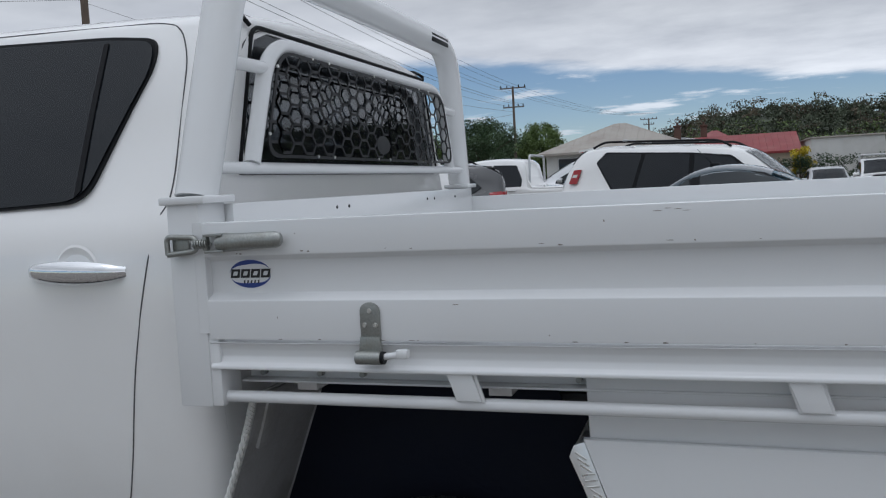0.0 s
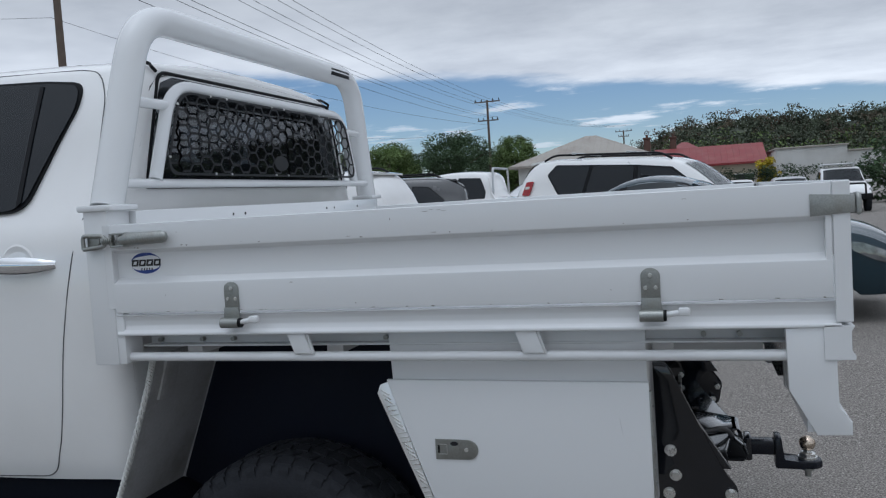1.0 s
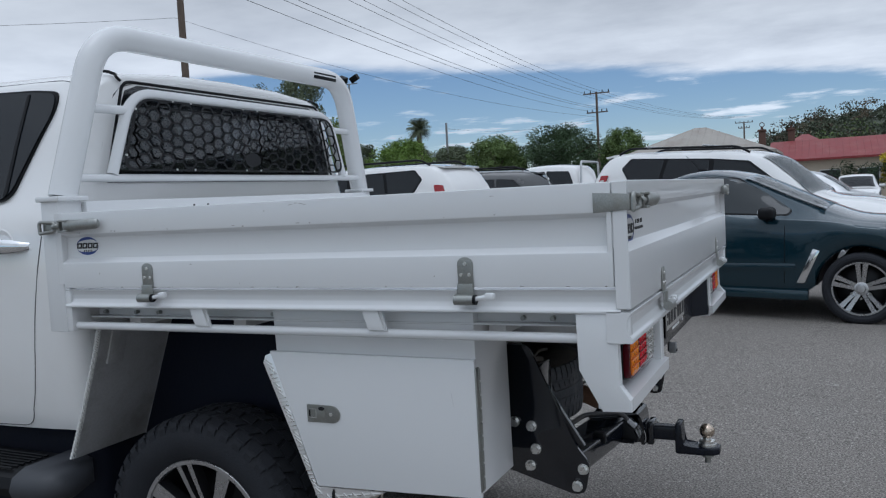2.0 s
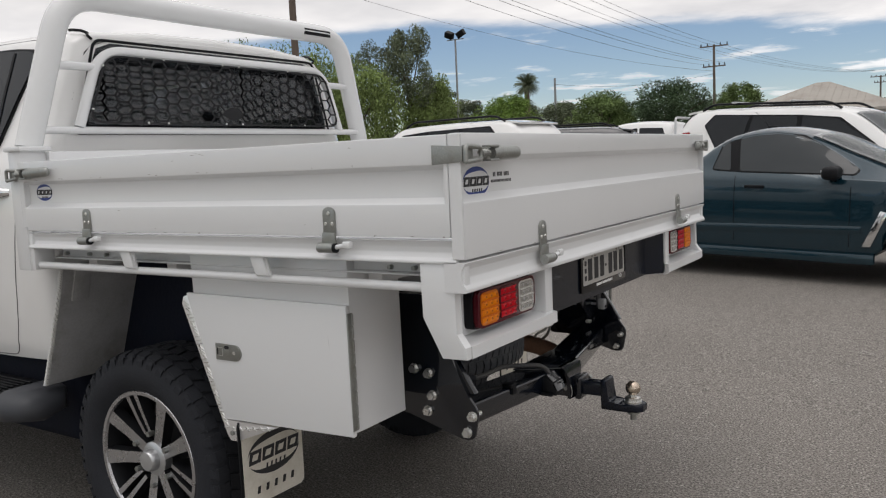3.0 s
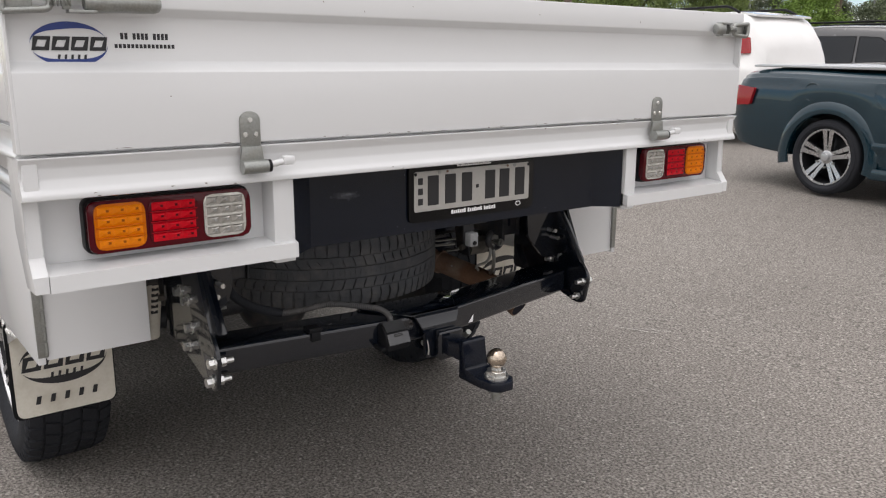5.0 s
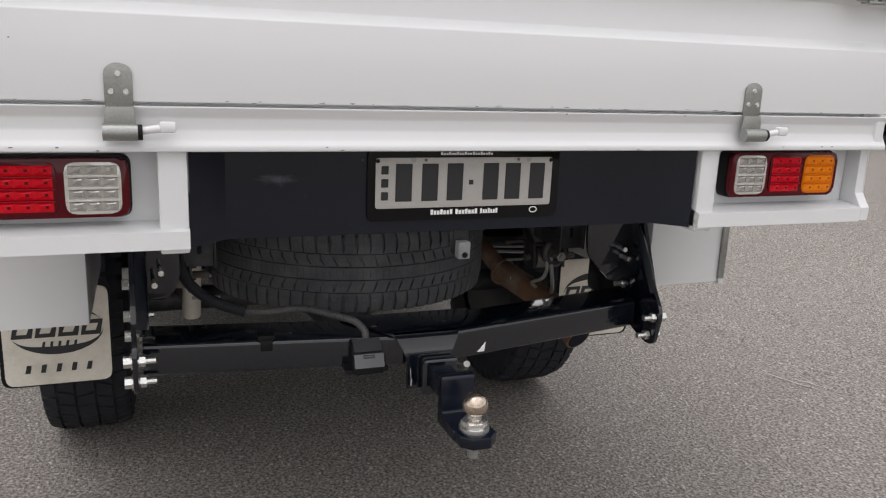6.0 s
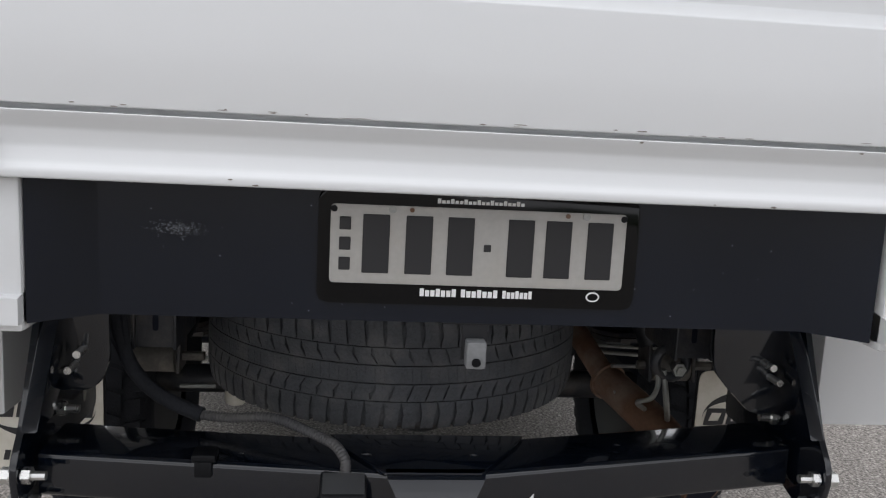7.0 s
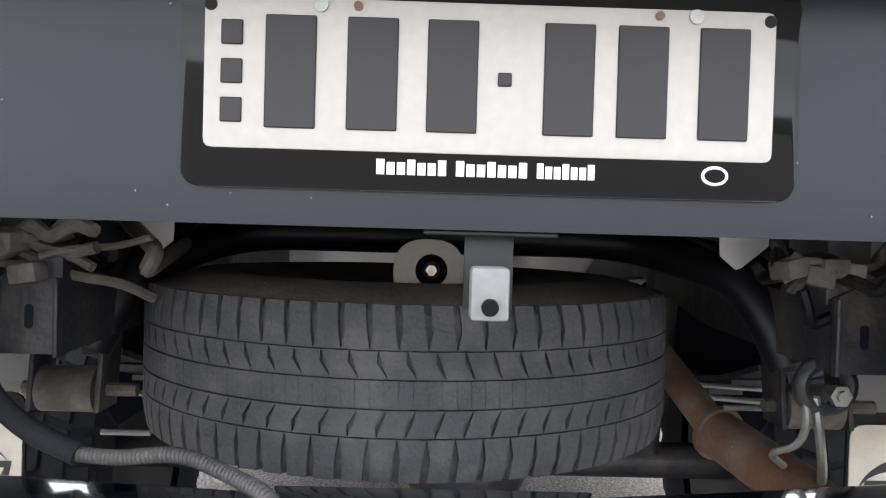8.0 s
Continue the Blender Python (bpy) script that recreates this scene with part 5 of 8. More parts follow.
both("edge_rope", bm, ROPE, guards, "white twisted rope along the guard's edge")
bm = bmesh.new()
ring_loft(bm, [[(x + d, y, z) for d, y in ((0.0, 0.420), (0.055, 0.420), (0.055, 0.424), (0.0, 0.424))] for x, z in rows])
both("guard_flange", bm, GUARD, guards)
bm = bmesh.new()
box(bm, -1.85, -1.838, 0.14, 0.21, 0.93, 1.075, 0.002, m=T((-1.84, 0, 1.0)) @ M.Rotation(radians(18), 4, "Y") @ T((1.85, 0, -1.0)))
both("guard_stay", bm, GUARD, guards)

# ---- tow bar ----
def side_plate_outline():
    return [(p.x, p.z) for p in fillet([(-0.48, 0, 0.99), (-0.40, 0, 0.99), (-0.372, 0, 0.93), (-0.262, 0, 0.690), (-0.222, 0, 0.640), (-0.240, 0, 0.550), (-0.275, 0, 0.545), (-0.485, 0, 0.605), (-0.585, 0, 0.605), (-0.585, 0, 0.99)], 0.02, 3, True)]


half_bar = bmesh.new()
for ya, xa, yb, xb in ((0.425, -0.280, 1.005, -0.205), (W - 0.425, -0.322, W - 1.005, -0.205)):
    sec = [(0.0, 0.574), (0.0, 0.644), (-0.125, 0.644), (-0.125, 0.574)]
    ring_loft(half_bar, [[(xx + p.x, y, p.y) for p in fillet([(a, b, 0) for a, b in sec], 0.010, 3, True)] for y, xx in ((ya, xa), (yb, xb))])
towbar = part("tow_bar", half_bar, GLOSSBLACK, truck, "black powder-coated tow bar under the tray")
for m in (M(), across(M())):
    bm = bmesh.new()
    prism(bm, side_plate_outline(), 0.405, 0.415, "xz", 0.0015)
    bmesh.ops.transform(bm, matrix=m, verts=bm.verts[:])
    part("side_plate", bm, GLOSSBLACK, towbar, "black bolted side plate")
    bm = bmesh.new()
    prism(bm, [(-0.43, 0.99), (-0.35, 0.86), (-0.24, 0.69), (-0.30, 0.69), (-0.42, 0.80), (-0.48, 0.99)], 0.4155, 0.440, "xz", 0.003)
    bmesh.ops.transform(bm, matrix=m, verts=bm.verts[:])
    part("gusset", bm, GLOSSBLACK, towbar)
    bm = bmesh.new()
    near = [(0.416, 0.712, 0), (0.470, 0.712, 0), (0.492, 0.725, 0), (0.506, 0.765, 0), (0.506, 0.93, 0), (0.416, 0.93, 0)]
    away = [(0.416, 0.688, 0), (0.480, 0.688, 0), (0.523, 0.730, 0), (0.554, 0.765, 0), (0.560, 0.82, 0), (0.560, 0.93, 0), (0.416, 0.93, 0)]
    prism(bm, [(p.x, p.y) for p in fillet(near if m == M() else away, 0.01, 3, True)], -0.372, -0.362, "yz", 0.002)
    bmesh.ops.transform(bm, matrix=m, verts=bm.verts[:])
    part("inner_bracket", bm, GLOSSBLACK, towbar)
    for yy, zz in ((0.468, 0.782), (0.454, 0.756)):
        bm = bmesh.new()
        rod(bm, (-0.362, yy, zz), (-0.325, yy, zz), 0.0062, 10)
        bmesh.ops.transform(bm, matrix=m, verts=bm.verts[:])
        part("stud", bm, BRIGHT, towbar, "bright threaded stud")
    for x, z in ((-0.452, 0.752), (-0.398, 0.742), (-0.387, 0.673), (-0.406, 0.621), (-0.243, 0.624), (-0.263, 0.571)):
        bm = bmesh.new()
        rod(bm, (x, 0.405, z), (x, 0.402, z), 0.0165, 16)
        rod(bm, (x, 0.402, z), (x, 0.388, z), 0.0125, 6)
        rod(bm, (x, 0.415, z), (x, 0.450, z), 0.0070, 8)
        rod(bm, (x, 0.418, z), (x, 0.430, z), 0.0125, 6)
        bmesh.ops.transform(bm, matrix=m, verts=bm.verts[:])
        part("bolt", bm, BRIGHT, towbar, "bright zinc bolt")
bm = bmesh.new()
prism(bm, [(-0.348, 0.855), (-0.315, 0.865), (-0.200, 0.94), (-0.200, 1.085), (-0.315, 1.16), (-0.348, 1.175)], 0.6445, 0.650, "xy", 0.002)
ring_loft(bm, [[(x, y, z) for y, z in ((MID - 0.013 - h, z0), (MID - 0.013 + h, z0))] + [(x - 0.012, y, z) for y, z in ((MID - 0.013 + h, z0), (MID - 0.013 - h, z0))] for x, h, z0 in ((-0.203, 0.074, 0.650), (-0.191, 0.072, 0.644), (-0.184, 0.062, 0.625), (-0.180, 0.050, 0.600), (-0.179, 0.047, 0.530))])
part("centre_gusset", bm, GLOSSBLACK, towbar)
bm = bmesh.new()
prism(bm, [(1.003, 0.528), (1.071, 0.528), (1.071, 0.598), (1.003, 0.598)], -0.32, -0.165, "yz", 0.004)
box(bm, -0.178, -0.152, 0.997, 1.077, 0.522, 0.605, 0.008, 3)
part("receiver", bm, GLOSSBLACK, towbar, "square tow hitch receiver")
bm = bmesh.new()
box(bm, -0.24, -0.070, 1.012, 1.062, 0.540, 0.588, 0.004)
prism(bm, [(p.x, p.z) for p in fillet([(-0.080, 0, 0.604), (-0.058, 0, 0.604), (-0.054, 0, 0.524), (0.020, 0, 0.522), (0.020, 0, 0.496), (-0.080, 0, 0.496)], 0.008, 3, True)], 1.004, 1.078, "xz", 0.004)
prism(bm, [(-0.02, 1.008), (-0.02, 1.073), (0.0, 1.084), (0.045, 1.086), (0.068, 1.066), (0.068, 1.028), (0.048, 1.008), (0.0, 1.006)], 0.497, 0.523, "xy", 0.004)
part("ball_mount", bm, BLACK, towbar, "black drop ball mount")
bm = bmesh.new()
lathe(bm, [(0, -0.066), (0.011, -0.066), (0.011, -0.045), (0.021, -0.044), (0.021, -0.030)], T((0.025, 1.046, 0.528)) @ M.Rotation(math.pi / 2, 4, "X"), 16)
part("ball_nut", bm, ZINC, towbar)
bm = bmesh.new()
lathe(bm, [(0.0, 0.0), (0.031, 0.0), (0.031, 0.008), (0.026, 0.0085)], T((0.025, 1.046, 0.5232)) @ M.Rotation(math.pi / 2, 4, "X"), 28)
lathe(bm, [(0.028, 0.008), (0.028, 0.019), (0.024, 0.022), (0.0145, 0.023), (0.0135, 0.034)], T((0.025, 1.046, 0.5232)) @ M.Rotation(math.pi / 2, 4, "X") @ M.Rotation(0.3, 4, "Y"), 6)
part("ball_collar", bm, BRIGHT, towbar, "bright collar under the ball")
bm = bmesh.new()
sphere(bm, (0.025, 1.046, 0.575), 0.0262, 28)
part("tow_ball", bm, BALLSTEEL, towbar, "worn steel tow ball")
bm = bmesh.new()
tube(bm, fillet([(-0.200, 0.972, 0.566), (-0.200, 1.090, 0.566), (-0.175, 1.103, 0.568), (-0.155, 1.098, 0.586)], 0.02, 5), 0.0075, 10)
part("hitch_pin", bm, ZINC, towbar, "bent steel hitch pin")
bm = bmesh.new()
tube(bm, fillet([(-0.195, 0.974, 0.598), (-0.187, 0.974, 0.573), (-0.190, 0.977, 0.548), (-0.180, 0.977, 0.533), (-0.175, 0.977, 0.558), (-0.183, 0.975, 0.588)], 0.01, 4), 0.0020, 6)
part("pin_clip", bm, CHROME, towbar)
bm = bmesh.new()
prism(bm, [(-0.235, 0.642), (-0.212, 0.638), (-0.192, 0.620), (-0.176, 0.590), (-0.180, 0.574), (-0.235, 0.574)], 0.846, 0.916, "xz", 0.006)
box(bm, -0.232, -0.186, 0.832, 0.928, 0.574, 0.584, 0.003)
socket = part("trailer_socket", bm, TRIM, towbar, "black flat trailer socket with a lid")
bm = bmesh.new()
prism(bm, [(-0.214, 0.6405), (-0.190, 0.621), (-0.187, 0.6235), (-0.212, 0.6445)], 0.850, 0.912, "xz", 0.001)
prism(bm, [(-0.186, 0.616), (-0.1735, 0.590), (-0.1710, 0.592), (-0.1835, 0.619)], 0.848, 0.914, "xz", 0.001)
box(bm, -0.190, -0.178, 0.868, 0.894, 0.610, 0.617, 0.002)
part("socket_lid", bm, GREYPAINT, socket, "glossy grey lid")
bm = bmesh.new()
box(bm, -0.280, -0.244, 0.655, 0.690, 0.644, 0.656, 0.002)
box(bm, -0.251, -0.242, 0.660, 0.685, 0.622, 0.646, 0.001)
part("cable_clip", bm, TRIM, towbar)


def conduit(bm, pts, r, ribs=True):
    line = fillet(pts, 0.06, 8)
    total = [0.0]
    for a, b in zip(line, line[1:]):
        total.append(total[-1] + (b - a).length)
    n = max(8, int(total[-1] / 0.0028)) if ribs else 60
    even = []
    for k in range(n + 1):
        s = total[-1] * k / n
        i = min(max(np.searchsorted(total, s) - 1, 0), len(line) - 2)
        f = (s - total[i]) / max(1e-6, total[i + 1] - total[i])
        even.append(line[i].lerp(line[i + 1], f))
    side = Vector((0, 0, 1))
    rings = []
    for k, p in enumerate(even):
        d = (even[min(k + 1, n)] - even[max(k - 1, 0)]).normalized()
        side = (side - d * side.dot(d)).normalized()
        up = d.cross(side)
        rr = r * (1.0 if k % 2 or not ribs else 0.86)
        rings.append([p + (side * math.cos(2 * math.pi * j / 10) + up * math.sin(2 * math.pi * j / 10)) * rr for j in range(10)])
    ring_loft(bm, rings)


bm = bmesh.new()
conduit(bm, [(-0.385, 0.640, 0.666), (-0.365, 0.690, 0.668), (-0.335, 0.765, 0.684), (-0.295, 0.822, 0.676), (-0.250, 0.868, 0.672), (-0.228, 0.884, 0.656), (-0.218, 0.882, 0.638)], 0.0085)
part("trailer_cable", bm, GREY_CABLE, towbar, "grey corrugated cable conduit")
bm = bmesh.new()
tube(bm, fillet([(-0.47, 0.475, 0.93), (-0.44, 0.492, 0.80), (-0.42, 0.526, 0.724), (-0.40, 0.580, 0.686), (-0.383, 0.645, 0.666)], 0.06, 8), 0.0125, 12)
for dy, rr in ((0.018, 0.006), (-0.016, 0.005)):
    tube(bm, fillet([(-0.465, 0.475 + dy, 0.93), (-0.435, 0.490 + dy, 0.80), (-0.418, 0.524, 0.735)], 0.05, 6), rr, 8)
part("cable_wrap", bm, RUBBER, towbar, "black taped cable loom")

# ---- spare wheel and chassis ----
SPARE = (-0.80, 0.9745, 0.730)
spare_m = T(SPARE) @ M.Rotation(-math.pi / 2, 4, "X")
spare = thing("spare_wheel", "", "")
spare.parent, spare.matrix_basis = truck, spare_m
spare["label"] = "spare wheel slung flat under the tray"
bm = tyre_mesh(0.388, 0.230, 0.222, "highway", 96)
for f in bm.faces:
    f.material_index = int(abs(f.calc_center_median().y) > 0.115 * 0.80)
part("tyre", bm, [OLDRUBBER, SIDEWALL], spare, "worn dusty highway tyre")
tagged(part("tread", tyre_mesh(0.388, 0.230, 0.222, "highway", blocks=True), OLDRUBBER, spare, "worn highway tread blocks", smooth=0), kind="stuff")
bm = bmesh.new()
lathe(bm, [(0.224, -0.10), (0.20, -0.09), (0.19, 0.0), (0.20, 0.09), (0.224, 0.10)], n=48)
lathe(bm, [(0.19, -0.02), (0.08, -0.05), (0, -0.05)], n=48)
part("rim", bm, CHASSIS, spare)


def chassis_part(name, bm, mat=None, label=""):
    return part(name, bm, mat or CHASSIS, frame_rail_root, label)


frame_rail_root = part("chassis_cross_tube", (lambda b: (tube(b, fillet([(-0.62, 0.555, 0.74), (-0.66, 0.60, 0.85), (-0.88, 0.70, 0.898), (-0.88, 1.33, 0.898), (-0.66, 1.45, 0.85), (-0.62, 1.495, 0.74)], 0.09, 6), 0.028, 16), b)[1])(bmesh.new()), GUARDBLACK, truck, "black curved cross tube of the chassis")
for y in (0.515, W - 0.515 - 0.075):
    bm = bmesh.new()
    ring_loft(bm, [[(x, yy, zz) for yy, zz in ((y, z), (y + 0.075, z), (y + 0.075, z + 0.125), (y, z + 0.085))] for x, z in ((-0.46, 0.757), (-0.9, 0.765), (-1.3, 0.82), (-1.7, 0.79), (-2.2, 0.62), (-5.0, 0.60))])
    chassis_part("chassis_rail", bm, label="dusty black chassis rail")
    s = 1 if y < 1 else -1
    yc = y + 0.0375 - s * 0.058
    for k in range(4):
        bm = bmesh.new()
        half = 0.62 - 0.11 * k
        ring_loft(bm, [[(-1.433 + half * u, yc + dy, 0.60 - 0.012 * k + 0.10 * u * u * (half / 0.62) ** 2 + dz) for dy, dz in ((-0.032, 0), (0.032, 0), (0.032, 0.010), (-0.032, 0.010))] for u in (-1, -0.75, -0.5, -0.25, 0, 0.25, 0.5, 0.75, 1)])
        chassis_part("leaf_spring", bm, label="leaf spring")
    bm = bmesh.new()
    rod(bm, (-0.706, yc - 0.04, 0.668), (-0.706, yc + 0.04, 0.668), 0.033, 18)
    rod(bm, (-0.706, yc - 0.05, 0.668), (-0.706, yc + 0.05, 0.668), 0.020, 18)
    rod(bm, (-0.706, yc - 0.068, 0.668), (-0.706, yc + 0.095, 0.668), 0.010, 8)
    chassis_part("spring_eye", bm, DUSTY, "dusty spring eye")
    bm = bmesh.new()
    prism(bm, [(-0.742, 0.64), (-0.675, 0.64), (-0.70, 0.80), (-0.735, 0.825), (-0.775, 0.80)], yc - 0.052, yc - 0.044, "xz", 0.002)
    outer = chassis_part("spring_shackle", bm)
    bm = bmesh.new()
    prism(bm, [(-0.742, 0.64), (-0.675, 0.64), (-0.70, 0.80), (-0.735, 0.825), (-0.775, 0.80)], yc + 0.044, yc + 0.052, "xz", 0.002)
    chassis_part("spring_shackle", bm)
    bm = bmesh.new()
    rod(bm, (-0.745, yc - 0.05 * s, 0.784), (-0.745, yc + 0.085 * s, 0.784), 0.009, 8)
    rod(bm, (-0.745, yc + 0.052 * s, 0.784), (-0.745, yc + 0.066 * s, 0.784), 0.0165, 6)
    chassis_part("shackle_bolt", bm, ZINC)
    bm = bmesh.new()
    rod(bm, (-1.38, yc + 0.05 * s, 0.42), (-1.20, yc + 0.08 * s, 0.86), 0.028, 14)
    rod(bm, (-1.34, yc + 0.057 * s, 0.52), (-1.22, yc + 0.077 * s, 0.80), 0.040, 14)
    chassis_part("shock_absorber", bm)
    if s > 0:
        bm = bmesh.new()
        a, b = Vector((-1.30, 0.568, 0.36)), Vector((-1.245, 0.575, 0.60))
        rod(bm, a, b, 0.030, 20)
        part("shock_sleeve", bm, CREAM, frame_rail_root, "cream shock absorber sleeve with dark print")
        for k in range(6):
            bm = bmesh.new()
            c = a.lerp(b, 0.42 + 0.09 * k)
            box(bm, c.x + 0.0285, c.x + 0.0312, c.y - 0.012, c.y + 0.012, c.z - 0.006, c.z + 0.006, 0.001, 1)
            part("print_block", bm, INK, frame_rail_root)
    for k, (dx, dz) in enumerate(((0.0, 0.0), (0.03, -0.05))):
        bm = bmesh.new()
        rod(bm, (-0.72 + dx, yc + s * 0.05, 0.66 + dz), (-0.72 + dx, yc + s * 0.12, 0.66 + dz), 0.0045, 8)
        chassis_part("u_bolt", bm, ZINC)
    bm = bmesh.new()
    prism(bm, [(-0.60, 0.835), (-0.47, 0.835), (-0.47, 0.93), (-0.56, 0.95)], y - 0.004, y + 0.05, "xz", 0.006)
    chassis_part("tray_mount", bm)
    bm = bmesh.new()
    inner = y + 0.075 if s > 0 else y
    prism(bm, [(inner - s * 0.01, 0.985), (inner + s * 0.065, 0.985), (inner + s * 0.060, 0.885), (inner + s * 0.035, 0.864), (inner - s * 0.008, 0.90)], -0.665, -0.66, "yz", 0.001)
    chassis_part("tray_gusset", bm, WHITE, "white steel gusset under the tray")
    for dy in (0.0, 0.069):
        bm = bmesh.new()
        box(bm, -0.463, -0.448, y + dy, y + dy + 0.006, 0.755, 0.845, 0.002)
        chassis_part("rail_lip", bm)
    bm = bmesh.new()
    prism(bm, rounded(0.010, 0.028, 0.005, 3, y + 0.038, 0.800), -0.4605, -0.4592, "yz")
    chassis_part("rail_slot", bm, SHADEBLACK)
bm = bmesh.new()
rod(bm, (-1.433, 0.26, 0.38), (-1.433, W - 0.26, 0.38), 0.042, 16)
sphere(bm, (-1.433, 1.10, 0.38), 0.15, 20)
chassis_part("rear_axle", bm, label="rear axle and differential")
bm = bmesh.new()
pipe = fillet([(-1.9, 1.30, 0.70), (-1.3, 1.32, 0.80), (-1.06, 1.37, 0.785), (-0.93, 1.405, 0.705), (-0.77, 1.456, 0.610)], 0.10, 7)
tube(bm, pipe, 0.026, 16)
chassis_part("exhaust_pipe", bm, RUST, "rusty brown exhaust pipe")
bm = bmesh.new()
a, b = Vector((-0.775, 1.456, 0.610)), Vector((-0.555, 1.520, 0.566))
rod(bm, a, a.lerp(b, 0.04), 0.043, 20)
tube(bm, fillet([a.lerp(b, 0.03), b, (-0.44, 1.545, 0.503)], 0.08, 6), 0.037, 20)
tip = part("exhaust_tip", bm, RUST, truck, "rusty flanged tail pipe")
# the pipe is capped; a near-black disc stands for its dark hollow
bm = bmesh.new()
d = (Vector((-0.44, 1.545, 0.503)) - b).normalized()
rod(bm, Vector((-0.44, 1.545, 0.503)) - d * 0.01, Vector((-0.44, 1.545, 0.503)) + d * 0.001, 0.032, 20)
part("pipe_mouth", bm, SHADEBLACK, tip, "dark disc for the hollow of the pipe")
bm = bmesh.new()
tube(bm, fillet([(-0.50, 1.461, 0.722), (-0.50, 1.466, 0.690), (-0.51, 1.460, 0.660), (-0.55, 1.440, 0.640), (-0.57, 1.470, 0.618)], 0.02, 5), 0.005, 8)
tube(bm, fillet([(-0.50, 1.473, 0.722), (-0.50, 1.481, 0.675), (-0.52, 1.496, 0.630), (-0.56, 1.515, 0.600)], 0.03, 5), 0.006, 8)
chassis_part("exhaust_hanger", bm, ZINC, "pale bent hanger rods")
bm = bmesh.new()
ring = [(-0.505 + 0.012 * math.cos(a), 0.030 + 0.010 * math.sin(a)) for a in (2 * math.pi * k / 10 for k in range(10))]
ring_loft(bm, [[(x, 1.487 + q * math.cos(b), 0.735 + q * 0.95 * math.sin(b)) for x, q in ring] for b in (2 * math.pi * k / 24 for k in range(25))], True, False)
chassis_part("rubber_mount", bm, CHASSIS, "grey rubber ring of the exhaust mount")
bm = bmesh.new()
rod(bm, (-0.52, 1.498, 0.726), (-0.478, 1.498, 0.726), 0.0075, 8)
rod(bm, (-0.497, 1.498, 0.726), (-0.485, 1.498, 0.726), 0.0135, 6)
chassis_part("mount_nut", bm, ZINC)
bm = bmesh.new()
rod(bm, (-0.86, 1.43, 0.668), (-0.86, 1.60, 0.660), 0.0045, 8)
rod(bm, (-0.90, 1.47, 0.640), (-0.90, 1.62, 0.630), 0.0055, 8)
chassis_part("u_bolt", bm, ZINC)
# winch cover of the spare wheel and loose harness
bm = bmesh.new()
prism(bm, rounded(0.106, 0.100, 0.048, 6, 1.004, 0.846), -0.748, -0.742, "yz", 0.001)
chassis_part("winch_plate", bm, CREAM, "pale plastic winch guide")
bm = bmesh.new()
lathe(bm, [(0.024, -0.744), (0.024, -0.737), (0.019, -0.733), (0.013, -0.741), (0, -0.741)], T((0, 1.008, 0.850)) @ M.Rotation(math.pi / 2, 4, "Z") @ M.Diagonal((1, -1, 1, 1)), 24)
chassis_part("winch_socket", bm, TRIM)
bm = bmesh.new()
rod(bm, (-0.742, 1.008, 0.850), (-0.731, 1.008, 0.850), 0.0085, 6)
chassis_part("winch_nut", bm, BALLSTEEL)
random.seed(5)
for side_y, names in ((0.555, 7), (1.515, 6)):
    for k in range(names):
        bm = bmesh.new()
        y = side_y + random.uniform(-0.06, 0.06)
        pts = [(-0.52 - 0.05 * k, y + random.uniform(-0.06, 0.06), 0.93), (-0.50 + random.uniform(-0.03, 0.03), y + random.uniform(-0.08, 0.08), 0.875), (-0.53, y + random.uniform(-0.08, 0.08), 0.855 + random.uniform(-0.015, 0.02)), (-0.75, y + random.uniform(-0.05, 0.05), 0.88 + random.uniform(-0.03, 0.03)), (-1.1, y, 0.93)]
        tube(bm, fillet(pts, 0.05, 5), random.uniform(0.006, 0.013), 8)
        chassis_part("wiring_loom", bm, DUSTY if k % 2 else TRIM)
    bm = bmesh.new()
    box(bm, -0.55, -0.49, side_y - 0.045, side_y + 0.025, 0.842, 0.874, 0.008)
    rod(bm, (-0.50, side_y - 0.015, 0.858), (-0.472, side_y - 0.015, 0.858), 0.020, 14)
    chassis_part("wiring_plug", bm, DUSTY, "dusty grey wiring plug")
# dusty harness bundle at the rail ends
for side_y in (0.575, W - 0.575):
    for k in range(9):
        bm = bmesh.new()
        a = Vector((random.uniform(-0.475, -0.445), side_y + random.uniform(-0.09, 0.0), random.uniform(0.845, 0.895)))
        pts = [a]
        for j in range(4):
            pts.append(pts[-1] + Vector((random.uniform(-0.03, 0.02), random.uniform(0.005, 0.045), random.uniform(-0.025, 0.022))))
        tube(bm, fillet(pts, 0.02, 4), random.uniform(0.004, 0.009), 7)
        chassis_part("wiring_loom", bm, (DUSTY, DUSTY, TRIM)[k % 3])
    for k in range(4):
        bm = bmesh.new()
        p = Vector((-0.445, side_y + random.uniform(-0.09, 0.06), random.uniform(0.845, 0.885)))
        box(bm, -0.022, 0.012, -0.016, 0.016, -0.011, 0.011, 0.003, m=T(p) @ M.Rotation(random.uniform(-0.7, 0.7), 4, "X") @ M.Rotation(random.uniform(-0.5, 0.5), 4, "Z"))
        chassis_part("wiring_plug", bm, DUSTY, "dusty grey wiring plug")
# gloss black sheet across the tray's underside, just below the bearers
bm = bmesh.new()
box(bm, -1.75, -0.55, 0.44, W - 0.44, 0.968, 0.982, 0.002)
chassis_part("under_tray_sheet", bm, GLOSSBLACK)
# added dark sheet that stands for the shade behind each rear wheel
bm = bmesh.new()
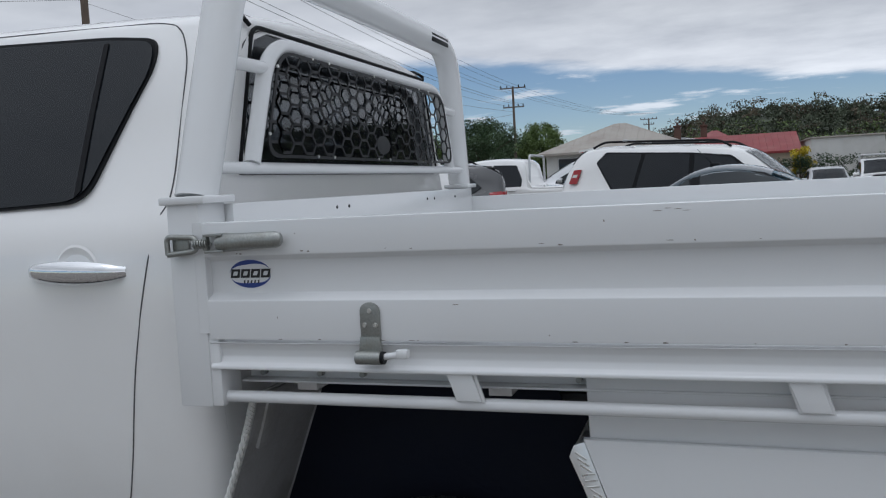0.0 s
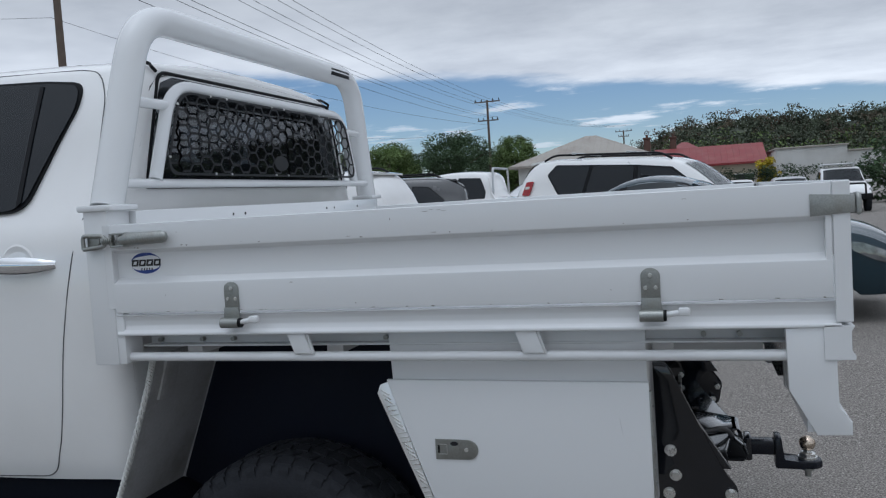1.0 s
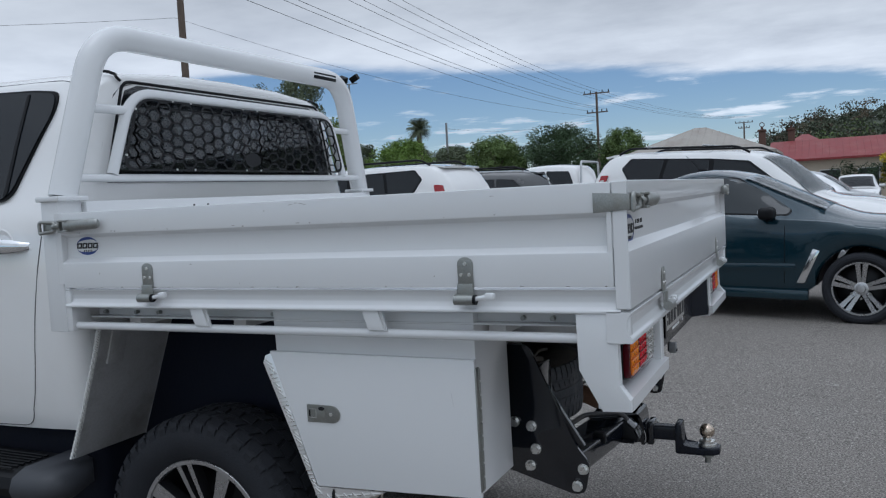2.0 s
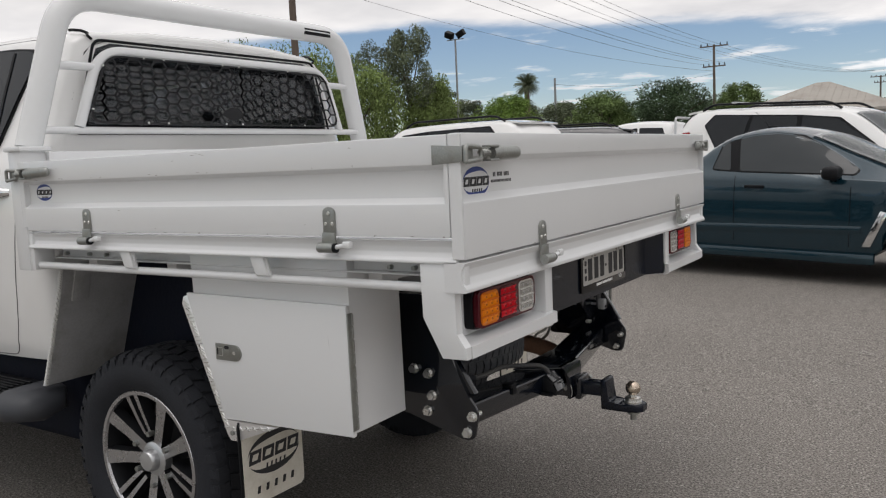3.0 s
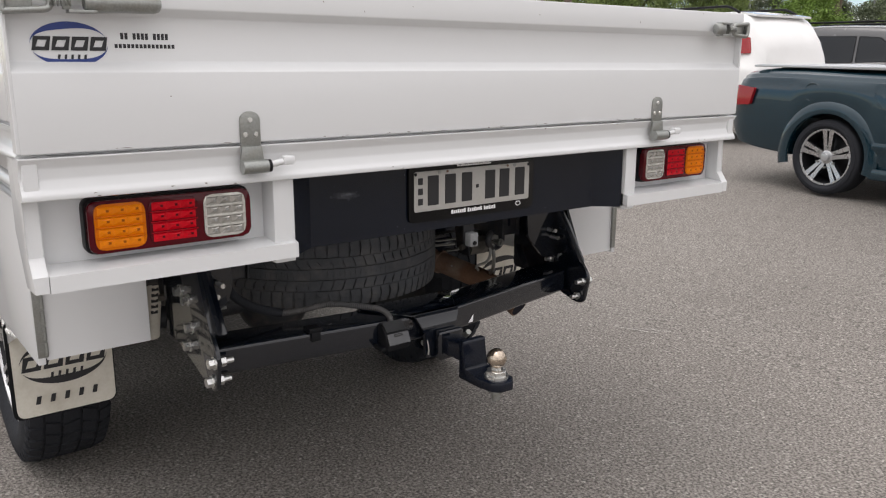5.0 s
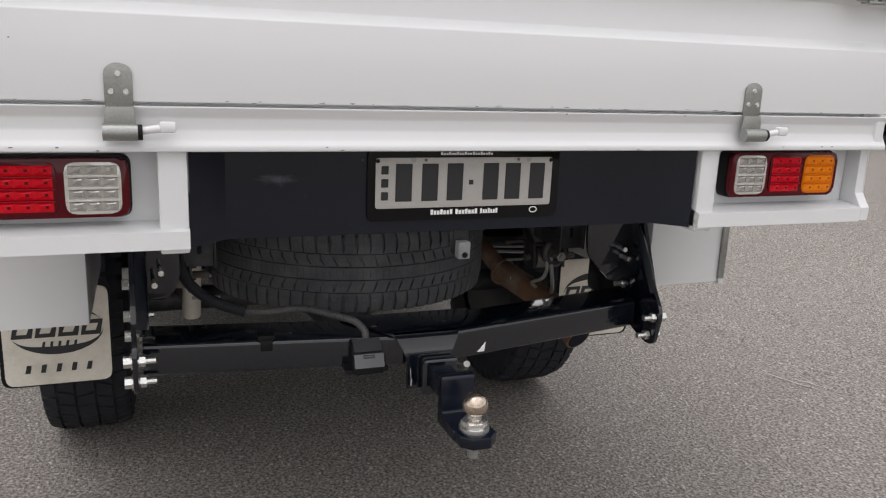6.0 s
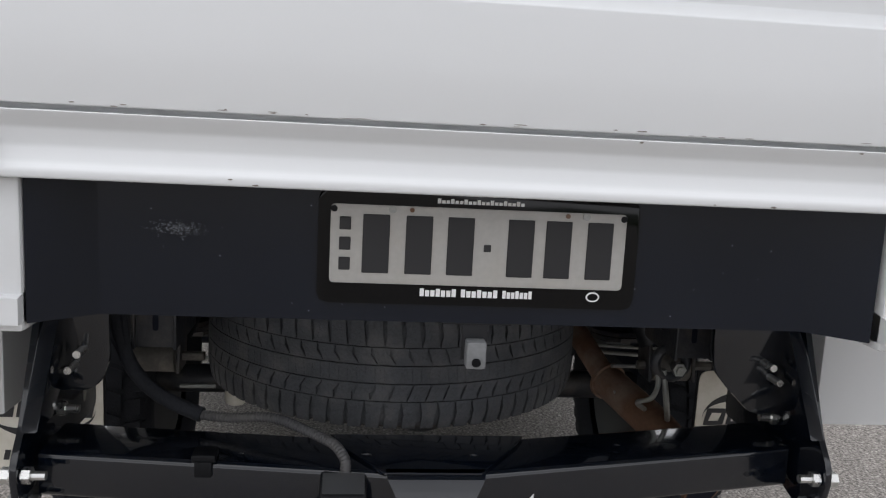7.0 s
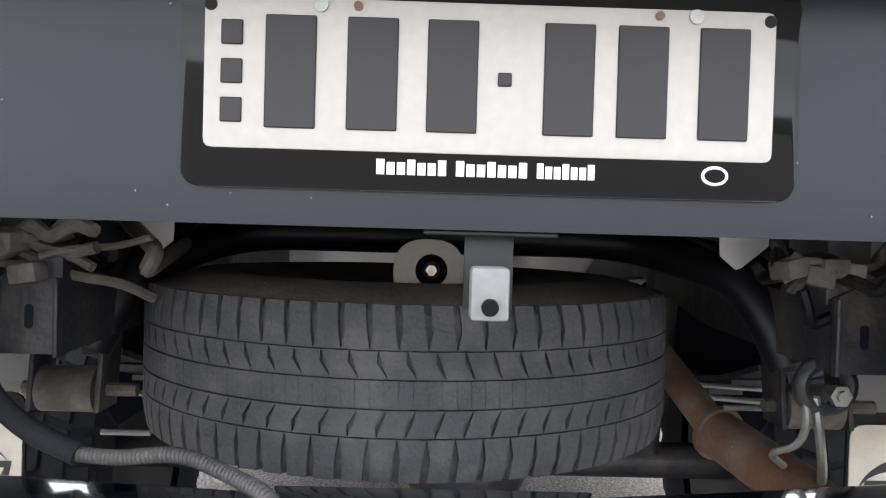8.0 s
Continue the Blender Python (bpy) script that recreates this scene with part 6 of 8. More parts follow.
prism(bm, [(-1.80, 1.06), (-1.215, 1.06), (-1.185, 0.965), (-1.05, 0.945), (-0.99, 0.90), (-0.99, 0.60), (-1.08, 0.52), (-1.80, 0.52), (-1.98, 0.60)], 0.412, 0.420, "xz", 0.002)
both("arch_shade_sheet", bm, SHADEBLACK, top, "near-black sheet for the shade inside the wheel arch")
# added box for floor and tank, set low to darken the ground beneath
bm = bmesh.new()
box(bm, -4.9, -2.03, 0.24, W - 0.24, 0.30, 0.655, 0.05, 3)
part("underbody", bm, SHADEBLACK, truck, "plain black box for underbody and tank, lowered to block light")

# ---- chipped paint ----
def chips(parent, spots, mat, seed):
    """Small flat flakes where the paint has chipped, each given by place, size and the face's outward axis."""
    r = random.Random(seed)
    bm = bmesh.new()
    for p, size, axis in spots:
        n = r.randint(5, 7)
        ring = []
        for k in range(n):
            a = 2 * math.pi * k / n
            u, v = size[0] * r.uniform(0.5, 1.0) * math.cos(a), size[1] * r.uniform(0.5, 1.0) * math.sin(a)
            ring.append((p[0] + u, p[1] - 0.0006, p[2] + v) if axis == "side" else (p[0] + 0.0006, p[1] + u, p[2] + v))
        bm.faces.new([bm.verts.new(q) for q in ring])
    tagged(part("paint_chip", bm, mat, parent, "chipped paint", smooth=0), kind="stuff")


DUSTSPECK = material("pale_dust_speck", (0.22, 0.23, 0.25), 0.8, vary=0.3, scale=60)
CHIP = material("bare_chip", (0.20, 0.18, 0.155), 0.7, vary=0.3, scale=60)
r = random.Random(8)
flakes = []
for k in range(16):
    flakes.append(((r.uniform(-1.8, -0.05), 0.0, 1.2155), (r.uniform(0.002, 0.010), r.uniform(0.0008, 0.002)), "side"))
for k in range(14):
    flakes.append(((r.uniform(-1.8, -0.05), 0.0, r.uniform(1.392, 1.397)), (r.uniform(0.002, 0.008), r.uniform(0.0008, 0.002)), "side"))
for k in range(5):
    flakes.append(((r.uniform(-1.8, -0.05), 0.0, r.choice((r.uniform(1.22, 1.285), r.uniform(1.40, 1.455)))), (r.uniform(0.001, 0.0025), r.uniform(0.001, 0.003)), "side"))
for x, z in ((-0.935, 1.447), (-0.918, 1.451), (-0.90, 1.449), (-0.887, 1.446), (-0.33, 1.441), (-1.31, 1.285)):
    flakes.append(((x, 0.0, z), (0.009, 0.0008), "side"))
chips(NEAR_GATE, flakes, CHIP, 1)
flakes = []
for k in range(34):
    flakes.append(((0.004, r.uniform(0.05, 1.98), r.uniform(1.161, 1.164)), (r.uniform(0.002, 0.014), r.uniform(0.0004, 0.0010)), "tail"))
for k in range(7):
    flakes.append(((0.004, r.uniform(0.05, 1.98), r.choice((r.uniform(1.17, 1.285), r.uniform(1.41, 1.455)))), (r.uniform(0.001, 0.002), r.uniform(0.001, 0.003)), "tail"))
chips(tailgate, flakes, CHIP, 2)
flakes = [((0.006, r.uniform(0.05, 1.98), r.choice((1.0825, 1.088, 1.151))), (r.uniform(0.002, 0.006), r.uniform(0.001, 0.0018)), "tail") for k in range(14)]
chips(tail_rail, flakes, CHIP, 3)

# rubbed patch and dust specks on the black panel
flakes = []
for k in range(320):
    flakes.append(((-0.0745, r.gauss(0.672, 0.016), r.gauss(1.020, 0.0045)), (r.uniform(0.0003, 0.0011), r.uniform(0.0002, 0.0007)), "tail"))
for k in range(26):
    flakes.append(((-0.0745, r.uniform(0.60, 1.46), r.uniform(0.92, 1.07)), (r.uniform(0.0005, 0.0012), r.uniform(0.0005, 0.0012)), "tail"))
chips(skirt_panel, flakes, DUSTSPECK, 4)

# torn sticker and bare scrapes on the tow bar
bm = bmesh.new()
xa = lambda y: -0.322 + (W - 0.425 - y) / (W - 0.425 - 1.055) * 0.117
flake = [(1.150, 0.584), (1.170, 0.582), (1.173, 0.606)]
bm.faces.new([bm.verts.new((xa(y) + 0.0015, y, z)) for y, z in flake])
part("torn_sticker", bm, PALEINK, towbar, "torn scrap of white sticker", smooth=0)
for y, w in ((0.905, 0.018), (1.075, 0.012), (0.72, 0.010), (1.32, 0.012)):
    bm = bmesh.new()
    xx = -0.265 if y < 1.2 else -0.31
    bm.faces.new([bm.verts.new(p) for p in ((xx, y, 0.6512), (xx + 0.004, y + w * 0.5, 0.6512), (xx + 0.002, y + w, 0.6512), (xx - 0.004, y + w * 0.6, 0.6512))])
    part("scrape", bm, BRIGHT, towbar, "bare scrape", smooth=0)
# fine scratches on the toolbox door
for k, (x0, z0, x1, z1) in enumerate(((-0.50, 0.93, -0.492, 0.88),)):
    bm = bmesh.new()
    d = Vector((x1 - x0, 0, z1 - z0)).normalized()
    n = Vector((-d.z, 0, d.x)) * 0.0005
    a, b = Vector((x0, 0.0613, z0)), Vector((x1, 0.0613, z1))
    bm.faces.new([bm.verts.new(p) for p in (a, a.lerp(b, 0.4) + n, b, a.lerp(b, 0.6) - n)])
    part("paint_flake", bm, GUARD, toolbox[0], "fine scratch", smooth=0)

# ---- parked cars ----
def parked_car(name, label, paint, stations, axles, wheel_r, m, windows, screens, glass=None, rails=False, band=None, tail=None, head=None, mirror=None, handles=(), spoiler=None, bars=(), sill=None, group="parked cars", spokes=5, category="car", rim=0.70):
    """A parked car: body, panes, wheels, lamps, mirrors, handles, rails. x runs forward from the tail."""
    root = thing(name, label, category, group, m=m)
    z_axle = wheel_r - 0.005
    body = Body(stations, [(x, z_axle, wheel_r + 0.055) for x in axles], 0.10)
    shell = part("body", body.mesh(M()), [paint, TRIM], root)
    glass = glass or GLASS
    for side in (-1, 1):
        if band:
            part("pillar_band", body.pane(band, side, 0.002), TRIM, root, "black pillar trim")
        for poly in windows:
            grown = [(x + (0.016 if x > sum(p[0] for p in poly) / len(poly) else -0.016), z + (0.014 if z > sum(p[1] for p in poly) / len(poly) else -0.012)) for x, z in poly]
            part("window_frame", body.pane(grown, side, 0.003), TRIM, root)
            part("side_window", body.pane(poly, side, 0.0075), glass, root, "tinted side window")
        for x, z, w in handles:
            bm = bmesh.new()
            y = side * (body.side(x, z) + 0.012)
            box(bm, x - w / 2, x + w / 2, y - 0.014, y + 0.014, z - 0.014, z + 0.014, 0.009)
            part("door_handle", bm, paint if sill is None else TRIM, root)
        if mirror:
            x, z = mirror
            bm = bmesh.new()
            y = side * (body.side(x, z) + 0.13)
            box(bm, x - 0.070, x + 0.070, y - 0.13, y + 0.12, z - 0.050, z + 0.070, 0.042, 4)
            part("mirror_shell", bm, paint if sill is None else TRIM, root)
            bm = bmesh.new()
            rod(bm, (x, side * (body.side(x, z) - 0.02), z - 0.05), (x, y, z - 0.03), 0.03, 8)
            part("mirror_stalk", bm, TRIM, root)
            bm = bmesh.new()
            box(bm, x - 0.074, x - 0.069, y - 0.09, y + 0.08, z - 0.02, z + 0.040, 0.002)
            part("mirror_glass", bm, CHROME, root)
        if rails:
            x0, x1 = rails
            z = body.top((x0 + x1) / 2)[0]
            wt = body.top((x0 + x1) / 2)[1]
            bm = bmesh.new()
            y = side * (wt - 0.07)
            tube(bm, fillet([(x0, y, z - 0.02), (x0 + 0.18, y, z + 0.075), (x1 - 0.18, y, z + 0.075), (x1, y, z - 0.02)], 0.12, 5), 0.018, 8)
            part("roof_rail", bm, TRIM, root, "dark roof rail")
        if tail:
            part("tail_lamp", body.pane(tail, side, 0.035, thick=0.05, round_by=0.02), CARRED, root, "red tail lamp")
            z0, z1 = min(p[1] for p in tail) + 0.02, max(p[1] for p in tail) - 0.01
            w0 = stations[0][4] * 0.97
            z1 = min(z1, stations[0][3])
            x0 = stations[0][0]
            if z1 > z0 + 0.02:
                bm = bmesh.new()
                box(bm, x0 - 0.015, x0 + 0.09, side * w0 * 0.80, side * (w0 + 0.03), z0, z1, 0.02, 3)
                part("rear_lamp", bm, CARRED, root, "red rear lamp")
        if head:
            part("headlamp", body.pane(head, side, 0.010, thick=0.02, round_by=0.03), HEADLAMP, root, "clear headlamp")
        if sill:
            x0, x1, z0, z1 = sill
            bm = bmesh.new()
            y = side * (body.side((x0 + x1) / 2, z1) - 0.01)
            box(bm, x0, x1, y - 0.045, y + 0.03, z0, z1, 0.02)
            part("side_skirt", bm, paint, root)
        # door gaps
        for x in [poly[0][0] - 0.035 for poly in windows[1:]] + [sum(p[0] for p in windows[-1]) / len(windows[-1]) + 0.55]:
            bm = bmesh.new()
            top_z = 1.0 if stations[3][2] < 1.06 else 1.06
            tube(bm, [(x, side * (body.side(x, z) + 0.0005), z) for z in np.linspace(0.36, top_z, 8)], 0.004, 5)
            part("door_gap", bm, TRIM, root)
    for x0, x1, mat in screens:
        part("windscreen", body.screen(x0, x1, 0.03), mat, root, "sloping glass")
    for x in bars:
        z, wt = body.top(x)
        bm = bmesh.new()
        box(bm, x - 0.035, x + 0.035, -wt + 0.02, wt - 0.02, z + 0.085, z + 0.115, 0.01)
        part("roof_bar", bm, SILVER, root, "aluminium roof bar")
    if spoiler:
        x, z, w = spoiler
        bm = bmesh.new()
        rows = [[(x - 0.10, y, z - 0.03), (x + 0.16, y, z + 0.015), (x + 0.16, y, z + 0.045), (x - 0.10, y, z)] for y in (-w, -w * 0.9, 0.0, w * 0.9, w)]
        ring_loft(bm, rows)
        part("spoiler", bm, paint, root)
    for x in axles:
        half = stations[len(stations) // 2][4] - 0.115
        add_wheel(root, (x, -half, z_axle), False, wheel_r, 0.235, wheel_r * rim, "plain", spokes)
        add_wheel(root, (x, half, z_axle), True, wheel_r, 0.235, wheel_r * rim, "plain", spokes)
    return root


def stand(x, y, yaw):
    """The pose of a car whose middle part follows the ground; x, y mark its tail."""
    f = Vector((math.cos(radians(yaw)), math.sin(radians(yaw))))
    za, zb = rise_at(x + f.x * 1.0, y + f.y * 1.0), rise_at(x + f.x * 4.0, y + f.y * 4.0)
    tilt = math.atan2(zb - za, 3.0)
    return T((x, y, za - math.tan(tilt) * 1.0)) @ M.Rotation(radians(yaw), 4, "Z") @ M.Rotation(-tilt, 4, "Y")


# dark teal sports utility beside the truck; rear axle 1.12 m ahead of the tail
UTE = [(0.0, 0.45, 0.86, 0.94, 0.86, 0.76), (0.10, 0.36, 0.97, 1.05, 0.92, 0.82), (0.6, 0.30, 1.01, 1.085, 0.945, 0.855), (1.5, 0.27, 1.01, 1.09, 0.95, 0.86), (1.72, 0.27, 1.01, 1.13, 0.95, 0.85),
       (1.92, 0.27, 1.015, 1.29, 0.95, 0.80), (2.12, 0.27, 1.015, 1.40, 0.95, 0.765), (2.36, 0.26, 1.01, 1.452, 0.95, 0.745), (2.66, 0.26, 1.005, 1.455, 0.95, 0.735), (3.02, 0.26, 0.995, 1.395, 0.95, 0.725),
       (3.45, 0.26, 0.98, 1.22, 0.95, 0.725), (3.86, 0.26, 0.96, 1.05, 0.945, 0.74), (4.05, 0.27, 0.93, 0.985, 0.94, 0.78), (4.6, 0.27, 0.86, 0.925, 0.92, 0.76), (4.92, 0.30, 0.70, 0.78, 0.85, 0.66), (5.02, 0.36, 0.56, 0.62, 0.74, 0.56)]
def forward(x):
    """The cabin sits well forward behind a long bed."""
    return x + float(np.interp(x, (1.2, 1.75, 2.3, 2.7, 3.1, 3.6, 4.05), (0.0, 0.19, 0.17, 0.08, 0.0, -0.02, 0.0)))


UTE = [(forward(row[0]),) + row[1:] for row in UTE]
UTE_WIN = [[(1.97, 1.075), (2.16, 1.06), (2.115, 1.345), (2.05, 1.315)], [(2.255, 1.055), (2.215, 1.368), (2.36, 1.400), (2.66, 1.415), (2.94, 1.385), (3.26, 1.245), (3.52, 1.08), (3.49, 1.03)]]
UTE_WIN = [[(forward(x), z) for x, z in poly] for poly in UTE_WIN]
UTE_PILLAR = [(forward(x), z) for x, z in ((2.13, 1.05), (2.28, 1.045), (2.24, 1.375), (2.085, 1.35))]
teal = parked_car("sports_ute", "dark teal two-door utility car with a white bed cover", TEAL, UTE, (1.12, 4.13), 0.338, stand(-3.295, 7.965, -6.5),
                  UTE_WIN,
                  [(3.05, 3.80, CARSCREEN)], SIDEGLASS, band=UTE_PILLAR, tail=[(0.06, 0.72), (0.06, 0.92), (0.30, 0.90), (0.26, 0.74)], head=[(4.47, 0.80), (4.60, 0.79), (4.80, 0.715), (4.95, 0.62), (4.90, 0.57), (4.70, 0.63), (4.53, 0.71)], mirror=(3.31, 1.035), handles=((2.59, 0.905, 0.19),), sill=(1.55, 3.68, 0.20, 0.30), rim=0.75)
bm = bmesh.new()
prism(bm, [(0.14, 1.095), (1.84, 1.122), (1.88, 1.14), (1.82, 1.148), (0.2, 1.125), (0.13, 1.11)], -0.80, 0.80, "xz", 0.006)
part("bed_cover", bm, SILVER, teal, "pale hard cover over the bed")
bm = bmesh.new()
lathe(bm, [(0.085, 0.004), (0.082, 0.0), (0.078, 0.0045), (0, 0.005)], T((0.92, -0.9475, 0.90)), 24)
part("fuel_flap", bm, TEAL, teal)
for side in (-1, 1):
    bm = bmesh.new()
    prism(bm, [(3.575, 0.372), (3.645, 0.372), (3.775, 0.685), (3.715, 0.705)], side * 0.952, side * 0.944, "xz", 0.002)
    part("fender_vent", bm, CHROME, teal, "bright slanted fender vent")
    bm = bmesh.new()
    ring_loft(bm, [[(1.56 + 2.0 * k / 10, side * q, 0.49 + 0.004 * k + e) for q, e in ((0.940, 0.030), (0.951, 0.026), (0.961, 0.0), (0.956, -0.022), (0.940, -0.060))] for k in range(11)])
    part("door_crease", bm, TEAL, teal)
ute_body = Body(UTE)
for side in (-1, 1):
    bm = bmesh.new()
    rings = []
    for k in range(25):
        a = radians(-14 + 208 * k / 24)
        ring = []
        for r, out in ((0.388, 0.004), (0.394, 0.016), (0.43, 0.020), (0.475, 0.012), (0.50, -0.006), (0.40, -0.03)):
            x, z = 1.12 + r * math.cos(a), 0.333 + r * math.sin(a)
            ring.append((x, side * (min(0.95, ute_body.side(x, max(0.45, z))) + out), z))
        rings.append(ring)
    ring_loft(bm, rings)
    part("wheel_arch_flare", bm, TEAL, teal)
bm = bmesh.new()
tube(bm, [(2.44, 0.0, 1.48), (2.26, 0.0, 1.66)], 0.004, 6, 0.002)
box(bm, 2.40, 2.50, -0.02, 0.02, 1.46, 1.505, 0.008)
part("aerial", bm, TRIM, teal)

WAGON = [(-0.16, 0.58, 1.00, 1.30, 0.78, 0.64), (-0.06, 0.48, 1.07, 1.48, 0.89, 0.68), (0.08, 0.44, 1.09, 1.68, 0.93, 0.69), (0.28, 0.40, 1.10, 1.81, 0.94, 0.72), (0.9, 0.38, 1.10, 1.845, 0.945, 0.73), (2.2, 0.38, 1.08, 1.84, 0.945, 0.73), (2.62, 0.38, 1.07, 1.78, 0.945, 0.72),
         (3.05, 0.38, 1.06, 1.48, 0.945, 0.74), (3.4, 0.38, 1.05, 1.20, 0.94, 0.80), (4.1, 0.40, 0.99, 1.11, 0.92, 0.80), (4.6, 0.42, 0.86, 0.96, 0.86, 0.70), (4.76, 0.50, 0.70, 0.78, 0.76, 0.58)]
WAGON_WIN = [[(0.465, 1.60), (0.62, 1.38), (0.74, 1.20), (1.04, 1.19), (1.16, 1.735), (0.61, 1.745)], [(1.10, 1.19), (1.22, 1.735), (1.88, 1.725), (1.88, 1.18)], [(1.95, 1.18), (1.95, 1.72), (2.45, 1.68), (2.96, 1.31), (3.03, 1.18)]]
WAGON_BAND = [(0.44, 1.60), (0.72, 1.175), (3.06, 1.16), (2.98, 1.33), (2.47, 1.705), (1.9, 1.745), (0.59, 1.765)]
prado = parked_car("station_wagon", "large white off-road wagon with roof rails, parked", CABWHITE, WAGON, (1.0, 3.79), 0.385, stand(-2.92, 12.3, -12.0),
                   WAGON_WIN, [(2.66, 3.36, CARSCREEN), (0.0, 0.22, GLASS)], rails=(0.35, 2.45), band=WAGON_BAND, bars=(0.87, 1.77), tail=[(0.0, 1.27), (0.07, 1.49), (0.21, 1.50), (0.15, 1.27)], head=[(4.2, 0.84), (4.18, 0.97), (4.58, 0.88), (4.62, 0.76)],
                   mirror=(2.86, 1.20), handles=((1.25, 1.02, 0.2), (2.15, 1.02, 0.2)), spoiler=(0.19, 1.80, 0.62))
for side in (-1, 1):
    part("reverse_lamp", Body(WAGON).pane([(0.055, 1.37), (0.07, 1.415), (0.15, 1.42), (0.14, 1.375)], side, 0.038, thick=0.02, round_by=0.006), CLEAR_LENS, prado, "clear strip of the tail lamp")
parked_car("station_wagon", "white off-road wagon with dark roof rails and red tail lamps", CABWHITE, WAGON, (1.0, 3.79), 0.385, stand(-5.05, 10.8, 176.0),
           WAGON_WIN, [(2.66, 3.36, CARSCREEN)], rails=(0.35, 2.45), band=WAGON_BAND, tail=[(0.0, 1.27), (0.07, 1.49), (0.21, 1.50), (0.15, 1.27)], head=[(4.2, 0.84), (4.18, 0.97), (4.58, 0.88), (4.62, 0.76)],
           mirror=(2.86, 1.20), handles=((1.25, 1.02, 0.2), (2.15, 1.02, 0.2)), spoiler=(0.19, 1.80, 0.62))
CROSS = [(0.0, 0.50, 0.95, 1.30, 0.80, 0.60), (0.08, 0.42, 1.02, 1.48, 0.90, 0.66), (0.45, 0.34, 1.05, 1.66, 0.95, 0.70), (1.2, 0.32, 1.04, 1.72, 0.96, 0.71), (2.3, 0.32, 1.02, 1.72, 0.96, 0.71), (2.75, 0.32, 1.01, 1.64, 0.96, 0.70),
         (3.3, 0.32, 1.0, 1.34, 0.955, 0.72), (3.7, 0.32, 0.99, 1.09, 0.95, 0.78), (4.3, 0.34, 0.92, 1.01, 0.92, 0.77), (4.7, 0.38, 0.78, 0.86, 0.85, 0.68), (4.86, 0.45, 0.62, 0.70, 0.74, 0.56)]
CROSS_WIN = [[(0.50, 1.20), (0.70, 1.08), (1.20, 1.07), (1.20, 1.53), (0.85, 1.50)], [(1.27, 1.07), (1.27, 1.53), (2.0, 1.54), (2.0, 1.06)], [(2.07, 1.06), (2.07, 1.54), (2.55, 1.50), (3.15, 1.18), (3.22, 1.06)]]
parked_car("family_wagon", "dark grey family wagon with red tail lamps, parked", GREYPAINT, CROSS, (0.98, 3.77), 0.37, stand(-5.25, 16.25, 193.0), CROSS_WIN, [(2.8, 3.64, CARSCREEN), (0.05, 0.36, GLASS)], rails=(0.6, 2.5),
           tail=[(0.04, 0.98), (0.06, 1.10), (0.34, 1.08), (0.30, 0.96)], mirror=(3.05, 1.12), handles=((1.38, 0.96, 0.2), (2.25, 0.96, 0.2)), spoiler=(0.30, 1.63, 0.6))
CREW = [(0.0, 0.60, 0.95, 1.05, 0.88, 0.84), (0.08, 0.55, 1.0, 1.08, 0.92, 0.88), (1.45, 0.5, 1.04, 1.11, 0.93, 0.88), (1.56, 0.5, 1.06, 1.30, 0.93, 0.84), (1.62, 0.5, 1.07, 1.66, 0.93, 0.72), (1.8, 0.48, 1.08, 1.76, 0.93, 0.71), (2.6, 0.46, 1.08, 1.80, 0.93, 0.71),
        (3.2, 0.46, 1.06, 1.72, 0.93, 0.70), (3.7, 0.46, 1.05, 1.38, 0.93, 0.74), (4.0, 0.46, 1.05, 1.16, 0.93, 0.80), (4.7, 0.48, 0.98, 1.08, 0.90, 0.78), (5.15, 0.50, 0.82, 0.90, 0.84, 0.68), (5.28, 0.56, 0.70, 0.76, 0.76, 0.6)]
CREW_WIN = [[(1.74, 1.12), (1.72, 1.30), (1.86, 1.62), (2.42, 1.65), (2.42, 1.12)], [(2.50, 1.12), (2.50, 1.65), (3.05, 1.60), (3.60, 1.25), (3.66, 1.12)]]
crew = parked_car("crew_cab_ute", "white crew-cab utility truck with a rack, parked", CABWHITE, CREW, (1.15, 4.2), 0.38, stand(-3.52, 18.7, 178.0), CREW_WIN, [(3.25, 3.96, CARSCREEN)],
                  tail=[(0.03, 0.72), (0.03, 0.98), (0.14, 0.98), (0.14, 0.72)], mirror=(3.50, 1.18), handles=((1.95, 1.02, 0.2), (2.7, 1.02, 0.2)), category="utility truck")
bm = bmesh.new()
tube(bm, fillet([(1.52, -0.8, 1.08), (1.52, -0.74, 1.86), (1.52, 0.74, 1.86), (1.52, 0.8, 1.08)], 0.1, 4), 0.03, 8)
part("rack_hoop", bm, SILVER, crew)
parked_car("family_wagon", "silver family wagon parked behind the others", SILVER, CROSS, (0.98, 3.77), 0.37, stand(-1.9, 22.5, 178.0), CROSS_WIN, [(2.8, 3.64, CARSCREEN)], mirror=(3.05, 1.12), tail=[(0.04, 0.98), (0.06, 1.10), (0.34, 1.08), (0.30, 0.96)])
parked_car("hatchback", "silver hatchback parked across the lot", SILVER, [(x, zb, zw * 0.93, zt * 0.87, w * 0.94, wt * 0.94) for x, zb, zw, zt, w, wt in CROSS], (0.95, 3.6), 0.32, stand(-2.4, 29.0, -8.0),
           [[(x, z * 0.88) for x, z in poly] for poly in CROSS_WIN], [(2.8, 3.64, CARSCREEN)], mirror=(3.05, 1.0), head=[(4.25, 0.72), (4.22, 0.86), (4.66, 0.76), (4.70, 0.62)])
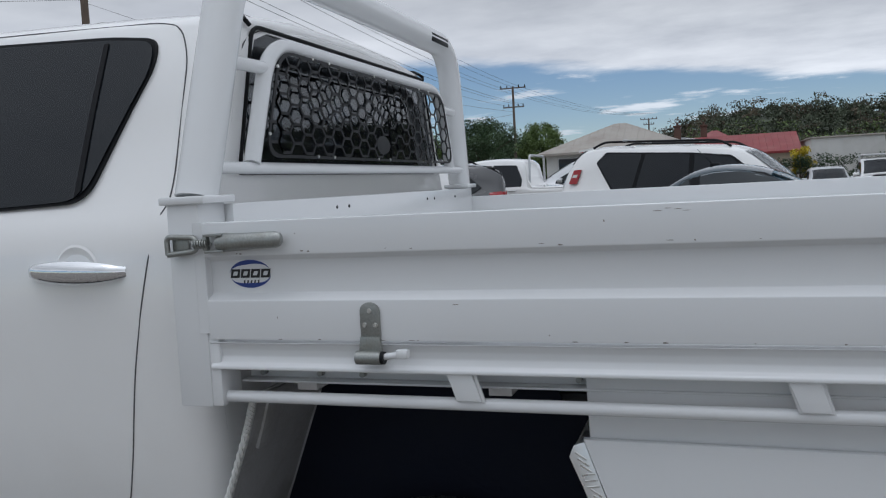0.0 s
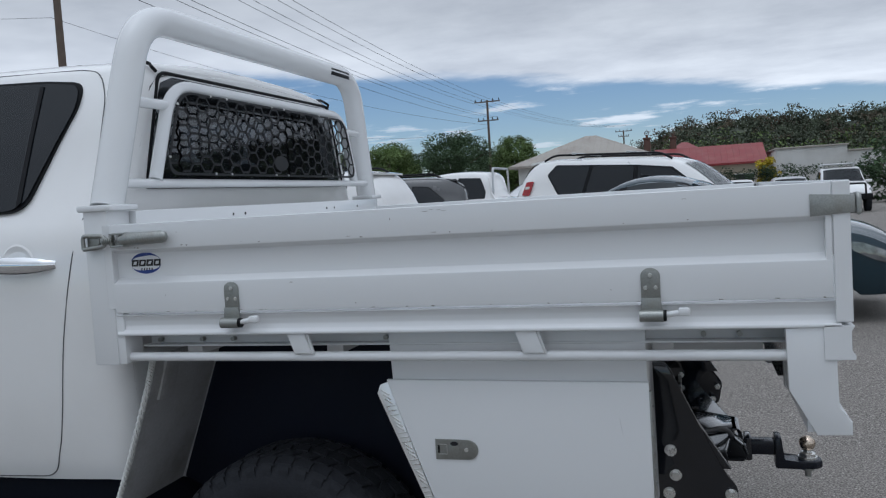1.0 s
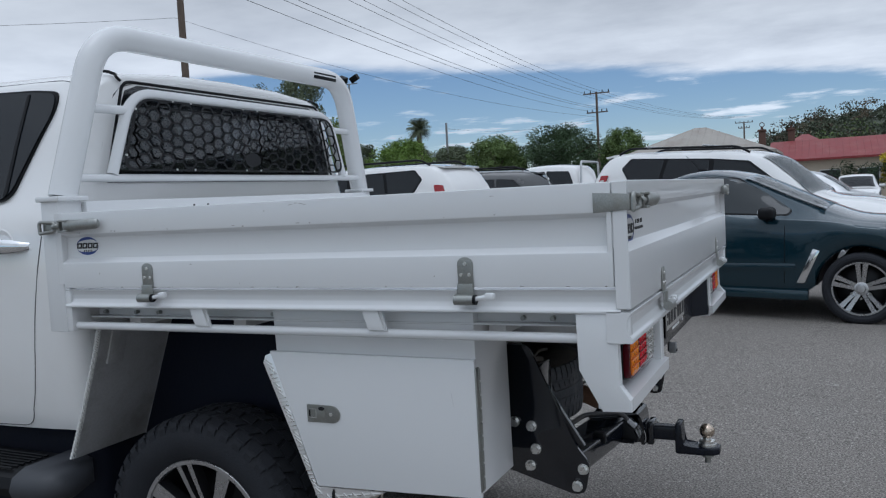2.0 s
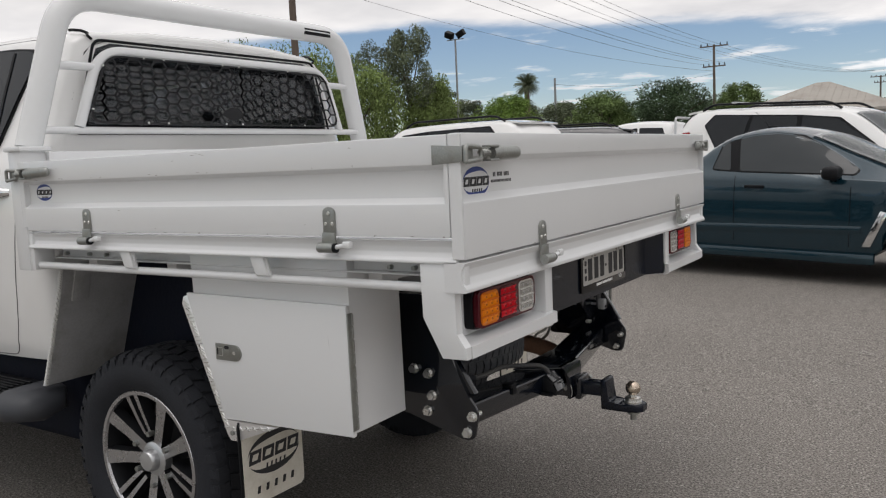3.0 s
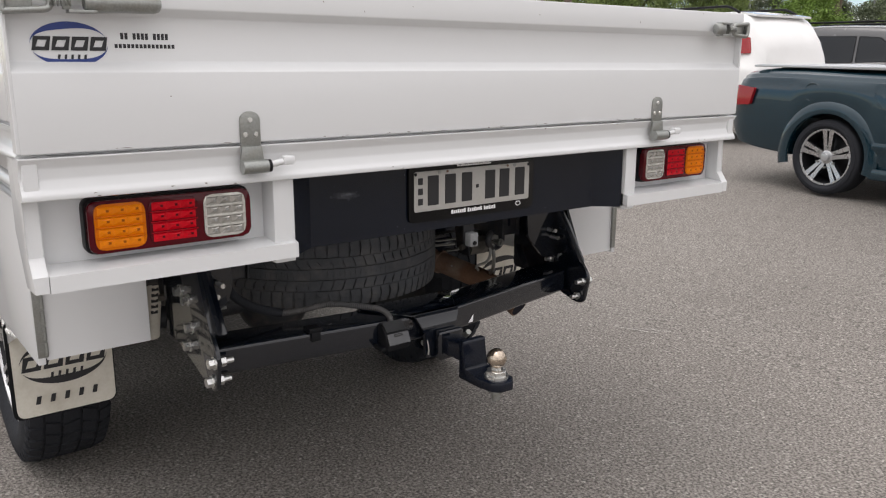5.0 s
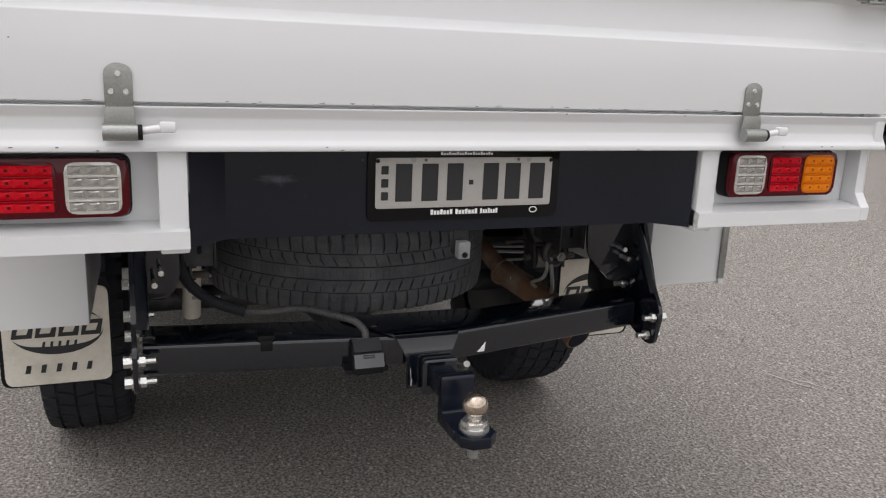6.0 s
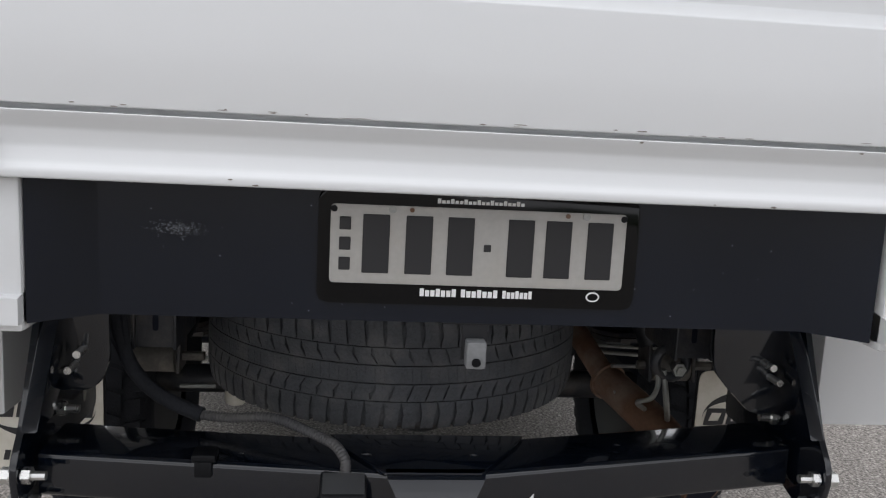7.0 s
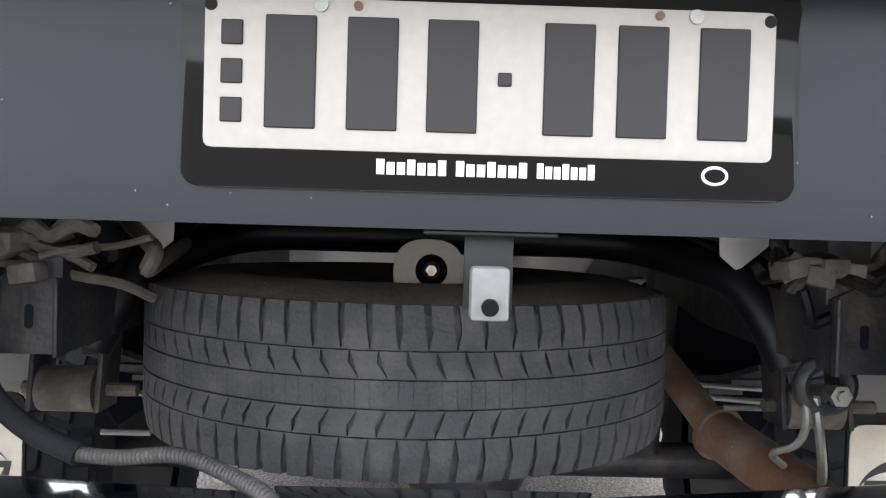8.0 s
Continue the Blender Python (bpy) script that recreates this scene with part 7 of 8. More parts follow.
for x, paint, label in ((1.8, CABWHITE, "white sedan facing the lot by the hedge"), (4.0, SILVER, "silver sedan facing the lot by the hedge")):
    parked_car("sedan", label, paint, [(x_, zb, zw * 0.95, zt * 0.88, w * 0.96, wt * 0.94) for x_, zb, zw, zt, w, wt in CROSS], (0.95, 3.7), 0.33, stand(x, 40.0, -92.0),
               [[(x_, z * 0.89) for x_, z in poly] for poly in CROSS_WIN], [(2.8, 3.64, GLASS)], mirror=(3.05, 1.02), head=[(4.25, 0.74), (4.22, 0.88), (4.66, 0.78), (4.70, 0.64)])
four = parked_car("off_road_ute", "white off-road truck with a dark bull bar and roof rack", CABWHITE, CREW, (1.15, 4.2), 0.40, stand(5.75, 38.0, -93.0), CREW_WIN, [(3.25, 3.96, GLASS)], mirror=(3.50, 1.18), category="utility truck",
                  head=[(4.9, 0.84), (4.88, 0.95), (5.12, 0.88), (5.16, 0.78)])
bm = bmesh.new()
tube(bm, fillet([(5.40, -0.62, 0.55), (5.46, -0.60, 1.12), (5.46, 0.60, 1.12), (5.40, 0.62, 0.55)], 0.1, 4), 0.035, 8)
box(bm, 5.28, 5.42, -0.85, 0.85, 0.50, 0.72, 0.03)
part("bull_bar", bm, TRIM, four, "black bull bar")
bm = bmesh.new()
tube(bm, fillet([(1.6, -0.7, 1.1), (1.6, -0.66, 1.95), (1.6, 0.66, 1.95), (1.6, 0.7, 1.1)], 0.08, 4), 0.03, 8)
box(bm, 1.6, 3.1, -0.62, 0.62, 1.90, 1.95, 0.015)
part("roof_rack", bm, SILVER, four)

# ---- houses across the road ----
BEIGE_ROOF = material("weathered_grey_roof", (0.36, 0.335, 0.30), 0.7, 0.1, vary=0.12, scale=1.5, fine=0.2, dirt=(0.24, 0.20, 0.17), dirt_amount=0.5, dirt_scale=1.2)
RED_ROOF = material("red_iron_roof", (0.22, 0.032, 0.034), 0.55, 0.1, vary=0.2, scale=1.2, dirt=(0.30, 0.12, 0.10), dirt_amount=0.4, dirt_scale=1.0)
RENDER_WALL = material("pale_render", (0.62, 0.62, 0.60), 0.85, vary=0.08, scale=1.5, fine=0.1, dirt=(0.42, 0.40, 0.36), dirt_amount=0.4, dirt_scale=0.8)
CREAM_WALL = material("cream_boards", (0.60, 0.53, 0.42), 0.8, vary=0.08, scale=1.5, dirt=(0.40, 0.34, 0.27), dirt_amount=0.4, dirt_scale=0.9)
BRICK = material("chimney_brick", (0.10, 0.055, 0.042), 0.85, vary=0.25, scale=9, bump=0.3, bump_scale=30)
BARK = material("bark", (0.115, 0.088, 0.066), 0.9, vary=0.35, scale=5, bump=0.5, bump_scale=18)
POLEWOOD = material("weathered_pole", (0.125, 0.098, 0.080), 0.9, vary=0.25, scale=3, bump=0.3, bump_scale=30)
STEELPOLE = material("galvanised_pole", (0.30, 0.31, 0.32), 0.5, 0.6, vary=0.1, scale=3)
WIRE = material("wire", (0.035, 0.035, 0.04), 0.6, vary=0.1)


def leaf_material(name, color, spread=0.35, patch=0.9, range_=(0.62, 1.35)):
    mat = bpy.data.materials.new(name)
    mat.use_nodes = True
    tree = mat.node_tree
    b = tree.nodes["Principled BSDF"]
    geo = node(tree, "ShaderNodeNewGeometry")
    ramp = node(tree, "ShaderNodeValToRGB")
    tree.links.new(geo.outputs["Random Per Island"], ramp.inputs[0])
    ramp.color_ramp.elements[0].color = (*[c * (1 - spread) for c in color], 1)
    ramp.color_ramp.elements[1].color = (*[min(1, c * (1 + spread)) for c in color], 1)
    coord = node(tree, "ShaderNodeTexCoord")
    clump = node(tree, "ShaderNodeTexNoise", Scale=patch, Detail=2.0)
    tree.links.new(coord.outputs["Object"], clump.inputs["Vector"])
    level = node(tree, "ShaderNodeMapRange")
    tree.links.new(clump.outputs[0], level.inputs[0])
    level.inputs[1].default_value, level.inputs[2].default_value, level.inputs[3].default_value, level.inputs[4].default_value = 0.34, 0.66, *range_
    tone = node(tree, "ShaderNodeHueSaturation")
    tree.links.new(level.outputs[0], tone.inputs["Value"])
    tree.links.new(ramp.outputs[0], tone.inputs["Color"])
    tree.links.new(tone.outputs[0], b.inputs["Base Color"])
    b.inputs["Roughness"].default_value = 0.65
    b.inputs["Specular IOR Level"].default_value = 0.15
    b.inputs["Subsurface Weight"].default_value = 0.0
    b.inputs["Transmission Weight"].default_value = 0.0
    return mat


DARKLEAF = leaf_material("dark_green_leaves", (0.070, 0.108, 0.056))
HEDGELEAF = leaf_material("clipped_hedge_leaves", (0.040, 0.066, 0.034))
MIDLEAF = leaf_material("green_leaves", (0.13, 0.185, 0.065))
LIGHTLEAF = leaf_material("light_green_leaves", (0.17, 0.26, 0.06))
WILLOW = leaf_material("willow_leaves", (0.18, 0.24, 0.08))
GUMLEAF = leaf_material("grey_green_leaves", (0.135, 0.16, 0.10))
YELLOWLEAF = leaf_material("yellow_blossom", (0.42, 0.33, 0.03))
FOREST = leaf_material("forest_leaves", (0.085, 0.100, 0.068), 0.30, 0.13, (0.45, 1.5))
BROWNBUSH = leaf_material("brown_green_leaves", (0.120, 0.100, 0.072), 0.30, 0.13, (0.5, 1.4))
BRIGHTBUSH = leaf_material("bright_bush_leaves", (0.115, 0.155, 0.062), 0.30, 0.13, (0.5, 1.5))


def hip_house(name, label, x0, x1, y0, y1, wall, eave, ridge, roof, walls, chimneys=(), gable=False):
    z0 = rise_at((x0 + x1) / 2, (y0 + y1) / 2) - 0.1
    root = thing(name, label, "house")
    bm = bmesh.new()
    box(bm, x0 + 0.45, x1 - 0.45, y0 + 0.45, y1 - 0.45, z0, eave + 0.05)
    part("wall", bm, walls, root)
    bm = bmesh.new()
    mx, my = (x0 + x1) / 2, (y0 + y1) / 2
    span = max(0.2, (x1 - x0) / 2 - (y1 - y0) / 2) if not gable else (x1 - x0) / 2
    lo = [(x0, y0, eave), (x1, y0, eave), (x1, y1, eave), (x0, y1, eave)]
    base = [bm.verts.new((x, y, z - 0.12)) for x, y, z in lo]
    rim = [bm.verts.new(p) for p in lo]
    a, b = bm.verts.new((mx - span, my, ridge)), bm.verts.new((mx + span, my, ridge))
    bm.faces.new(base)
    for i in range(4):
        bm.faces.new((base[i], base[(i + 1) % 4], rim[(i + 1) % 4], rim[i]))
    bm.faces.new((rim[0], rim[1], b, a))
    bm.faces.new((rim[2], rim[3], a, b))
    bm.faces.new((rim[1], rim[2], b))
    bm.faces.new((rim[3], rim[0], a))
    part("roof", bm, roof, root, smooth=0)
    # ribs of the roof sheets on the front slope
    ribs = bmesh.new()
    n = int((x1 - x0) / 0.35)
    for k in range(1, n):
        x = x0 + (x1 - x0) * k / n
        if gable:
            t = 1.0
        else:
            t = min(1.0, (x - x0) / max(0.01, mx - span - x0), (x1 - x) / max(0.01, x1 - mx - span))
        tube(ribs, [(x, y0 + 0.02, eave + 0.004), (x, y0 + (my - y0) * t, eave + (ridge - eave) * t + 0.004)], 0.014, 4)
    tagged(part("roof_ribs", ribs, roof, root), kind="stuff")
    for k in range(3):
        x = x0 + (x1 - x0) * (0.2 + 0.3 * k)
        bm = bmesh.new()
        box(bm, x - 0.5, x + 0.5, y0 + 0.40, y0 + 0.46, z0 + 1.0, z0 + 1.9, 0.01)
        part("window", bm, GLASS, root)
        bm = bmesh.new()
        tube(bm, [(x - 0.52, y0 + 0.41, z0 + 0.98), (x + 0.52, y0 + 0.41, z0 + 0.98), (x + 0.52, y0 + 0.41, z0 + 1.92), (x - 0.52, y0 + 0.41, z0 + 1.92), (x - 0.52, y0 + 0.41, z0 + 0.98)], 0.04, 4)
        part("window_frame", bm, WHITE, root)
    for cx, cy, cz in chimneys:
        bm = bmesh.new()
        box(bm, cx - 0.19, cx + 0.19, cy - 0.19, cy + 0.19, eave - 0.3, cz - 0.30, 0.01)
        box(bm, cx - 0.23, cx + 0.23, cy - 0.23, cy + 0.23, cz - 0.30, cz - 0.18, 0.02)
        tube(bm, [(cx, cy, cz - 0.18), (cx, cy, cz)], 0.08, 10, 0.065)
        part("chimney", bm, BRICK, root, "brick chimney with a pot")
        bm = bmesh.new()
        tube(bm, [(cx + 0.13 * math.cos(t), cy, cz + 0.10 + 0.13 * math.sin(t)) for t in (2 * math.pi * k / 16 for k in range(17))], 0.022, 6)
        part("chimney_cowl", bm, BRICK, root)
    return root


hip_house("house", "bungalow with a weathered grey hipped roof", -9.6, -1.6, 40.6, 48.0, 0, 2.95, 4.5, BEIGE_ROOF, RENDER_WALL)
hip_house("house", "long house with a red iron roof and brick chimneys", -2.45, 4.0, 48.5, 55.5, 0, 2.55, 3.75, RED_ROOF, CREAM_WALL, ((-2.78, 49.5, 4.62), (-1.3, 52.5, 4.72)), True)
hip_house("house", "small gabled house with a red roof behind the long house", -1.9, 0.6, 57.0, 63.0, 0, 3.75, 4.5, RED_ROOF, CREAM_WALL)
hall = thing("hall", "low white rendered hall with a flat roof", "building")
for name, x0, x1, y0, y1, z1 in (("wall", 4.3, 7.9, 47.0, 54.0, 3.05), ("wing", 7.9, 16.0, 47.6, 54.0, 2.72)):
    bm = bmesh.new()
    box(bm, x0, x1, y0, y1, 0.6, z1)
    part(name, bm, RENDER_WALL, hall)
    bm = bmesh.new()
    box(bm, x0 - 0.08, x1 + 0.08, y0 - 0.08, y1 + 0.08, z1 + 0.004, z1 + 0.10, 0.02)
    part("roof", bm, BEIGE_ROOF, hall)

# ---- plants ----
def leaves(bm, at, spread, count, size, droop=0.0, rng=random):
    """A clump of small leaf blades round a point."""
    for _ in range(count):
        while True:
            p = Vector((rng.uniform(-1, 1), rng.uniform(-1, 1), rng.uniform(-1, 1)))
            if p.length < 1:
                break
        c = Vector(at) + Vector((p.x * spread[0], p.y * spread[1], p.z * spread[2]))
        d = Vector((rng.uniform(-1, 1), rng.uniform(-1, 1), rng.uniform(-0.7, 0.7) - droop)).normalized()
        s = d.cross(Vector((rng.uniform(-1, 1), rng.uniform(-1, 1), rng.uniform(-1, 1)))).normalized()
        a, b = size * rng.uniform(0.7, 1.4), size * rng.uniform(0.25, 0.45)
        vs = [bm.verts.new(c + d * a * u + s * b * v) for u, v in ((-1, 0), (-0.2, 1), (1, 0.1), (-0.1, -1))]
        bm.faces.new(vs)


def tree(name, label, x, y, height, width, leaf, clumps=46, per=34, size=0.10, trunk=0.22, low=0.22, droop=0.0, seed=0, flat=1.0, kindname="tree"):
    """Tapered trunk, limbs and a crown of many leaf clumps with gaps."""
    rng = random.Random(seed)
    z0 = rise_at(x, y) - 0.1
    root = thing(name, label, kindname, "trees along the lot", m=T((x, y, z0)))
    bm = bmesh.new()
    top = Vector((rng.uniform(-0.4, 0.4), rng.uniform(-0.4, 0.4), height * 0.72))
    tube(bm, [(0, 0, 0), (rng.uniform(-0.15, 0.15), rng.uniform(-0.15, 0.15), height * 0.3), tuple(top)], trunk, 8, trunk * 0.25)
    crown = bmesh.new()
    spots = []
    for k in range(clumps):
        a = rng.uniform(0, 2 * math.pi)
        h = low + (1 - low) * rng.random() ** 0.8
        belt = math.sin(math.pi * min(0.98, max(0.10, (h - low * 0.6) / (1.08 - low * 0.6)))) ** 0.6
        r = width / 2 * belt * rng.uniform(0.35, 1.0) * flat
        spots.append(Vector((r * math.cos(a), r * math.sin(a), h * height)))
    for k, p in enumerate(spots):
        if k % 5 == 0:
            start = Vector((0, 0, min(height * 0.6, max(height * 0.15, p.z * 0.6))))
            tube(bm, [start, start.lerp(p, 0.5) + Vector((0, 0, 0.1)), p], trunk * 0.32, 5, trunk * 0.06)
        c = width * rng.uniform(0.10, 0.19)
        leaves(crown, p, (c, c, c * (0.75 + droop)), per, size, droop, rng)
    part("trunk", bm, BARK, root)
    part("crown", crown, leaf, root, smooth=0)
    return root


ROW = [(-14.7, 48, 4.4, 5.2, DARKLEAF), (-18.6, 47, 4.0, 4.4, MIDLEAF), (-25.5, 47, 4.35, 4.8, LIGHTLEAF), (-12.2, 55, 4.4, 3.4, MIDLEAF), (-35.5, 55, 6.0, 3.4, GUMLEAF), (-36.3, 60, 5.2, 3.6, GUMLEAF), (-30.2, 66, 4.7, 3.6, MIDLEAF),
       (-22.4, 58, 3.9, 4.4, MIDLEAF), (-27.5, 60, 4.2, 4.8, GUMLEAF), (-9.5, 66, 3.6, 4.4, MIDLEAF), (-16.5, 66, 3.8, 5.4, DARKLEAF), (-33.0, 64, 5.0, 4.0, GUMLEAF), (-21.0, 53, 3.2, 3.6, LIGHTLEAF)]
for k, (x, y, h, w, leaf) in enumerate(ROW):
    label = {id(DARKLEAF): "dense dark green round-crowned tree", id(MIDLEAF): "leafy green tree beside the lot", id(LIGHTLEAF): "low spreading light green tree", id(GUMLEAF): "thin grey-green gum tree"}[id(leaf)]
    dense = leaf is DARKLEAF
    tree("tree", label, x, y, h, w, leaf, 105 if dense else 84, 210 if dense else 180, 0.095, low=0.10 if dense else 0.16, seed=20 + k)
for k, (x, y, h, w) in enumerate(((-31.0, 38, 6.1, 5.6), (-35.5, 39, 7.4, 6.2), (-40.5, 40, 8.0, 6.6), (-29.6, 44, 5.5, 4.4), (-46.5, 42, 8.8, 7.0), (-53.0, 44, 9.0, 7.5), (-60.0, 46, 9.0, 8.0))):
    tree("willow", "drooping light green willow tree", x, y, h, w, WILLOW, 100, 190, 0.11, 0.3, 0.08, 0.9, 60 + k)
tree("gum_tree", "tall sparse gum tree with open layered crown", -30.8, 43.5, 9.0, 4.4, GUMLEAF, 24, 420, 0.10, 0.2, 0.45, 0.8, 91, kindname="tree")
tree("gum_tree", "tall sparse gum tree with open layered crown", -39.0, 50.0, 9.4, 4.6, GUMLEAF, 28, 200, 0.10, 0.22, 0.5, 0.2, 92, kindname="tree")
tree("tree", "dark green garden tree by the hall", 9.3, 43.0, 3.4, 3.0, DARKLEAF, 44, 34, 0.13, seed=95, low=0.08)
tree("shrub", "bright yellow flowering shrub by the hedge", 3.5, 44.3, 2.8, 1.3, YELLOWLEAF, 26, 60, 0.08, 0.05, 0.45, seed=96, kindname="shrub")

# hedge
rng = random.Random(3)
bm = bmesh.new()
for k in range(290):
    x = rng.uniform(0.9, 16.0)
    leaves(bm, (x, 43.2 + rng.uniform(-0.4, 0.4), 0.80 + rng.uniform(0.0, 1.15) + 0.08 * math.sin(x * 1.7)), (0.35, 0.3, 0.28), 60, 0.065, 0, rng)
hedge = part("hedge", bm, HEDGELEAF, smooth=0)
tagged(hedge, "long clipped dark green hedge before the houses", "hedge", kind="stuff")

# palm
def palm(x, y, h):
    z0 = rise_at(x, y) - 0.1
    root = thing("palm_tree", "tall palm with a bushy crown of fronds", "palm", m=T((x, y, z0)))
    bm = bmesh.new()
    tube(bm, [(0, 0, 0), (0.05, 0, h * 0.5), (0, 0, h * 0.86)], 0.26, 10, 0.20)
    part("trunk", bm, BARK, root)
    crown = bmesh.new()
    r = random.Random(4)
    for k in range(120):
        a = 2 * math.pi * k / 60 * 7
        lift = r.uniform(-0.9, 2.2)
        pts = [Vector((0, 0, h * 0.86))]
        d = Vector((math.cos(a), math.sin(a), lift)).normalized()
        for s in range(7):
            d = (d + Vector((0, 0, -0.07))).normalized()
            pts.append(pts[-1] + d * 0.145)
        for i, p in enumerate(pts[1:]):
            side = d.cross(Vector((0, 0, 1))).normalized()
            for sg in (-1, 1):
                tip = p + side * sg * 0.26 * (1 - i / 9) + d * 0.14 - Vector((0, 0, 0.08))
                vs = [crown.verts.new(q) for q in (p, p + d * 0.09, tip)]
                crown.faces.new(vs)
        tube(crown, pts, 0.02, 4)
    part("fronds", crown, GUMLEAF, root, smooth=0)


palm(-30.6, 60.0, 7.3)

# ---- wooded hill ----
def ridge_at(x):
    knots = [(-140, 3), (-60, 5), (-28, 9), (-12, 18), (-5, 23), (6, 24), (17, 26), (30, 25), (45, 23.5), (67, 25), (120, 30), (220, 36), (400, 30)]
    return 0.9 * float(np.interp(x, [k[0] for k in knots], [k[1] for k in knots]))


bm = bmesh.new()
xs = list(range(-140, 401, 12))
ds = [-110, -80, -50, -25, 0, 40, 120]
fall = [0.0, 0.25, 0.55, 0.85, 1.0, 0.9, 0.3]
grid = [[bm.verts.new((x, 330 + d, 0.5 + ridge_at(x) * f * 0.93)) for x in xs] for d, f in zip(ds, fall)]
for a, b in zip(grid, grid[1:]):
    for i in range(len(xs) - 1):
        bm.faces.new((a[i], a[i + 1], b[i + 1], b[i]))
tagged(part("hill", bm, FOREST), "low hill covered in bush", "hill", kind="structure")
rng = np.random.default_rng(11)


def leaf_cloud(name, centres, spreads, per, size, mat):
    """Many small leaf blades round many points, as one mesh."""
    c = np.repeat(np.array(centres), per, axis=0)
    w = np.repeat(np.array(spreads), per, axis=0)
    q = rng.normal(size=c.shape)
    q /= np.linalg.norm(q, axis=1, keepdims=True)
    c = c + q * w * rng.uniform(0.45, 1.0, (len(c), 1))
    d = rng.normal(size=c.shape) + q * 0.4
    d /= np.linalg.norm(d, axis=1, keepdims=True)
    e = np.cross(d, rng.normal(size=c.shape))
    e /= np.linalg.norm(e, axis=1, keepdims=True)
    a = size * rng.uniform(0.6, 1.5, (len(c), 1))
    b = a * rng.uniform(0.4, 0.8, (len(c), 1))
    verts = np.stack([c - d * a, c + e * b, c + d * a, c - e * b], axis=1).reshape(-1, 3)
    mesh = bpy.data.meshes.new(name)
    mesh.from_pydata(verts.tolist(), [], np.arange(len(verts)).reshape(-1, 4).tolist())
    mesh.materials.append(mat)
    return new(name, mesh)


for leaf, count, label in ((FOREST, 1500, "dense grey-green bush on the hill"), (BROWNBUSH, 480, "brownish gum trees on the hill"), (BRIGHTBUSH, 420, "lighter green trees on the hill's foot")):
    spots, wides = [], []
    for k in range(count):
        x, d = rng.uniform(-60, 190), rng.uniform(-100, 6) if leaf is not BRIGHTBUSH else rng.uniform(-112, -55)
        z = 0.5 + ridge_at(x) * 0.93 * float(np.interp(d, ds, fall))
        h = rng.uniform(1.5, 4.2) if rng.uniform() < 0.8 else rng.uniform(4.5, 8.0)
        for j in range(4):
            spots.append((x + rng.uniform(-0.45, 0.45) * h, 330 + d + rng.uniform(-1.5, 1.5), z + h * rng.uniform(0.2, 0.95)))
            wides.append((rng.uniform(0.25, 0.5) * h + 0.4, 1.5, rng.uniform(0.18, 0.36) * h + 0.3))
    tagged(leaf_cloud("hill_trees", spots, wides, 38, 0.36, leaf), label, "woods", kind="stuff")
rng = random.Random(12)
bm = bmesh.new()
for k in range(420):
    x = rng.uniform(-150, 120)
    y = rng.uniform(84, 120)
    leaves(bm, (x, y, 1.0 + rng.uniform(0.5, 3.8)), (1.8, 1.5, 1.3), 60, 0.24, 0, rng)
tagged(part("far_trees", bm, MIDLEAF, smooth=0), "belt of distant green trees", "woods", kind="stuff")

# ---- poles and wires ----
def power_pole(x, y, h, label, arms=((0.96, 1.25), (0.80, 1.1)), turn=0.0, r=0.12, wood=None):
    z0 = rise_at(x, y) - 0.1
    root = thing("power_pole", label, "pole", "power poles", m=T((x, y, z0)) @ M.Rotation(turn, 4, "Z"))
    bm = bmesh.new()
    rod(bm, (0, 0, 0), (0, 0, h), r, 12, r * 0.72)
    part("pole", bm, wood or POLEWOOD, root)
    for f, half in arms:
        bm = bmesh.new()
        box(bm, -half, half, -0.05, 0.05, h * f - 0.045, h * f + 0.045, 0.01)
        arm = part("cross_arm", bm, POLEWOOD, root)
        for u in (-0.92, -0.45, 0.45, 0.92):
            bm = bmesh.new()
            rod(bm, (u * half, 0, h * f + 0.06), (u * half, 0, h * f + 0.24), 0.05, 8, 0.03)
            part("insulator", bm, TRIM, arm)
    return root


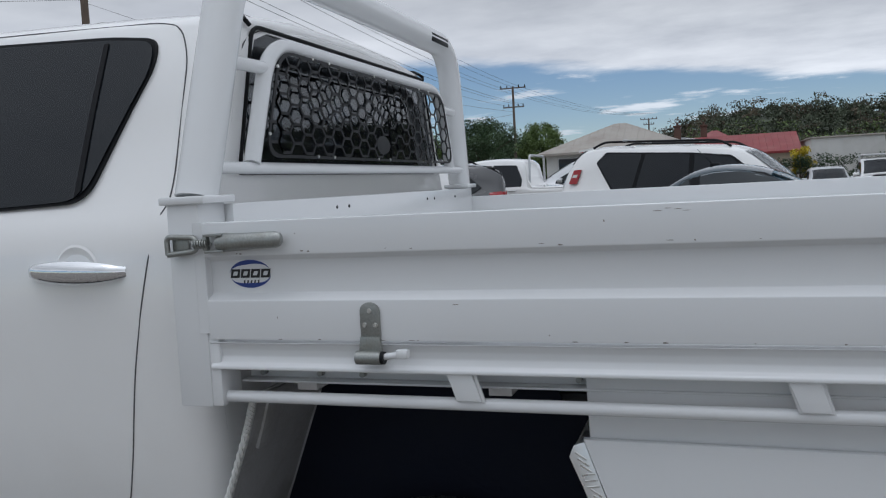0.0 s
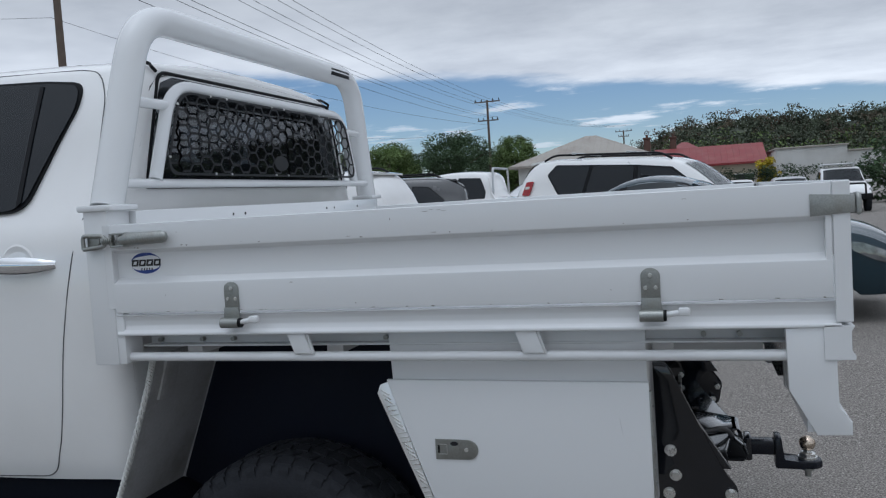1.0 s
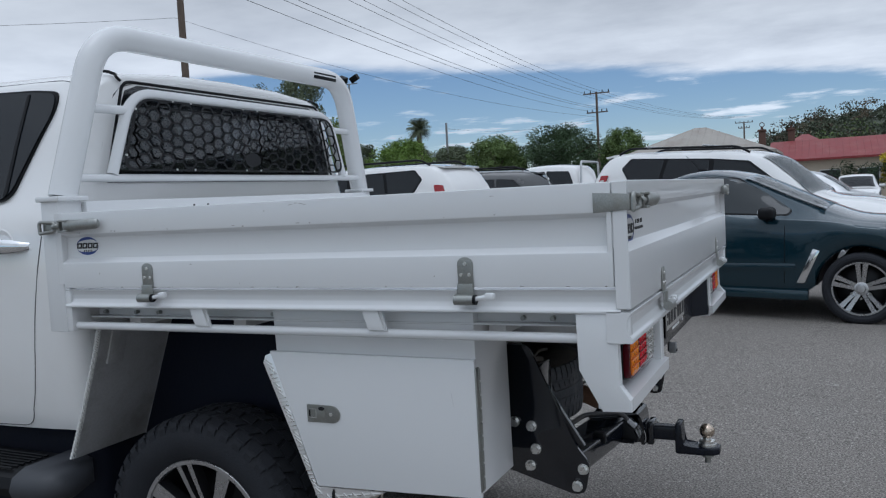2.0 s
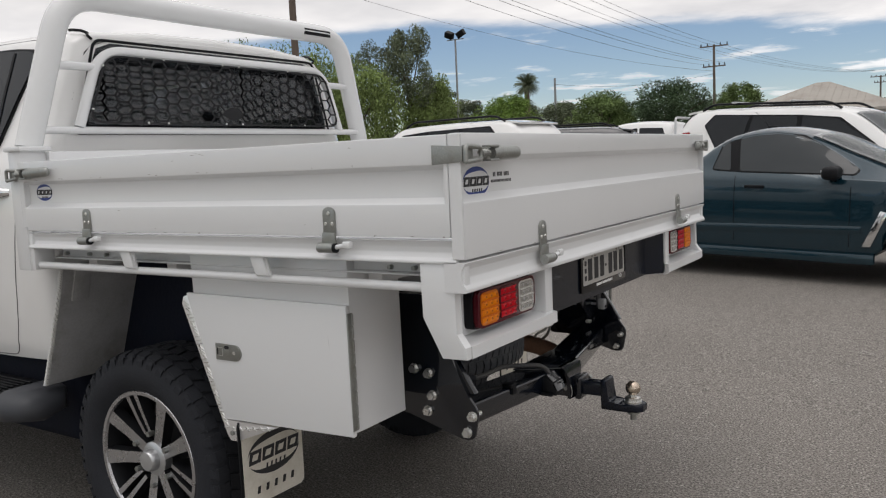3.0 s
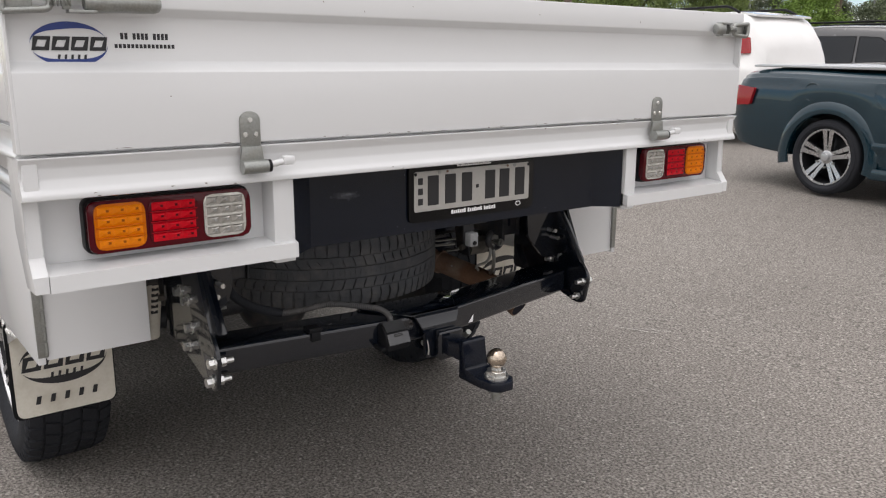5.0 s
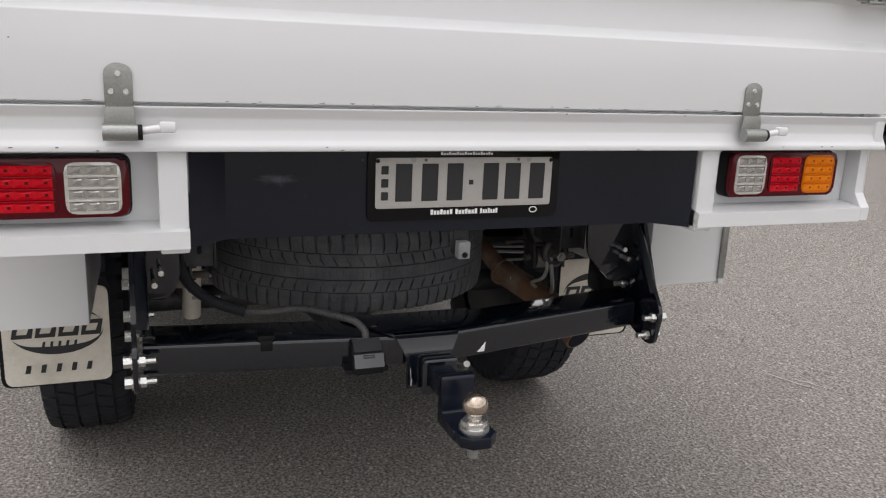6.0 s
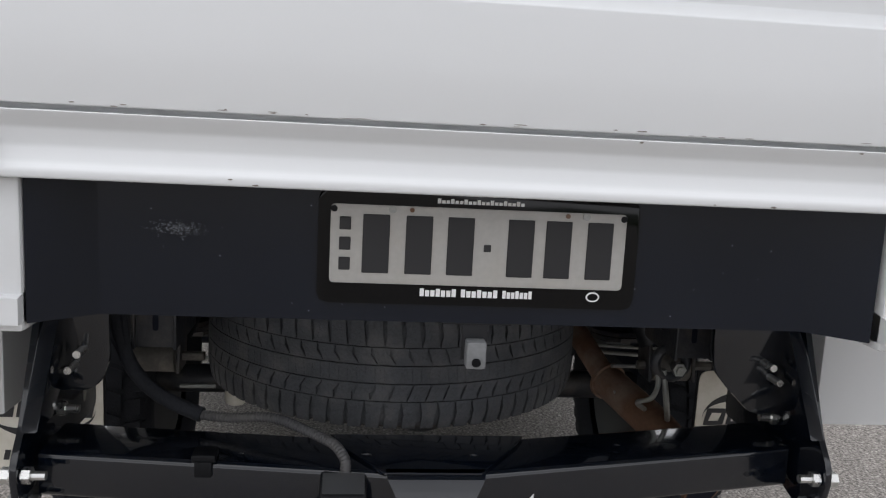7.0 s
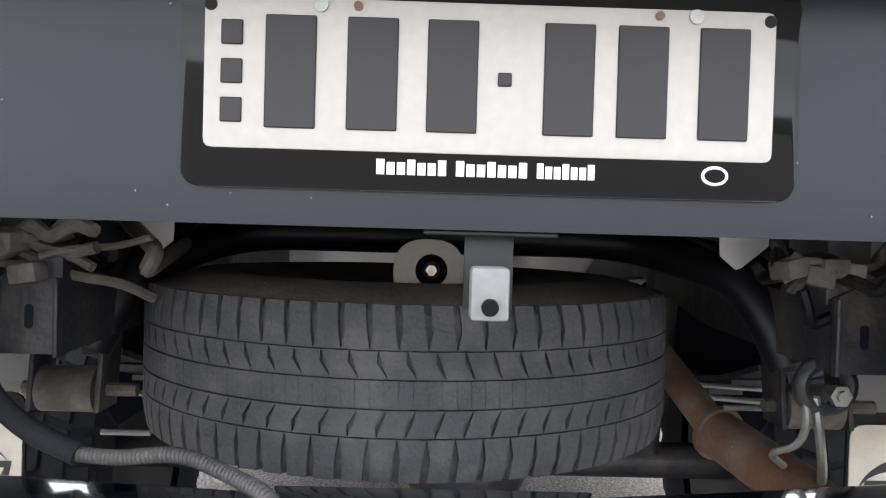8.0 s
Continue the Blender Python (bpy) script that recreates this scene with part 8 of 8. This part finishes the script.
power_pole(-15.7, 62.0, 8.1, "wooden power pole with two cross arms", ((0.985, 1.05), (0.80, 0.85)))
power_pole(-8.7, 110.0, 8.1, "distant wooden power pole with a cross arm", ((0.985, 1.1), (0.90, 0.7)), r=0.13)
power_pole(-28.5, 30.0, 14.0, "tall brown wooden pole", (), r=0.22)
power_pole(-28.0, 60.0, 6.6, "plain grey pole among the trees", (), r=0.12, wood=STEELPOLE)
flood = thing("flood_light", "tall steel pole with a pair of flood lights", "street lamp", m=T((-28.1, 45.0, rise_at(-28, 45) - 0.1)))
bm = bmesh.new()
rod(bm, (0, 0, 0), (0, 0, 8.6), 0.085, 10, 0.06)
part("pole", bm, STEELPOLE, flood)
bm = bmesh.new()
box(bm, -0.65, 0.65, -0.03, 0.03, 8.55, 8.61, 0.008)
part("cross_arm", bm, STEELPOLE, flood)
for u, tilt in ((-0.45, 25), (0.45, -25)):
    bm = bmesh.new()
    box(bm, -0.28, 0.28, -0.20, 0.20, -0.20, 0.20, 0.03, m=T((u, 0, 8.92)) @ M.Rotation(radians(tilt), 4, "Y") @ M.Rotation(radians(20), 4, "X"))
    part("lamp_head", bm, TRIM, flood)


def wire(name, a, b, sag, r=0.009):
    a, b = Vector(a), Vector(b)
    bm = bmesh.new()
    tube(bm, [a.lerp(b, k / 24) - Vector((0, 0, sag * 4 * (k / 24) * (1 - k / 24))) for k in range(25)], r, 5)
    return part(name, bm, WIRE)


strands = []
for k, u in enumerate((-1.0, -0.45, 0.45, 1.0)):
    strands.append(wire("overhead_wire", (-15.7 + u, 62.0, 8.95), (-14.5 + u * 0.8, 4.0, 10.6), 0.9))
    strands.append(wire("overhead_wire", (-15.7 + u, 62.0, 8.95), (-8.7 + u, 110.0, 9.8), 0.7))
for u in (-0.8, 0.35, 0.8):
    strands.append(wire("overhead_wire", (-15.7 + u, 62.0, 7.75), (-15.0 + u * 0.8, 4.0, 9.0), 0.9))
strands.append(wire("overhead_wire", (-28.9, 30.0, 11.2), (-15.7, 62.0, 7.2), 0.8))
strands.append(wire("overhead_wire", (-28.9, 30.0, 11.2), (-60.0, 0.0, 11.0), 0.8))
strands.append(wire("overhead_wire", (-28.0, 60.0, 7.2), (-15.7, 62.0, 7.0), 0.5))
for s in strands:
    tagged(s, "thin dark overhead power wire", "wire", "overhead wires")
